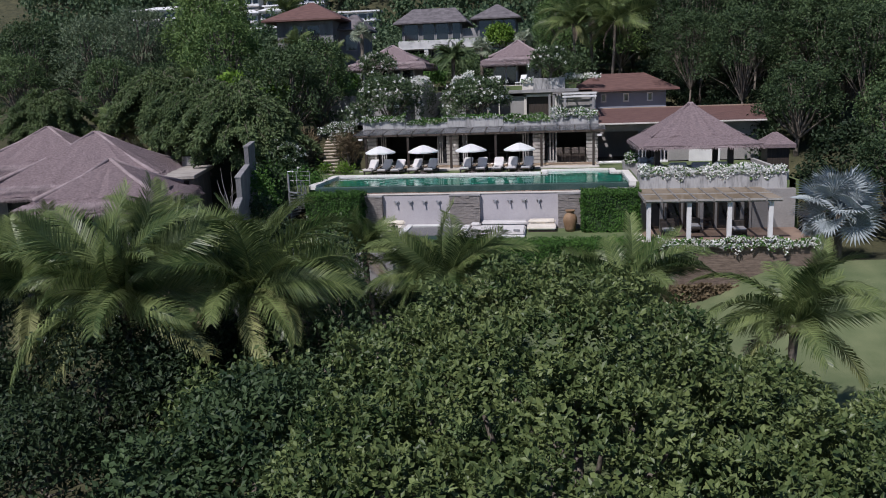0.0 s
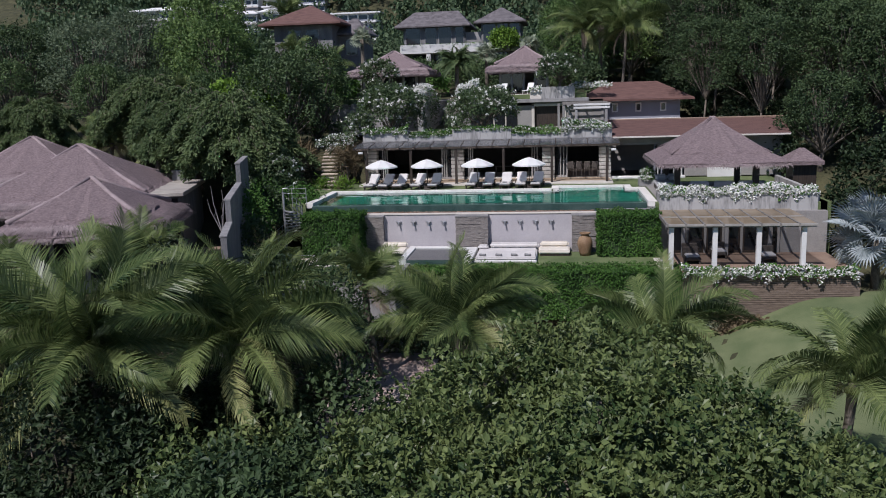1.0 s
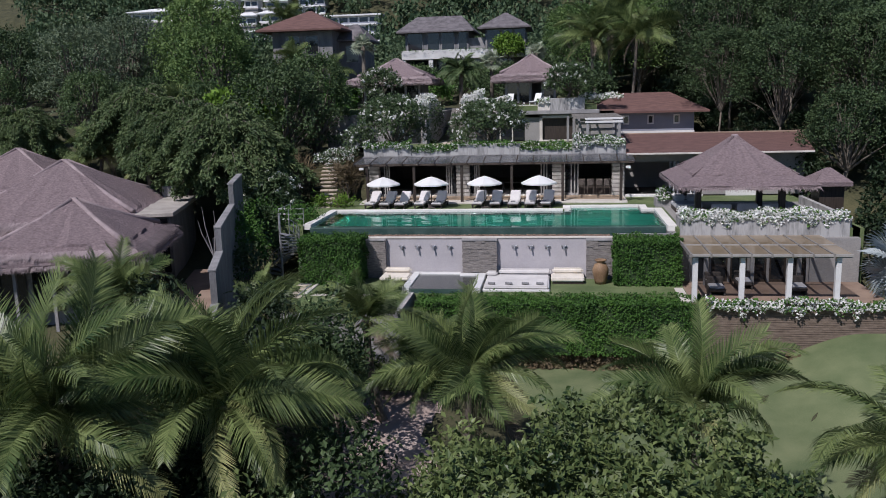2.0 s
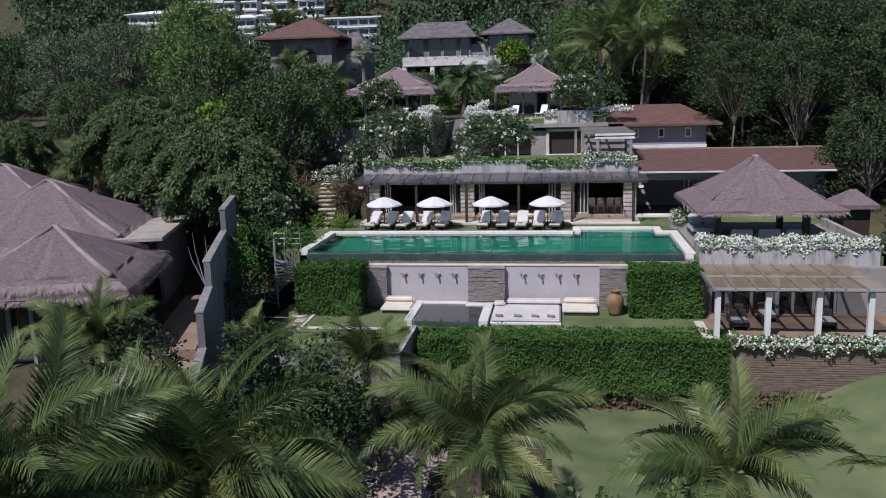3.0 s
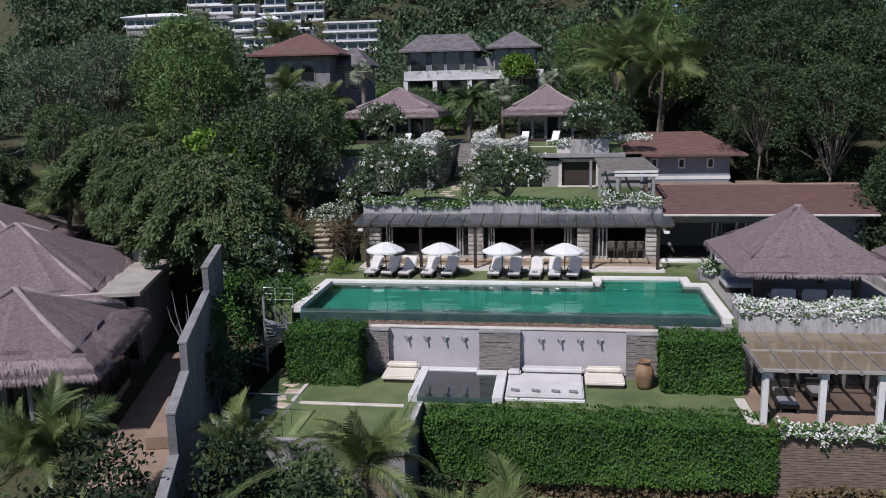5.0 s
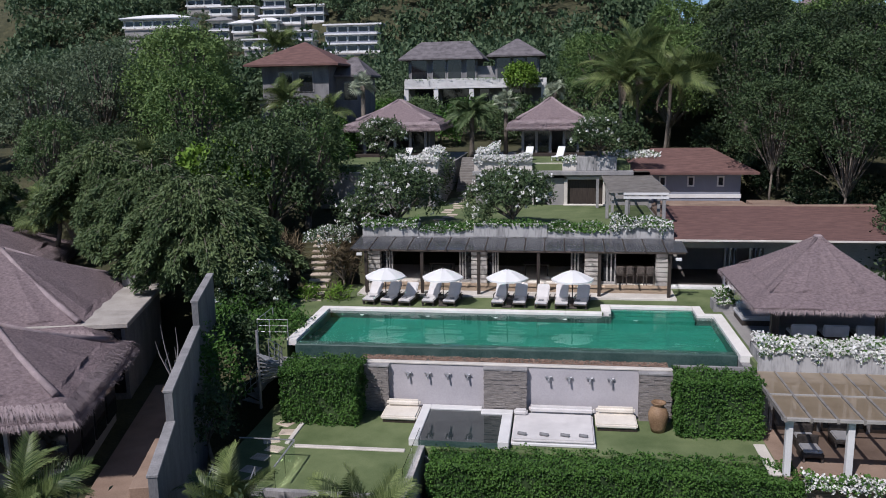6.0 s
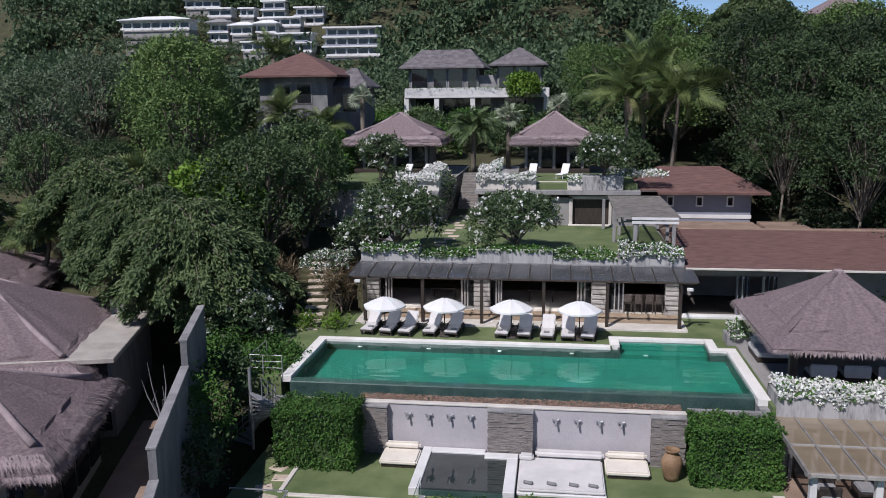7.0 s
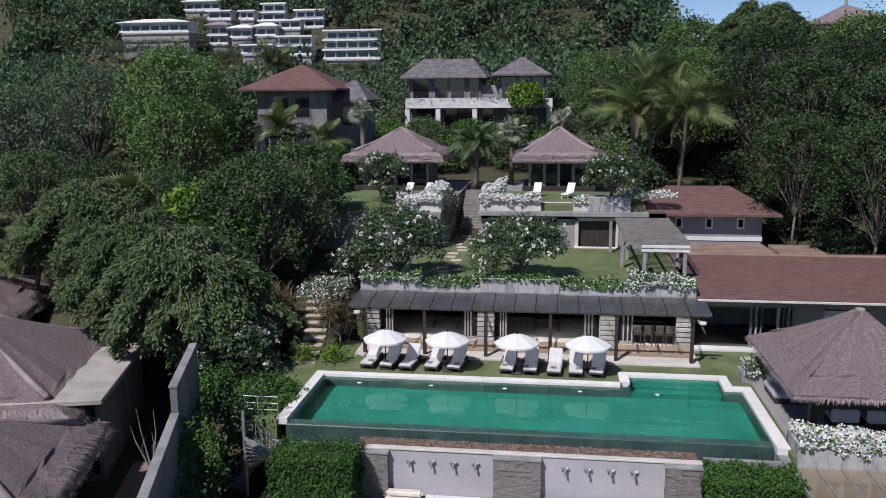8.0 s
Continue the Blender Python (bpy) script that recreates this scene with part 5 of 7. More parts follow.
for z in (0.4, 0.7, 1.0):
    part("rail", MB().tube([(-14.9, 49.3, z), (-16.4, 49.3, z), (-16.4, 51.5, z)], 0.02, 6), M_METAL, rl2)
g2 = thing("steel_gate_stair", (-13.5, 39.3, -4), "grey steel railing of the lower garden stair", "railing")
for x, y in ((-14.6, 39.5), (-14.6, 38.4), (-13.0, 39.5), (-13.0, 38.4)):
    part("post", MB().tube([(x, y, -3.9), (x, y, -1.7 - (39.5 - y) * 0.5)], 0.03, 6), M_METAL, g2)
for x in (-14.6, -13.0):
    part("rail", MB().tube([(x, 39.5, -1.75), (x, 38.4, -2.25), (x, 37.2, -3.2)], 0.025, 6), M_METAL, g2)
for i in range(8):
    part("tread", MB().box(-14.6, 39.3 - i * 0.3, -2.9 - i * 0.35, -13.0, 39.6 - i * 0.3, -2.8 - i * 0.35), M_METAL, g2)


# ---- loungers and parasols by the pool ----
def lounger(x, y, white):
    c = M_CUSH
    d = thing("sun_lounger", (0, 0, 0), "white cushioned sun lounger in full sun" if white else "pale cushioned sun lounger under a parasol", "lounger", "poolside loungers")
    part("frame", MB().bevel(-0.36, -1.0, 0.20, 0.36, 0.95, 0.28, 0.02), M_WICKER, d)
    for sx in (-0.3, 0.3):
        for sy in (-0.85, 0.8):
            part("leg", MB().bevel(sx - 0.05, sy - 0.05, 0.0, sx + 0.05, sy + 0.05, 0.2, 0.01), M_WICKER, d)
    part("mattress", MB().bevel(-0.34, -1.02, 0.28, 0.34, 0.22, 0.40, 0.045, 2), c, d)
    part("backrest", MB().bevel(-0.34, 0.0, 0.0, 0.34, 0.95, 0.12, 0.045, 2, pose(0, 0.16, 0.29, 42)), c, d)
    part("back_support", MB().bevel(-0.32, 0.0, -0.05, 0.32, 0.9, -0.01, 0.015, 1, pose(0, 0.18, 0.29, 42)), M_WICKER, d)
    for sx in (-0.39, 0.39):
        part("armrest", MB().bevel(sx - 0.03, -0.1, 0.46, sx + 0.03, 0.5, 0.5, 0.01).box(sx - 0.02, -0.08, 0.24, sx + 0.02, -0.03, 0.46), M_WICKER, d)
    part("folded_towel", MB().bevel(-0.15, -0.8, 0.40, 0.15, -0.55, 0.46, 0.025, 2, pose(0, 0, 0, 0, 0, random.uniform(-20, 20))), M_TOWEL, d, "small rolled towel")
    d.matrix_basis = pose(x, y, 0, 0, 0, random.uniform(-9, -2))


for x, w in ((-12.45, False), (-11.4, False), (-10.4, True), (-9.1, False), (-7.95, False), (-5.3, False), (-4.2, False), (-3.0, True), (-1.95, False), (-0.85, False)):
    lounger(x, 57.0 + random.uniform(-0.08, 0.08), w)


def parasol(x, y):
    u = thing("parasol", (x, y, 0), "white octagonal market parasol over the loungers", "parasol", "poolside parasols")
    part("base_plate", MB().bevel(x - 0.25, y - 0.25, 0, x + 0.25, y + 0.25, 0.1, 0.02), M_WICKER, u)
    part("pole", MB().tube([(x, y, 0.1), (x, y, 2.1)], 0.03, 8), M_DARKWOOD, u)
    vs, fs, n = [], [], 8
    for r, z in ((1.13, 1.54), (1.13, 1.63), (0.72, 1.84), (0.3, 2.01), (0.0, 2.09)):
        for k in range(16):
            a = k * math.tau / 16
            sag = 1.0 if k % 2 == 0 else 0.945
            vs.append((x + r * sag * math.cos(a), y + r * sag * math.sin(a), z - (0.0 if k % 2 == 0 else 0.02)))
    fs = [(i * 16 + k, i * 16 + (k + 1) % 16, (i + 1) * 16 + (k + 1) % 16, (i + 1) * 16 + k) for i in range(4) for k in range(16)]
    part("canopy", MB().add(vs, fs), L_CANVAS, u)
    part("finial", MB().lathe([(0.05, 0), (0.04, 0.06), (0.0, 0.1)], 8, (x, y, 2.08)), M_DARKWOOD, u)
    for k in range(8):
        a = k * math.tau / 8
        part("rib", MB().tube([(x, y, 2.02), (x + 1.09 * math.cos(a), y + 1.09 * math.sin(a), 1.60)], 0.012, 4), M_DARKWOOD, u)


for x in (-11.6, -8.4, -4.9, -1.4):
    parasol(x, 56.35)


def side_table(x, y):
    t = thing("side_table", (x, y, 0), "small dark side table between the loungers", "table", "poolside tables")
    part("tabletop", MB().bevel(x - 0.22, y - 0.22, 0.38, x + 0.22, y + 0.22, 0.43, 0.01), M_WICKER, t)
    part("body", MB().bevel(x - 0.17, y - 0.17, 0.0, x + 0.17, y + 0.17, 0.38, 0.01), M_WICKER, t)


for x in (-8.5, -4.75, -1.4):
    side_table(x, 56.6)


# ---- plants ----
def unit(a):
    return a / np.maximum(np.linalg.norm(a, axis=1, keepdims=True), 1e-6)


def leaf_quads(c, d, up, length, width):
    """Pointed leaves: rhombs from the base c along d, spread across up, a little folded."""
    s = unit(np.cross(d, up))
    n = unit(np.cross(s, d))
    L, W = length[:, None], width[:, None]
    out = np.empty((len(c), 4, 3))
    out[:, 0], out[:, 1], out[:, 2], out[:, 3] = c, c + d * L * 0.55 + s * W + n * W * 0.25, c + d * L - n * L * 0.06, c + d * L * 0.55 - s * W + n * W * 0.25
    return out.reshape(-1, 3)


def crown(blobs, clumps, per, length, width, seed, droop=0.0, clump_r=0.5, shell=(0.72, 1.04), wild=0.22, gap=-9.0, gap_size=1.0):
    """Leaf clumps over the outside of a group of ellipsoids; gap thins them out into separate sprays."""
    r = np.random.default_rng(seed)
    area = np.array([(b[3] * b[4] + b[3] * b[5] + b[4] * b[5]) for b in blobs])
    mb = MB()
    bl = np.array(blobs)
    pick = r.choice(len(blobs), clumps, p=area / area.sum())
    u = unit(r.normal(size=(clumps, 3)))
    u[:, 2] = np.where(u[:, 2] < -0.45, -u[:, 2], u[:, 2])
    rad = r.uniform(*shell, clumps)[:, None]
    big_r = bl[pick, 3:6].mean(1)[:, None]
    w = (bl[pick, :3] + u * bl[pick, 3:6]) / np.maximum(big_r, 0.6)
    ripple = np.sin(w[:, :1] * 4.1 + 1.3) * np.sin(w[:, 1:2] * 3.7 + 0.4) * np.sin(w[:, 2:3] * 4.7) + 0.5 * np.sin(w[:, :1] * 9 + w[:, 2:3] * 7)
    c = bl[pick, :3] + u * bl[pick, 3:6] * rad * (1 + wild * ripple)
    keep = np.ones(clumps, bool)
    for i, b in enumerate(bl):
        inside = (((c - b[:3]) / (b[3:6] * 0.78)) ** 2).sum(1) < 1
        keep &= ~(inside & (pick != i))
    g = c * 2.5 / gap_size
    keep &= np.sin(g[:, 0] + 1.7 * np.sin(g[:, 1] * 0.7)) + np.sin(g[:, 1] * 1.1 + g[:, 2]) + np.sin(g[:, 2] * 1.3 - g[:, 0] * 0.6) + r.normal(0, 0.35, clumps) > gap
    c, u = c[keep], u[keep]
    k = len(c)
    axis = unit(u + r.normal(0, 0.35, (k, 3)) + np.array([0, 0, 0.25]))
    cc, ax = np.repeat(c, per, 0), np.repeat(axis, per, 0)
    off = r.normal(0, clump_r * 0.5, (k * per, 3))
    d = unit(ax * 0.45 + unit(r.normal(size=(k * per, 3))) + np.array([0, 0, -droop]))
    up = unit(ax * 1.2 + r.normal(0, 0.38, (k * per, 3)) + np.array([0, 0, 0.35]))
    sc = r.uniform(0.65, 1.25, k * per)
    mb.leaves(leaf_quads(cc + off, d, up, length * sc, width * sc), 4)
    return mb


def limbs(mb, base, blobs, r0, seed):
    r = random.Random(seed)
    top = Vector((sum(b[0] for b in blobs) / len(blobs), sum(b[1] for b in blobs) / len(blobs), min(b[2] for b in blobs)))
    base = Vector(base)
    fork = base.lerp(top, 0.55) + Vector((r.uniform(-0.3, 0.3), r.uniform(-0.3, 0.3), 0))
    mb.tube([base, base.lerp(fork, 0.5) + Vector((r.uniform(-0.15, 0.15), r.uniform(-0.15, 0.15), 0)), fork], [r0 * 1.25, r0, r0 * 0.8], 8)
    for b in blobs:
        e = Vector(b[:3])
        mid = fork.lerp(e, 0.5) + Vector((r.uniform(-0.4, 0.4), r.uniform(-0.4, 0.4), 0.3))
        mb.tube([fork, mid, e], [r0 * 0.6, r0 * 0.4, r0 * 0.15], 6, cap=False)
    return mb


def blob_tree(rad, height, n, seed, flat=0.7):
    """Lumps of a crown round a trunk at the origin: a core and two tiers of smaller lumps."""
    r = random.Random(seed)
    out = [(0, 0, height - rad * flat * 0.95, rad * 0.62, rad * 0.62, rad * flat * 0.85)]
    for i in range(n):
        a = i * 2.399 + r.uniform(-0.3, 0.3)
        k = (i + 0.5) / n
        d = rad * (0.28 + 0.50 * k) * r.uniform(0.85, 1.15)
        s = rad * r.uniform(0.24, 0.38)
        out.append((d * math.cos(a), d * math.sin(a), height - rad * flat * (0.25 + 1.7 * k * k) * r.uniform(0.8, 1.2) - s * 0.5, s, s, s * r.uniform(0.65, 0.95)))
    return out


def tree(name, label, blobs, r0, material, clumps, per, length, width, seed, droop=0.0, clump_r=0.5, shell=(0.72, 1.04), category="tree", group=""):
    t = thing(name, (0, 0, 0), label, category, group)
    part("trunk", limbs(MB(), (0, 0, -0.6), blobs, r0, seed), M_BARK, t, smooth=True)
    part("crown", crown(blobs, int(clumps * 1.2), per, length, width, seed, droop, clump_r, shell, 0.26, -0.45), material, t)
    return t


used = set()


def plant(proto, x, y, z=None, s=1.0, rz=None, sz=None):
    m = pose(x, y, land(x, y) if z is None else z, 0, 0, random.uniform(0, 360) if rz is None else rz) @ Matrix.Diagonal((s, s, sz or s, 1))
    if proto.name in used:
        return copy_thing(proto, m)
    used.add(proto.name)
    proto.matrix_basis = m
    return proto


# broad trees of the slope; the copies share their meshes
T_DARK = tree("broadleaf_tree", "dense dark green broadleaf tree on the slope", blob_tree(4.6, 10.5, 26, 1), 0.3, L_DARK, 2700, 8, 0.27, 0.085, 11, 0.15, 0.5, (0.74, 1.14), group="slope trees")
T_BROAD = tree("broadleaf_tree", "tall green broadleaf tree with uneven crown", blob_tree(4.4, 11.5, 28, 2, 0.9), 0.32, L_BROAD, 2700, 8, 0.27, 0.09, 12, 0.1, 0.5, (0.74, 1.14), group="slope trees")
T_PALE = tree("broadleaf_tree", "rounded grey-green tree with fine leaves", blob_tree(4.6, 10.5, 30, 8, 0.8), 0.3, L_PALE, 2900, 8, 0.24, 0.07, 16, 0.2, 0.5, (0.76, 1.14), group="slope trees")
T_FRESH = tree("broadleaf_tree", "fresh green tree in full sun", blob_tree(4.4, 11.0, 30, 9, 0.85), 0.3, L_FRESH, 2900, 8, 0.25, 0.08, 17, 0.1, 0.5, (0.76, 1.14), group="slope trees")
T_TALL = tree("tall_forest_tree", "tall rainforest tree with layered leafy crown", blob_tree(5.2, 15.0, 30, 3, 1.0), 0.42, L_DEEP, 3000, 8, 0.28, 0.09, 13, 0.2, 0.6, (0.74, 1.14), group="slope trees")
T_HIGH = tree("high_crowned_tree", "high-crowned forest tree on pale bare forking stems", blob_tree(5.2, 15.0, 24, 6, 0.66), 0.14, L_DARK, 2600, 8, 0.28, 0.09, 18, 0.25, 0.55, (0.74, 1.16), group="slope trees")
def bough_tree(seed, label, rad=5.2, height=9.5, n=95):
    """A tree of arching boughs with hanging leafy sprays."""
    r = np.random.default_rng(seed)
    t = thing("feathery_tree", (0, 0, 0), label, "tree", "slope trees")
    wood = MB().tube([(0, 0, -0.6), (0.2, 0.1, height * 0.3), (0.1, 0.3, height * 0.55), (0, 0, height * 0.82)], [0.34, 0.28, 0.2, 0.08], 8)
    C, D = [], []
    for i in range(n):
        k = i / n
        az = i * 2.399 + r.uniform(-0.4, 0.4)
        z0 = height * (0.36 + 0.46 * k)
        reach = rad * (1.05 - 0.65 * k ** 2) * r.uniform(0.65, 1.1)
        rise = r.uniform(0.12, 0.42) * reach + 0.9 * k
        h = np.array([math.cos(az), math.sin(az), 0])
        q = np.linspace(0, 1, 9)[:, None]
        pts = np.array([0, 0, z0]) + h * reach * q + np.array([0, 0, 1.0]) * (rise * 2.4 * q * (1 - q) - reach * 0.20 * q ** 2.5 + 0.35 * rise * q)
        wood.tube(pts.tolist(), [0.07, 0.06, 0.05, 0.045, 0.04, 0.03, 0.025, 0.02, 0.01], 4, cap=False)
        m = int(34 * reach)
        s = r.uniform(0.25, 1.0, m) ** 0.8
        base = np.stack([np.interp(s, q[:, 0], pts[:, a]) for a in range(3)], 1)
        side = np.array([-h[1], h[0], 0])
        sp = side * (r.uniform(-1, 1, m) * 0.75 * (1.1 - 0.6 * s))[:, None]
        base = base + sp + np.array([0, 0, -1.0]) * (np.abs(r.normal(0, 0.16, m)) + 0.25 * (np.linalg.norm(sp, axis=1)) ** 1.5)[:, None]
        for rep_k in range(5):
            C.append(base + r.normal(0, 0.10, (m, 3)))
            D.append(unit(h * 0.7 + sp * 0.8 + r.normal(0, 0.45, (m, 3)) + np.array([0, 0, -0.5])))
    C, D = np.concatenate(C), np.concatenate(D)
    sc = r.uniform(0.7, 1.3, len(C))
    part("trunk", wood, M_BARK, t, smooth=True)
    part("crown", MB().leaves(leaf_quads(C, D, unit(r.normal(0, 0.4, (len(C), 3)) + np.array([0, 0, 1.0])), 0.30 * sc, 0.055 * sc), 4), L_FEATH, t)
    return t


T_FEATH = bough_tree(14, "feathery drooping tree with arching boughs")
T_LIME = tree("lime_tree_shrub", "bright lime green leafy small tree", blob_tree(2.6, 6.0, 12, 5), 0.16, L_LIME, 800, 8, 0.34, 0.11, 15, 0.1, 0.4, (0.86, 1.05), group="slope trees")

LEFT_TREES = [(T_FEATH, -22.5, 57.0, 1.0), (T_FEATH, -27.5, 61.5, 0.92), (T_DARK, -22.0, 66.0, 0.92), (T_BROAD, -20.3, 70.5, 0.78), (T_BROAD, -29.5, 70.0, 0.8), (T_LIME, -25.6, 67.0, 1.25), (T_LIME, -23.6, 65.0, 0.95), (T_DARK, -22.2, 61.5, 0.66),
              (T_FRESH, -31.0, 76.0, 1.0), (T_FRESH, -36.5, 86.0, 1.2), (T_FEATH, -33.0, 66.0, 0.95), (T_BROAD, -41.0, 72.0, 0.85), (T_PALE, -46.5, 80.0, 1.08), (T_FEATH, -44.0, 66.0, 0.8), (T_BROAD, -52.0, 74.0, 0.9), (T_DARK, -57.0, 84.0, 1.1), (T_PALE, -48.0, 92.0, 0.95),
              (T_FRESH, -40.5, 97.0, 1.05), (T_BROAD, -60.0, 98.0, 1.0), (T_DARK, -34.0, 104.0, 0.7), (T_BROAD, -26.0, 104.0, 0.55), (T_DARK, -52.0, 108.0, 0.8), (T_PALE, -70.0, 90.0, 1.1), (T_BROAD, -42.0, 118.0, 0.75), (T_DARK, -27.5, 84.0, 0.42), (T_FRESH, -23.5, 85.5, 0.42),
              (T_DARK, -36.0, 72.0, 0.72), (T_PALE, -62.0, 70.0, 0.9), (T_FEATH, -54.0, 62.0, 0.8), (T_FRESH, -27.5, 78.5, 0.58), (T_DARK, -24.6, 75.5, 0.6), (T_BROAD, -21.5, 78.5, 0.42)]
RIGHT_TREES = [(T_TALL, 14.5, 90.0, 0.95), (T_HIGH, 15.0, 80.5, 0.85), (T_HIGH, 16.8, 70.8, 0.82), (T_HIGH, 13.4, 76.4, 0.74), (T_HIGH, 19.4, 78.0, 0.92), (T_TALL, 18.5, 86.0, 0.9), (T_HIGH, 22.5, 75.0, 0.9), (T_DARK, 20.5, 81.5, 0.62), (T_DARK, 15.2, 84.5, 0.55), (T_DARK, 25.5, 72.5, 0.7), (T_TALL, 22.5, 88.0, 0.95), (T_BROAD, 27.0, 78.0, 1.20), (T_HIGH, 23.0, 70.0, 0.85), (T_TALL, 32.0, 84.0, 1.05), (T_BROAD, 28.0, 64.0, 1.0), (T_TALL, 36.0, 72.0, 1.0), (T_BROAD, 24.0, 57.0, 0.85), (T_DARK, 30.5, 52.0, 1.0),
               (T_FRESH, 8.5, 97.0, 0.98), (T_FEATH, 17.0, 98.0, 1.22), (T_FRESH, 2.5, 104.0, 0.98), (T_FRESH, 25.0, 100.0, 1.20), (T_FRESH, 11.0, 108.0, 1.0), (T_BROAD, 5.0, 114.0, 0.9), (T_FEATH, 36.0, 98.0, 1.35), (T_TALL, 43.0, 88.0, 1.0), (T_FRESH, 1.5, 122.0, 0.9), (T_BROAD, 19.0, 114.0, 0.96), (T_BROAD, 46.0, 106.0, 1.20), (T_DARK, 19.5, 63.5, 0.72), (T_DARK, 21.5, 48.5, 0.75), (T_DARK, 40.0, 60.0, 1.1),
               (T_DARK, 35.0, 46.0, 1.1), (T_BROAD, 27.0, 44.0, 0.7), (T_HIGH, 25.0, 66.0, 0.8), (T_FEATH, 20.0, 120.0, 1.42), (T_BROAD, 25.5, 116.0, 1.20), (T_FRESH, 13.0, 122.0, 1.20), (T_BROAD, 15.5, 104.0, 1.25)]
for proto, x, y, s in LEFT_TREES + RIGHT_TREES:
    plant(proto, x, y, s=s)

# distant woods on the hill
rng = np.random.default_rng(77)
def tufts(n, lo, hi):
    """Five domed crowns of n leaf sprays each, built of lumps, about 3 m in radius."""
    out = []
    for k in range(5):
        lump = rng.normal(0, 1.0, (8, 3)) * np.array([1.5, 1.5, 0.7]) + np.array([0, 0, 0.4])
        at = lump[rng.integers(0, 8, n)]
        u = unit(rng.normal(size=(n, 3)))
        u[:, 2] = np.abs(u[:, 2]) * 1.2 - 0.3
        c = at + u * rng.uniform(1.15, 1.5, n)[:, None]
        d = unit(u * 0.25 + unit(rng.normal(size=(n, 3))))
        out.append(leaf_quads(c, d, unit(u * 1.3 + rng.normal(0, 0.3, (n, 3)) + np.array([0, 0, 0.2])), rng.uniform(lo, hi, n), rng.uniform(lo, hi, n) * 0.42))
    return out


near_t, mid_t, far_t = tufts(440, 0.26, 0.5), tufts(260, 0.34, 0.62), tufts(150, 0.55, 1.0)
acc = []
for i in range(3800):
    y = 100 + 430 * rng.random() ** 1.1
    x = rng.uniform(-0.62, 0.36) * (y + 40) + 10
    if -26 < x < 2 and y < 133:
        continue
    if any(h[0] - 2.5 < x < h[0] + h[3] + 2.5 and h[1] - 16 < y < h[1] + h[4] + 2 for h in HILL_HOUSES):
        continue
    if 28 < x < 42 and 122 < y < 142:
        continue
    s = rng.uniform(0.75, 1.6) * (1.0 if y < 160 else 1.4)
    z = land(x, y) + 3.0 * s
    # leave out trees that would hide the white houses from the camera
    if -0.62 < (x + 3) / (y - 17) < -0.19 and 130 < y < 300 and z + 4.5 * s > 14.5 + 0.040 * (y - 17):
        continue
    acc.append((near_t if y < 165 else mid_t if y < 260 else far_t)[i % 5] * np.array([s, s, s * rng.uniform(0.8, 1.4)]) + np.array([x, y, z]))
# low growth below the white houses, sized to leave them in the camera's view
for i in range(900):
    x, y = rng.uniform(-165, -45), rng.uniform(252, 299)
    s = rng.uniform(0.3, 0.5)
    acc.append(mid_t[i % 5] * s + np.array([x, y, land(x, y) + 0.8 * s]))
for x0, y0, z0, w, d, floors, sl in HILL_HOUSES:
    for k in range(int(w / 2.6) + 2):
        s = rng.uniform(0.6, 0.95)
        acc.append(mid_t[k % 5] * s * 0.7 + np.array([x0 - 1 + k * 2.6 + rng.uniform(-1, 1), y0 - 2.5 + rng.uniform(-1, 1), z0 - 3.6]))
        acc.append(mid_t[(k + 2) % 5] * s * 1.2 + np.array([x0 - 1 + k * 2.6 + rng.uniform(-1, 1), y0 - 6 + rng.uniform(-1, 1), z0 - 6.5]))
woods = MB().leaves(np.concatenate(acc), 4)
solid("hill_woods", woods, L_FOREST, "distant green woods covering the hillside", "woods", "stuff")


# ---- palms ----
def frond_mesh(name, length, elev, bend, leaflet, seed, material, pairs=46, hang=0.5, fold=0.55, stem=0.035):
    """A feather frond along +x: a curved midrib with paired drooping leaflets."""
    r = random.Random(seed)
    mb, p, pts, dirs = MB(), Vector((0, 0, 0)), [], []
    n = 22
    for i in range(n + 1):
        s = i / n
        a = radians(elev - bend * s ** 1.35)
        d = Vector((math.cos(a), 0.06 * math.sin(3 * s + seed), math.sin(a))).normalized()
        pts.append(p.copy()), dirs.append(d)
        p = p + d * (length / n)
    mb.tube(pts, [stem * (1 - 0.85 * i / n) for i in range(n + 1)], 5, cap=False)
    for k in range(pairs):
        s = 0.10 + 0.89 * k / (pairs - 1)
        i = min(int(s * n), n - 1)
        q = pts[i].lerp(pts[i + 1], s * n - i)
        d = dirs[i]
        upv = Vector((0, 1, 0)).cross(d).normalized() * -1
        L = leaflet * (0.30 + 0.70 * math.sin(math.pi * min(1, 0.16 + 0.80 * s))) * r.uniform(0.85, 1.12)
        for sgn in (-1, 1):
            side = Vector((0, sgn, 0))
            fwd = (side * 0.85 + d * (0.5 + 0.55 * s) + upv * (0.45 * fold) + Vector((r.uniform(-0.08, 0.08), 0, r.uniform(-0.1, 0.1)))).normalized()
            h = hang * r.uniform(0.6, 1.4)
            m1 = q + fwd * L * 0.45
            tip = m1 + (fwd + Vector((r.uniform(-0.1, 0.1), 0, -0.75 * h))).normalized() * L * 0.58
            w = d * (0.017 + 0.009 * L)
            mb.add([q - w * 0.6, q + w * 0.6, m1 + w, m1 - w, tip], [(0, 1, 2, 3), (3, 2, 4)])
    return mb.mesh(name, material)


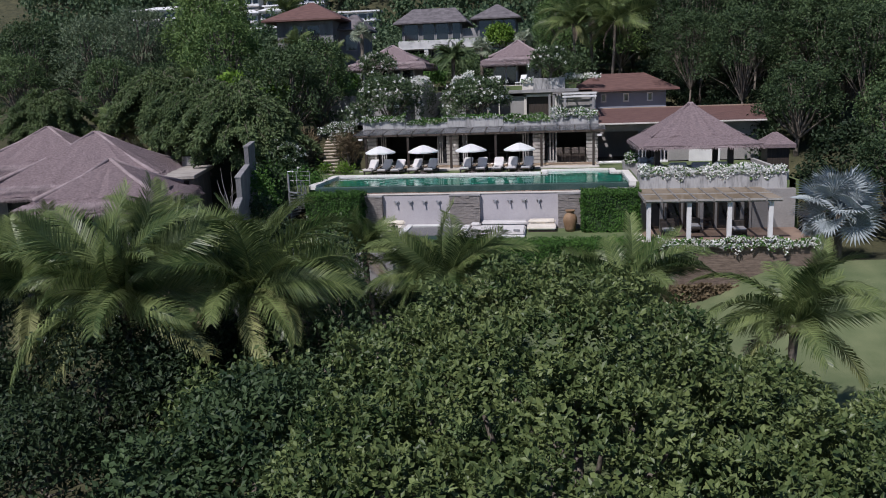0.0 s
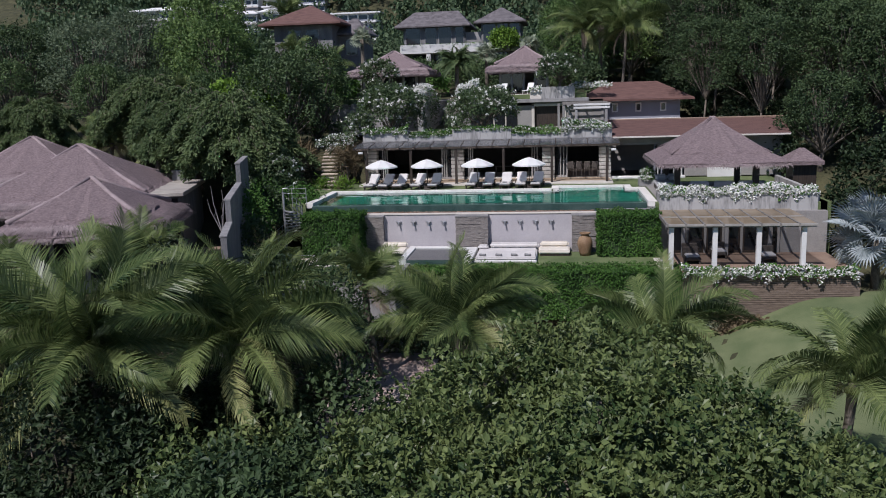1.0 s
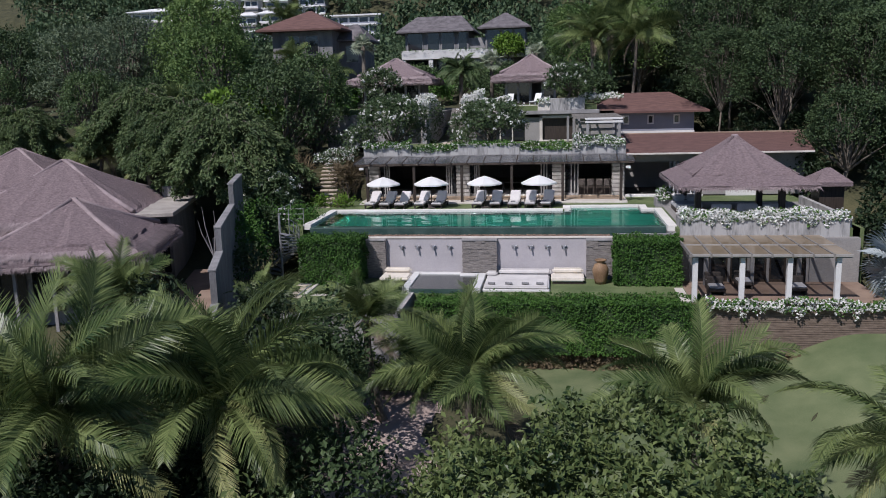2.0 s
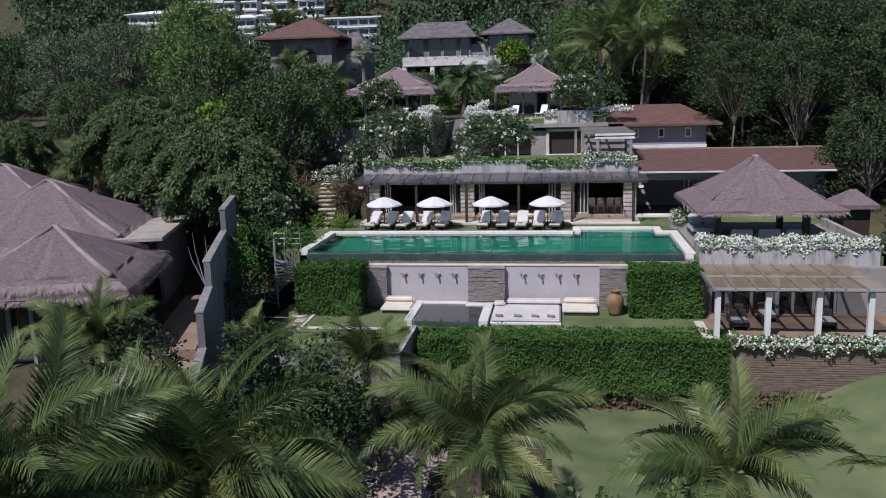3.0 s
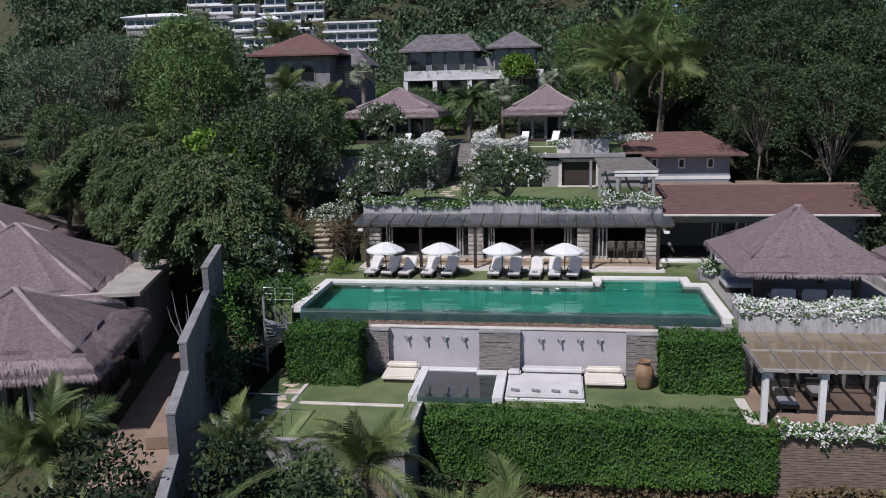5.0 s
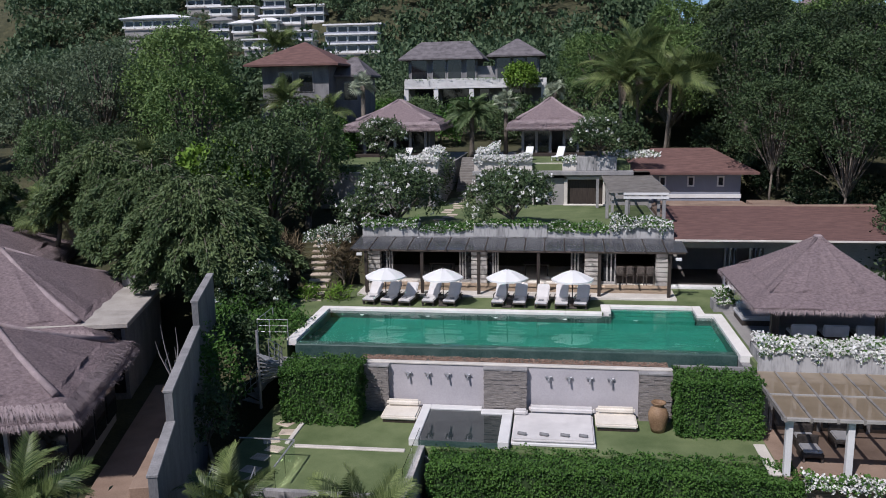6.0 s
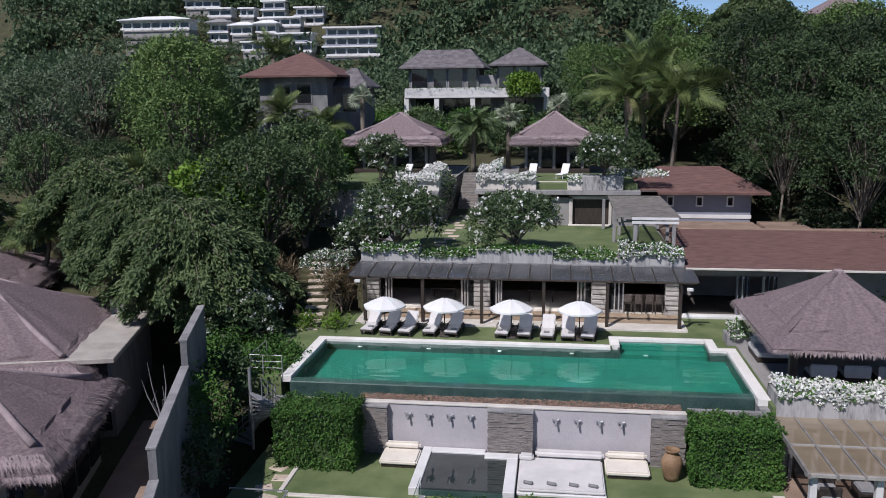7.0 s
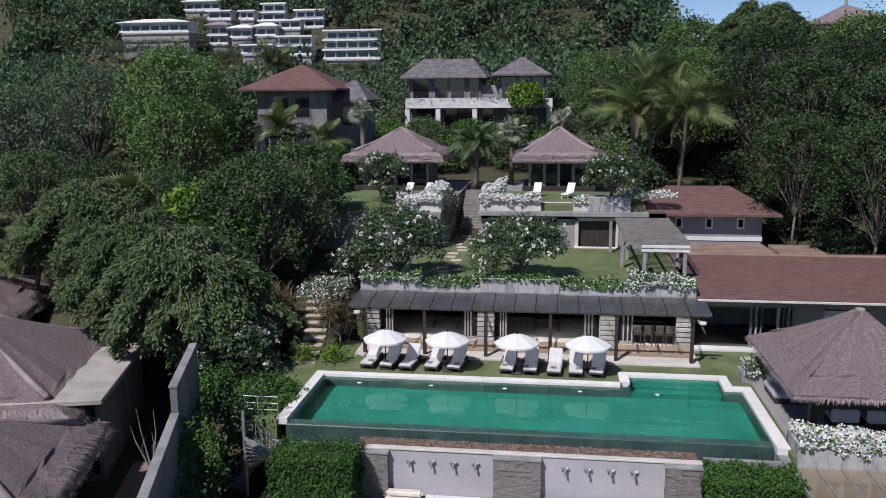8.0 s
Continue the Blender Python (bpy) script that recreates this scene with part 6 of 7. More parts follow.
PF = [frond_mesh("frond", 3.9, 86, 48, 0.95, 1, L_PALM, 84, 0.25, 0.7), frond_mesh("frond", 4.2, 70, 74, 1.1, 2, L_PALM, 88, 0.45), frond_mesh("frond", 4.2, 48, 84, 1.15, 3, L_PALM, 88, 0.75), frond_mesh("frond", 4.0, 22, 76, 1.1, 4, L_PALM, 84, 1.0), frond_mesh("frond", 3.6, -10, 62, 1.0, 5, L_PALMY, 76, 1.3), frond_mesh("frond", 3.2, -40, 45, 0.8, 6, L_DRY, 60, 1.4)]


def palm(x, y, top, s=1.0, seed=0, tall_label="coconut palm with arching green fronds above the shrubs", fronds=PF, counts=(4, 6, 6, 4, 2, 1), trunk_r=0.16, lean=0.8, name="coconut_palm", base=None, nuts=True):
    r = random.Random(seed)
    z0 = land(x, y) if base is None else base
    lx, ly = r.uniform(-lean, lean), r.uniform(-lean, lean)
    t = thing(name, (x + lx, y + ly, z0), tall_label, "palm tree", "garden palms")
    pts = [(x + lx * (1 - q) ** 2, y + ly * (1 - q) ** 2, z0 - 0.2 + (top - z0 + 0.2) * q) for q in (0, 0.15, 0.3, 0.45, 0.6, 0.75, 0.9, 1)]
    part("trunk", MB().tube(pts, [trunk_r * 1.6, trunk_r * 1.15, trunk_r, trunk_r, trunk_r * 0.95, trunk_r * 0.9, trunk_r, trunk_r * 1.2], 9), M_BARK, t, smooth=True)
    a = r.uniform(0, 360)
    for k, c in enumerate(counts):
        for i in range(c):
            f = new("frond", fronds[k])
            f.parent = t
            az = a + (i + 0.37 * k) * 360 / max(c, 1) + r.uniform(-14, 14)
            sc = s * r.uniform(0.82, 1.15)
            f.matrix_local = Matrix.Translation(Vector((x, y, top)) - t.location) @ pose(0, 0, 0, 0, 0, az) @ pose(0, 0, 0, r.uniform(-55, 55), r.uniform(-18, 18), r.uniform(-12, 12)) @ Matrix.Diagonal((sc, sc, sc, 1))
            if k == 5:
                tagged(f, "dry hanging frond")
    if nuts:
        for i in range(5):
            q = a + i * 72
            c = Vector((x + 0.22 * math.cos(q), y + 0.22 * math.sin(q), top - 0.2))
            part("coconut", MB().lathe([(0.0, -0.13), (0.09, -0.08), (0.12, 0.0), (0.08, 0.09), (0.0, 0.13)], 8, c), L_PALMY, t, smooth=True)
    return t


palm(9.3, 25.2, -2.3, 0.84, 1, counts=(4, 6, 7, 5, 2, 1))
palm(3.95, 27.8, -2.0, 0.80, 2, counts=(4, 6, 6, 5, 2, 1))
palm(-3.1, 29.4, -1.8, 0.88, 3, counts=(5, 7, 8, 7, 3, 2))
palm(-9.4, 24.2, -1.0, 1.08, 4, counts=(5, 7, 8, 7, 5, 1))
palm(-13.4, 22.5, -0.8, 1.05, 5, counts=(5, 7, 7, 7, 5, 1))
palm(-8.1, 35.8, -1.8, 0.66, 6, counts=(5, 6, 5, 3, 1, 3))
palm(-12.4, 36.0, -1.6, 0.55, 12, counts=(6, 6, 3, 2, 1, 1))
palm(-16.9, 32.0, 0.0, 0.62, 7, "greyish feather palm beside the compound house", counts=(7, 9, 8, 4, 1, 1))
palm(-18.5, 25.0, -1.2, 0.85, 8)
palm(-24.0, 30.0, -0.8, 0.75, 11)
palm(7.2, 86.0, 12.3, 1.15, 21, "tall coconut palm behind the red roofs", counts=(4, 6, 7, 6, 3, 1))
palm(3.0, 86.0, 12.3, 1.0, 22, "tall coconut palm behind the red roofs", counts=(4, 6, 7, 6, 3, 1))
palm(4.9, 92.0, 14.2, 1.05, 23, "tall coconut palm behind the red roofs")
palm(-30.0, 62.5, 2.6, 0.85, 31, "green feather palm beside the thatched compound")
palm(-37.0, 66.0, 3.2, 0.9, 32, "green feather palm beside the thatched compound")
DATE = [frond_mesh("frond", 2.3, 82, 70, 0.42, 11, L_FEATH, 54, 0.2, 0.8), frond_mesh("frond", 2.5, 62, 95, 0.45, 12, L_FEATH, 54, 0.2, 0.8), frond_mesh("frond", 2.6, 40, 105, 0.45, 13, L_FEATH, 54, 0.25, 0.8), frond_mesh("frond", 2.6, 15, 95, 0.45, 14, L_FEATH, 54, 0.3, 0.7), frond_mesh("frond", 2.4, -15, 65, 0.42, 15, L_FEATH, 50, 0.3, 0.6), PF[5]]
palm(-10.1, 89.0, 9.6, 1.12, 41, "full-crowned date palm at the head of the garden steps", counts=(9, 15, 16, 14, 8, 0), trunk_r=0.22, lean=0.1, name="date_palm", base=5.8, nuts=False, fronds=DATE)
palm(-27.2, 87.5, 10.8, 0.7, 42, "green feather palm beside the grey house", nuts=False)
palm(-23.2, 87.0, 9.8, 0.6, 43, "green feather palm beside the grey house", nuts=False)
palm(-35.0, 108.0, 17.2, 0.8, 44, "tall coconut palm below the white houses")


def fan_mesh(name, stalk, radius, blades, spread, seed, material):
    """A fan leaf on a stalk along +x: pleated blades set in a half disc."""
    r = random.Random(seed)
    mb = MB().tube([(0, 0, 0), (stalk * 0.5, 0, stalk * 0.12), (stalk, 0, 0)], [0.035, 0.03, 0.02], 5, cap=False)
    c = Vector((stalk, 0, 0))
    for k in range(blades):
        a = radians(-spread / 2 + spread * k / (blades - 1))
        d = Vector((math.cos(a), math.sin(a), 0.22 * abs(math.sin(a))))
        w = Vector((-math.sin(a), math.cos(a), 0)) * radius * math.pi / 180 * spread / blades * 0.26
        mid = c + d * radius * 0.62
        tip = c + d * radius * r.uniform(0.92, 1.05) + Vector((0, 0, -0.16 * radius))
        lift = Vector((0, 0, 0.035 * radius))
        mb.add([c, mid - w, mid + lift, mid + w, tip], [(0, 1, 2), (0, 2, 3), (1, 4, 2), (2, 4, 3)])
    return mb.mesh(name, material)


def fan_palm(x, y, top, s, seed, leaf, label, n=30, base=None, name="fan_palm"):
    r = random.Random(seed)
    z0 = land(x, y) if base is None else base
    t = thing(name, (x, y, z0), label, "palm tree", "fan palms")
    part("trunk", MB().tube([(x, y, z0 - 0.2), (x, y, (z0 + top) / 2), (x, y, top)], [0.24, 0.19, 0.2], 9), M_BARK, t, smooth=True)
    for i in range(n):
        f = new("fan_leaf", leaf)
        f.parent = t
        el = 78 - 120 * (i / n) ** 0.9 + r.uniform(-14, 14)
        k = r.uniform(0.72, 1.12)
        f.matrix_local = Matrix.Translation((0, 0, top - z0)) @ pose(0, 0, 0, 0, 0, i * 137.5 + r.uniform(-10, 10)) @ pose(0, 0, 0, 0, -el, 0) @ pose(0, 0, 0, r.uniform(-65, 65), 0, r.uniform(-15, 15)) @ Matrix.Diagonal((s * k, s * k, s * k, 1))
    return t


FAN_S = fan_mesh("fan_leaf", 1.3, 1.25, 22, 250, 1, L_SILVER)
L_FANPALE = leafy("pale_green_fan", (0.15, 0.185, 0.12), (0.35, 0.39, 0.28), 0.5, 0.2)
FAN_P = fan_mesh("fan_leaf", 0.7, 0.85, 18, 220, 3, L_FANPALE)
FAN_G = fan_mesh("fan_leaf", 1.0, 0.9, 16, 230, 2, L_PALM)
fan_palm(16.6, 44.0, -1.3, 1.0, 51, FAN_S, "silver-blue fan palm beside the brick wall", 36)
fan_palm(-7.1, 91.0, 10.5, 1.0, 52, FAN_P, "green fan palm behind the garden hut", 26, 5.8)
fan_palm(-19.8, 87.0, 12.3, 0.95, 53, FAN_P, "pale fan palm beside the garden hut", 22)
fan_palm(-32.0, 69.5, 7.0, 1.1, 54, FAN_G, "green fan palm among the dense trees", 26)
fan_palm(-2.6, 95.0, 11.4, 0.9, 55, FAN_P, "pale spiky palm below the grey villa", 20)


# ---- frangipani and shrubs ----
def frangipani(x, y, z, rad, height, seed, label):
    b = blob_tree(rad, height, 12, seed, 0.38)
    t = thing("frangipani_tree", (0, 0, 0), label, "tree", "frangipani trees")
    part("trunk", limbs(MB(), (0, 0, -0.1), b, 0.13, seed), M_BARK, t, smooth=True)
    part("crown", crown(b, int(150 * rad * rad), 9, 0.22, 0.05, seed, 0.1, 0.26, (0.85, 1.05)), L_FRANG, t)
    r = np.random.default_rng(seed)
    fl = crown(b, int(20 * rad * rad), 9, 0.13, 0.06, seed + 1, 0.0, 0.09, (1.03, 1.14))
    tagged(part("blossom", fl, L_WHITE, t, "clusters of white frangipani flowers"), kind="stuff")
    t.matrix_basis = pose(x, y, z, 0, 0, seed * 40)
    return t


frangipani(-12.2, 63.4, 3.2, 3.1, 3.9, 3, "white-flowering frangipani on the upper lawn")
frangipani(-5.2, 63.4, 3.2, 3.0, 3.6, 4, "white-flowering frangipani on the upper lawn")
frangipani(-15.6, 75.0, 6.1, 2.1, 3.4, 5, "white-flowering frangipani on the second terrace")
frangipani(0.7, 74.6, 6.6, 2.2, 2.9, 6, "white-flowering frangipani in a terrace planter")
frangipani(-19.0, 55.0, -1.6, 2.4, 4.3, 7, "frangipani with bare branches beside the wall")


def hedge(x0, y0, z0, x1, y1, z1, seed, label, material=L_HEDGE, dens=420, leaf=0.11):
    """A clipped block: leaves over its faces, dark leaf-coloured core for the inner shade."""
    r = np.random.default_rng(seed)
    h = thing("clipped_hedge", ((x0 + x1) / 2, (y0 + y1) / 2, z0), label, "hedge", "garden hedges")
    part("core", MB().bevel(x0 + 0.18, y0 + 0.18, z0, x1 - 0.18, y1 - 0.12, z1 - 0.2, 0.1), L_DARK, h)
    acc = []
    for axis, side in ((1, -1), (2, 1), (0, -1), (0, 1)):
        lo, hi = np.array([x0, y0, z0]), np.array([x1, y1, z1])
        o = [i for i in range(3) if i != axis]
        n = int(dens * (hi - lo)[o[0]] * (hi - lo)[o[1]])
        p = r.uniform(lo, hi, (n, 3))
        wob = 0.08 * np.sin(p[:, o[0]] * 2.3 + seed) * np.cos(p[:, o[1]] * 3.1) + 0.06 * np.sin(p[:, o[0]] * 5.7 + p[:, o[1]] * 4.3) + 0.04 * np.sin(p[:, o[0]] * 13.1) * np.sin(p[:, o[1]] * 11.3)
        p[:, axis] = (hi if side > 0 else lo)[axis] + side * (wob - 0.1 + r.uniform(-0.12, 0.06, n))
        nv = np.zeros((n, 3))
        nv[:, axis] = side
        d = unit(nv * 0.5 + unit(r.normal(size=(n, 3))) + np.array([0, 0, -0.25]))
        sc = r.uniform(0.7, 1.3, n)
        acc.append(leaf_quads(p, d, unit(nv + r.normal(0, 0.4, (n, 3)) + np.array([0, 0, 0.5])), leaf * sc, leaf * 0.32 * sc))
    part("foliage", MB().leaves(np.concatenate(acc), 4), material, h)
    return h


hedge(-14.2, 45.7, -2.72, -10.75, 48.0, -0.15, 1, "dense clipped green hedge block on the lawn")
hedge(2.75, 45.9, -2.72, 6.15, 48.0, -0.25, 2, "dense clipped green hedge block on the lawn")
hedge(-7.2, 42.2, -5.3, 6.75, 44.3, -2.62, 3, "long clipped green hedge above the lower lawn")
hedge(-7.0, 42.6, -6.6, 6.7, 43.6, -5.2, 4, "dry brown undergrowth at the foot of the hedge", L_GRASSY, 240, 0.24)
hedge(7.4, 42.0, -6.6, 15.0, 42.45, -5.1, 5, "dry brown grass along the brick wall foot", L_GRASSY, 240, 0.26)


def shrub(name, x, y, z, rx, ry, rz_, material, leaf, width, clumps, seed, label, droop=0.1, category="shrub", group="garden shrubs", flowers=0):
    b = [(0, 0, rz_ * 0.55, rx * 0.8, ry * 0.8, rz_ * 0.5)]
    r = random.Random(seed)
    for i in range(6):
        a = i * math.tau / 6 + r.uniform(-0.4, 0.4)
        b.append((rx * 0.5 * math.cos(a), ry * 0.5 * math.sin(a), rz_ * r.uniform(0.35, 0.7), rx * r.uniform(0.38, 0.52), ry * r.uniform(0.38, 0.52), rz_ * r.uniform(0.25, 0.36)))
    t = thing(name, (0, 0, 0), label, category, group)
    part("stem", limbs(MB(), (0, 0, -0.3), b, 0.05 + 0.03 * rx, seed), M_BARK, t, smooth=True)
    part("foliage", crown(b, clumps, 8, leaf, width, seed, droop, 0.45), material, t)
    if flowers:
        tagged(part("blossom", crown(b, flowers, 5, 0.12, 0.06, seed + 9, 0, 0.1, (1.0, 1.08)), L_WHITE, t, "small white blossom"), kind="stuff")
    t.matrix_basis = pose(x, y, z)
    return t


# great leafy trees under the start of the flight
big = [(1.6, 19.6, -0.9, 2.6, 2.3, 1.9), (-0.4, 17.6, -0.7, 2.4, 2.2, 1.7), (3.6, 18.0, -1.4, 2.2, 2.2, 1.6), (1.8, 15.6, -0.6, 2.2, 2.2, 1.7), (-2.2, 15.2, -1.1, 2.0, 2.1, 1.6), (-0.2, 13.4, -0.9, 2.0, 2.0, 1.6), (4.2, 14.6, -1.5, 2.2, 2.0, 1.6), (2.2, 12.2, -1.2, 2.2, 2.0, 1.6), (-2.2, 11.6, -1.8, 2.0, 2.0, 1.6), (6.2, 16.6, -2.4, 2.0, 2.2, 1.5), (6.4, 12.8, -2.3, 2.2, 2.2, 1.6), (4.4, 10.6, -2.0, 2.2, 2.0, 1.6), (0.2, 9.8, -2.0, 2.2, 2.0, 1.7), (-2.4, 8.4, -2.8, 2.0, 2.0, 1.6), (2.6, 8.0, -2.6, 2.2, 2.0, 1.7), (7.0, 9.0, -3.2, 2.0, 2.2, 1.7), (5.0, 6.8, -3.4, 2.0, 2.0, 1.7), (0.4, 6.4, -3.4, 2.2, 1.8, 1.7)]
bt = thing("sea_almond_tree", (2, 12.5, -8), "broad glossy-leaved tree seen from above", "tree")
part("trunk", limbs(MB(), (2, 12.5, -8.2), big, 0.3, 8), M_BARK, bt, smooth=True)
part("crown", crown(big, 14500, 10, 0.165, 0.048, 61, -0.15, 0.12, (0.80, 1.08), 0.2, -0.9, 0.55), L_GLOSS, bt)
dk = [(-5.6, 15.4, -3.0, 2.2, 2.2, 1.7), (-7.6, 14.2, -3.4, 1.9, 2.0, 1.6), (-4.2, 13.2, -3.9, 2.0, 2.0, 1.6), (-6.6, 11.8, -4.3, 2.2, 2.0, 1.6), (-7.0, 17.6, -3.2, 1.8, 1.8, 1.5), (-4.0, 17.4, -4.0, 1.7, 1.8, 1.5), (-4.6, 9.6, -4.8, 2.2, 2.0, 1.7), (-2.8, 10.8, -4.8, 1.8, 1.8, 1.5), (-6.0, 8.4, -5.4, 2.0, 2.0, 1.5)]
dt = thing("dark_shrub_tree", (-6.5, 13, -8), "dark fine-leaved tree below the palms", "tree")
part("trunk", limbs(MB(), (-6.5, 13, -8.2), dk, 0.25, 9), M_BARK, dt, smooth=True)
part("crown", crown(dk, 3000, 10, 0.22, 0.06, 62, 0.15, 0.25, (0.82, 1.08)), L_DARK, dt)
for i, (x, y, top, rx) in enumerate([(-13.8, 18.0, -2.6, 2.4), (-16.5, 15.0, -3.4, 2.6), (-13.5, 29.5, 0.0, 1.7), (-12.0, 33.5, 0.0, 1.6), (-11.0, 31.0, -1.6, 1.8), (-10.8, 36.0, -2.6, 1.7), (-14.5, 26.0, -1.6, 2.0), (-18.5, 20.5, -1.8, 2.6), (-3.8, 24.5, -3.8, 1.6), (4.3, 22.5, -2.6, 2.4), (7.0, 18.5, -2.8, 2.2), (10.5, 16.5, -4.0, 2.2), (-11.2, 26.5, -2.6, 2.2), (-6.3, 39.5, -4.4, 1.8), (-9.5, 38.3, -4.0, 1.6), (-1.0, 20.5, -4.0, 1.8), (-20.0, 25.5, -1.4, 2.4), (-24.0, 24.0, -1.0, 2.8), (1.2, 24.8, -3.9, 1.9), (-6.0, 20.5, -2.6, 2.0), (-9.2, 20.2, -2.7, 2.0), (-14.0, 21.8, -1.4, 2.2), (-6.0, 24.0, -1.6, 1.8), (-2.9, 25.0, -2.2, 1.5), (3.8, 24.2, -2.6, 1.8), (-11.4, 20.8, -1.8, 1.8), (-10.6, 23.8, -2.4, 1.7), (-4.8, 22.8, -3.6, 1.5), (-8.8, 24.6, -2.2, 1.7), (5.6, 20.6, -2.4, 1.8), (9.6, 19.6, -4.2, 2.0), (8.6, 16.8, -2.9, 2.0), (-7.6, 20.6, -2.3, 1.5), (-11.8, 21.0, -2.4, 1.4), (8.0, 22.4, -3.0, 1.3), (11.4, 21.5, -4.0, 2.2), (13.4, 24.0, -4.6, 2.2), (9.4, 10.5, -3.8, 2.2), (12.5, 18.0, -4.2, 2.2), (-14.8, 31.5, 0.8, 1.7), (-8.4, 31.5, 0.3, 1.6), (-16.2, 29.2, 0.0, 1.7), (-9.6, 34.0, -0.8, 1.5)]):
    z = land(x, y)
    # West of x = -10 the shrubs take the leaf colour darkened for shade.
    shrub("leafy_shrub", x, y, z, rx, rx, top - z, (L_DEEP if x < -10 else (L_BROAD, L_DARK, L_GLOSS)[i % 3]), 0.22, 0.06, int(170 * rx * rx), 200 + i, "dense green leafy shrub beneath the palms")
for i, (x, y, z, rx, ry, h) in enumerate([(-16.3, 51.5, -1.6, 1.7, 2.6, 2.2), (-17.2, 48.6, -2.9, 1.0, 1.6, 4.2), (-16.7, 45.2, -2.9, 0.95, 1.5, 4.2), (-16.0, 42.6, -2.9, 0.9, 1.3, 2.8), (-18.6, 52.5, -1.8, 1.6, 2.0, 2.6), (-14.2, 74.0, 6.2, 1.0, 0.9, 1.0)]):
    shrub("leafy_shrub", x, y, z, rx, ry, h, (L_HEDGE, L_DARK)[i % 2], 0.2, 0.06, int(190 * rx * ry), 300 + i, "green shrub beside the boundary wall")
for i, (x, y, top, rx) in enumerate([(-22.0, 98.0, 9.6, 2.4), (-18.5, 100.5, 9.4, 2.2), (-14.5, 99.0, 9.2, 2.4), (-11.5, 103.0, 9.6, 2.6), (-7.5, 101.0, 9.4, 2.4), (-4.0, 103.0, 9.6, 2.4), (-0.5, 99.0, 9.4, 2.4), (-16.5, 106.5, 10.2, 2.6), (-21.5, 107.0, 10.4, 2.8), (-9.0, 108.5, 10.4, 2.6), (-3.0, 110.0, 10.6, 2.6), (-13.0, 111.5, 10.6, 2.4), (-18.5, 114.0, 10.8, 2.4), (-7.5, 114.5, 11.0, 2.2), (-24.0, 92.0, 9.0, 2.6), (2.0, 95.0, 9.6, 2.6), (3.5, 80.5, 9.0, 1.8), (-21.5, 81.0, 8.2, 2.2), (-23.0, 113.0, 11.2, 2.6)]):
    z = land(x, y) - 0.3
    shrub("leafy_shrub", x, y, z, rx, rx, top - z, (L_BROAD, L_DARK, L_HEDGE)[i % 3], 0.32, 0.09, int(95 * rx * rx), 400 + i, "green shrub on the bank behind the huts")
for i, (x, y, top, rx) in enumerate([(13.2, 79.0, 4.9, 1.0), (14.8, 73.6, 4.2, 1.1), (17.0, 73.0, 4.4, 1.3), (19.5, 74.0, 5.0, 1.5), (16.2, 76.8, 5.2, 1.4), (18.8, 69.5, 3.6, 1.2), (22.0, 72.5, 5.2, 1.6), (13.9, 82.0, 6.0, 1.5), (20.5, 71.5, 4.2, 1.6), (14.5, 86.0, 6.6, 2.0), (19.5, 83.0, 6.6, 2.2), (24.5, 75.5, 6.5, 2.4), (11.5, 87.5, 8.4, 2.2), (17.5, 67.5, 3.6, 1.3), (16.5, 61.5, 3.0, 1.4), (17.5, 51.0, 0.4, 1.8), (20.0, 55.5, 2.6, 2.2), (27.0, 82.5, 9.5, 3.0), (21.5, 66.0, 4.6, 1.9)]):
    z = land(x, y) - 0.3
    shrub("leafy_shrub", x, y, z, rx, rx, top - z, L_DEEP, 0.32, 0.09, int(85 * rx * rx), 500 + i, "shrub with deep tree shade put into its leaf colour")
shrub("round_shrub", -6.9, 118.5, 11.2, 2.2, 2.0, 3.6, L_LIME, 0.35, 0.12, 700, 320, "rounded bright green shrub before the villa")
for i, (x, y) in enumerate([(-15.2, 59.8), (-15.0, 61.3), (-18.6, 60.5)]):
    shrub("reed_clump", x, y, 0.1, 0.9, 1.0, 2.6, L_GRASSY, 0.7, 0.02, 220, 330 + i, "tall dry reed clump beside the steps", -0.3)
for i, (x, y) in enumerate([(-16.2, 57.0), (-14.6, 57.2)]):
    shrub("low_fern", x, y, 0.0, 0.6, 0.5, 0.5, L_LIME, 0.4, 0.04, 60, 340 + i, "low bright fern at the foot of the steps", -0.1)


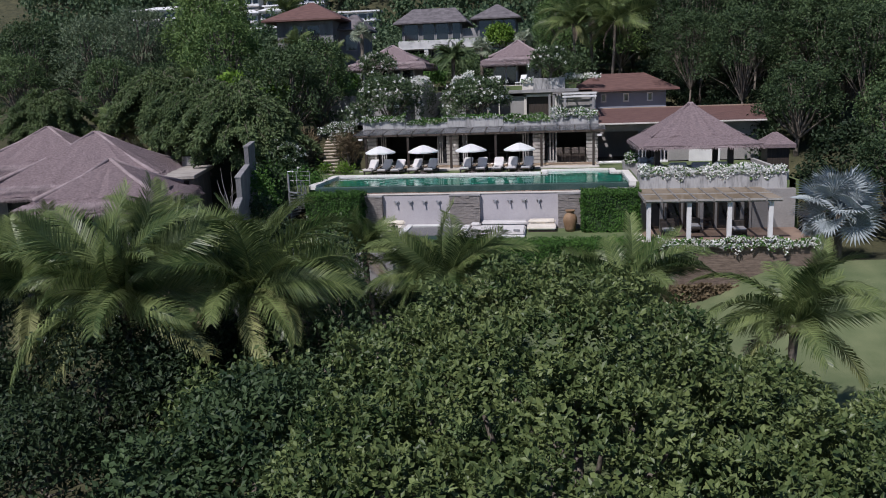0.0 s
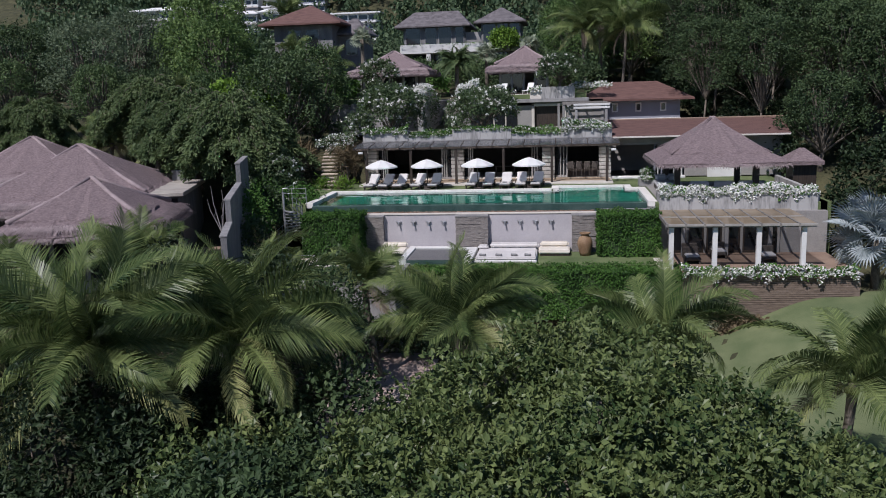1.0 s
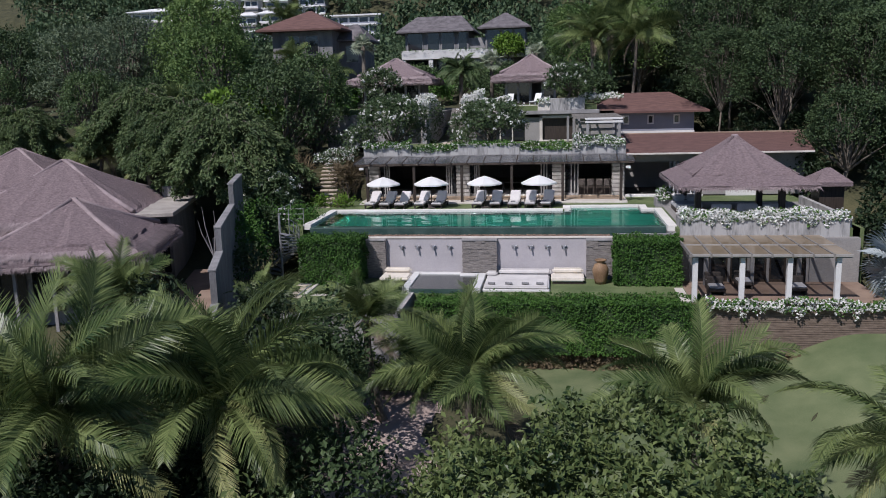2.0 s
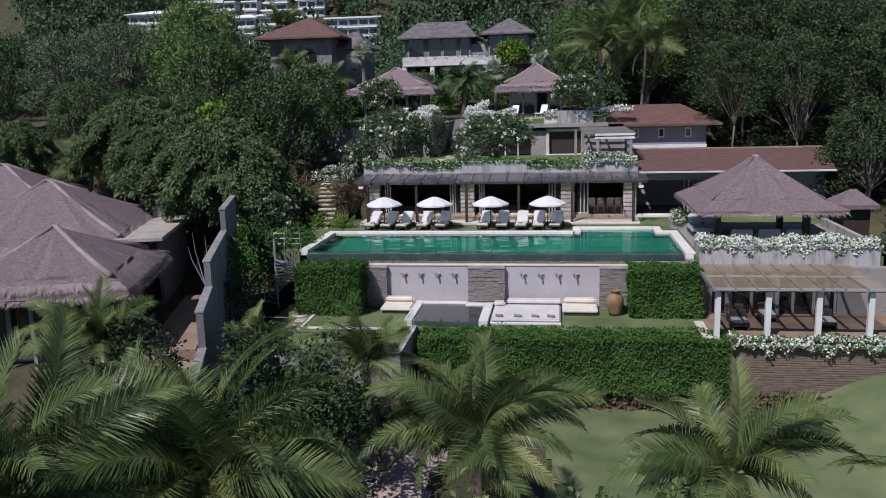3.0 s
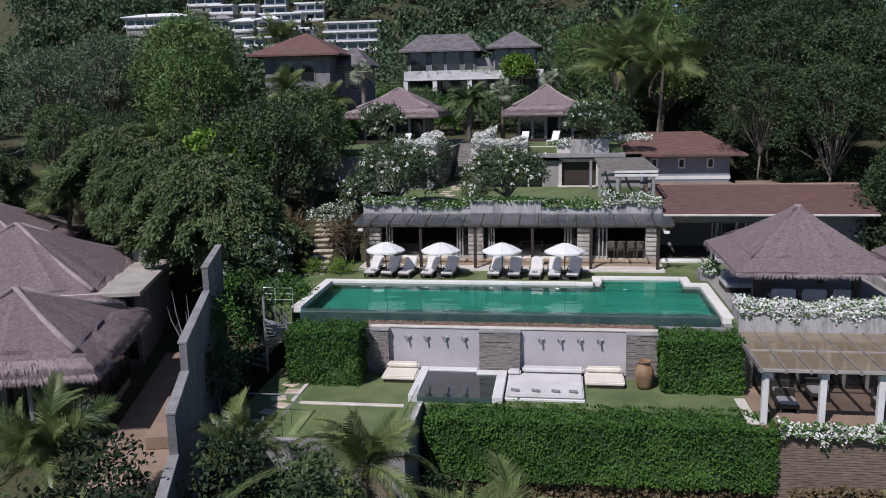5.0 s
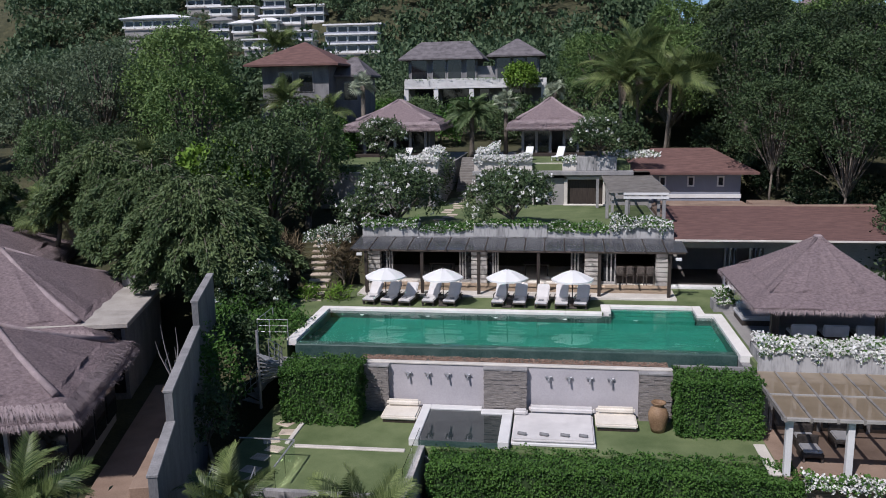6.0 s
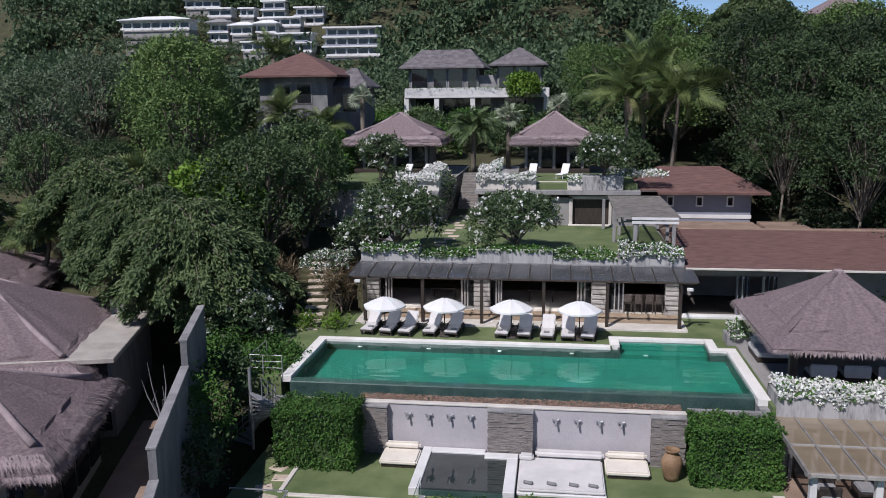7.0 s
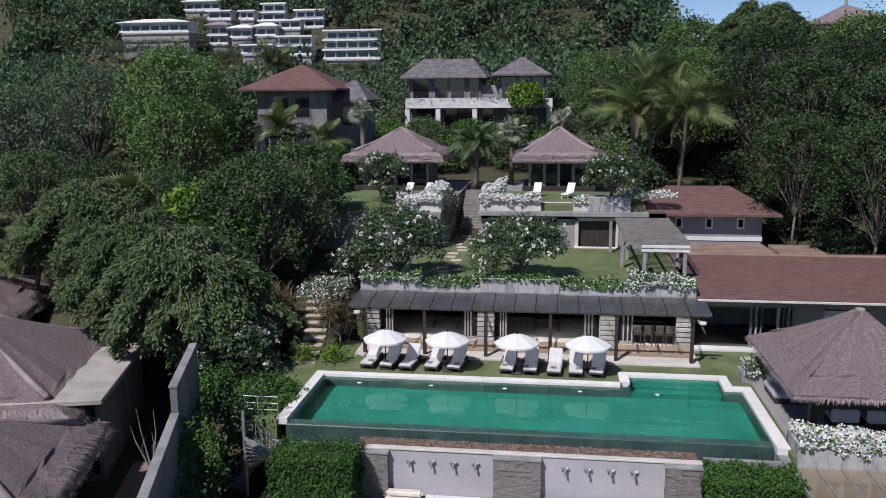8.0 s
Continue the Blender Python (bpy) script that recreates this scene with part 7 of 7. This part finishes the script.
def flowering(x0, x1, y0, y1, z0, z1, seed, label, dens, white, drape, material=L_HEDGE):
    """A band of trailing plants in a planter: leaves, white bloom and strands over the front."""
    r = np.random.default_rng(seed)
    t = thing("trailing_flowers", ((x0 + x1) / 2, (y0 + y1) / 2, z0), label, "plant", "planter flowers")

    def scatter(n, leaf, front):
        u = r.uniform(0, 1, (n, 3))
        lump = 0.75 + 0.35 * np.sin(u[:, 0] * (x1 - x0) * 2.1 + seed) * np.cos(u[:, 0] * (x1 - x0) * 0.9)
        p = np.stack([x0 + u[:, 0] * (x1 - x0), y0 + u[:, 1] * (y1 - y0), z0 + (z1 - z0) * np.sqrt(u[:, 2]) * lump], 1)
        k = r.random(n) < front
        p[k, 1] = y0 - 0.06 - 0.1 * r.random(k.sum())
        strand = np.abs(np.sin(p[:, 0] * 3.7 + seed) * np.sin(p[:, 0] * 1.3)) * drape
        p[k, 2] = z0 + 0.12 - r.random(k.sum()) ** 1.4 * strand[k]
        d = unit(r.normal(size=(n, 3)) + np.array([0, -0.5, 0.1]))
        sc = r.uniform(0.7, 1.3, n)
        return MB().leaves(leaf_quads(p, d, unit(r.normal(0, 0.5, (n, 3)) + np.array([0, -0.4, 1.0])), leaf * sc, leaf * 0.38 * sc), 4)

    area = (x1 - x0) * (y1 - y0 + z1 - z0 + drape)
    part("foliage", scatter(int(dens * area), 0.16, 0.25), material, t)
    if white:
        tagged(part("blossom", scatter(int(dens * white * area), 0.18 if y0 > 70 else 0.12, 0.3), L_WHITE, t, "dense white blossom"), kind="stuff")
    return t


flowering(6.3, 14.8, 48.0, 49.3, 0.45, 0.95, 1, "white bougainvillea spilling over the planter wall", 70, 6.0, 0.6)
flowering(6.8, 15.2, 42.35, 42.95, -2.9, -2.45, 2, "pale flowering creeper along the brick wall top", 90, 2.0, 0.6)
flowering(-13.9, -10.5, 60.6, 61.4, 3.75, 4.25, 3, "white flowering planter plants on the terrace edge", 120, 0.5, 0.4)
flowering(-10.4, -7.2, 60.75, 61.5, 3.4, 3.95, 4, "white flowering planter plants on the terrace edge", 150, 0.25, 0.2)
flowering(-7.1, -2.9, 60.7, 61.4, 3.75, 4.05, 5, "low green planter plants on the terrace edge", 140, 0.1, 0.15)
flowering(-2.8, 0.7, 60.75, 61.5, 3.4, 4.0, 6, "white flowering planter plants on the terrace edge", 150, 0.35, 0.2)
flowering(0.8, 4.3, 60.6, 61.4, 3.75, 4.4, 7, "white blossoming planter plants on the terrace edge", 100, 1.8, 0.55)
flowering(-14.1, -11.1, 73.0, 74.4, 6.5, 7.0, 8, "white bougainvillea mound on the second terrace", 70, 5.0, 0.4)
flowering(-12.7, -11.1, 74.6, 78.5, 6.4, 7.4, 18, "tall white bougainvillea beside the steps", 60, 3.5, 0.2)
flowering(-8.4, -4.2, 73.9, 74.8, 6.5, 6.95, 9, "white bougainvillea mound on the second terrace", 70, 5.0, 0.5)
flowering(-8.4, -6.8, 75.2, 79.0, 6.4, 8.0, 10, "tall white bougainvillea beside the steps", 60, 3.5, 0.2)
flowering(-1.9, -0.9, 73.9, 74.6, 6.5, 6.9, 11, "white bougainvillea on a terrace planter", 120, 1.2, 0.3)
flowering(1.6, 5.2, 75.2, 76.0, 6.6, 7.1, 12, "white bougainvillea behind the red roof", 70, 1.4, 0.1)
flowering(6.0, 7.0, 56.1, 57.2, 0.5, 1.1, 13, "white flowers in the square planter", 110, 1.2, 0.2)
flowering(-11.2, -10.5, 73.5, 80, 3.3, 6.6, 14, "climbing shrub on the stair side wall", 150, 0.05, 0.2, L_DARK)
flowering(-22.5, -4.5, 119.4, 119.7, 13.2, 13.5, 15, "trailing plants along the villa balcony", 14, 0, 0.4)
flowering(-22.0, -8.0, 108.0, 112.0, 7.6, 8.8, 16, "green shrubs below the hillside villa", 14, 0.02, 0.2, L_HEDGE)
flowering(-17.2, -14.3, 59.6, 61.2, 3.0, 3.9, 17, "pale flowering shrub at the terrace corner", 90, 0.8, 1.2, L_FRANG)


bare_t = thing("bare_tree", (-19.3, 46.2, -2.85), "small leafless grey tree beside the path", "tree")
part("trunk", limbs(MB(), (-19.3, 46.2, -2.9), bare, 0.07, 77), M_CONC, bare_t, smooth=True)


def pandanus(x, y, z, seed):
    r = random.Random(seed)
    t = thing("pandanus", (x, y, land(x, y)), "spiky pandanus with long strap leaves", "plant", "pandanus plants")
    part("trunk", MB().tube([(x, y, land(x, y) - 0.2), (x, y, z)], [0.14, 0.1], 7), M_BARK, t, smooth=True)
    mb = MB()
    for h in range(7):
        c = Vector((x + r.uniform(-1.1, 1.1), y + r.uniform(-1.1, 1.1), z + r.uniform(-0.9, 0.5)))
        mb.tube([(x, y, z - 1.0), c], [0.08, 0.06], 5, cap=False)
        for i in range(46):
            a, el = r.uniform(0, math.tau), radians(r.uniform(-5, 80))
            d = Vector((math.cos(a) * math.cos(el), math.sin(a) * math.cos(el), math.sin(el)))
            w = d.cross(Vector((0, 0, 1))).normalized() * 0.03
            L = r.uniform(0.8, 1.2)
            m1, m2 = c + d * L * 0.5, c + d * L * 0.85 + Vector((0, 0, -0.12))
            mb.add([c - w, c + w, m1 + w, m1 - w, m2 + w * 0.7, m2 - w * 0.7, c + d * L * 1.1 + Vector((0, 0, -0.4))], [(0, 1, 2, 3), (3, 2, 4, 5), (5, 4, 6)])
    part("strap_leaves", mb, L_PALMY if seed % 2 else L_PALM, t)


pandanus(9.6, 14.0, -2.6, 2)
pandanus(10.6, 12.0, -3.6, 3)
pandanus(11.5, 15.5, -3.2, 4)
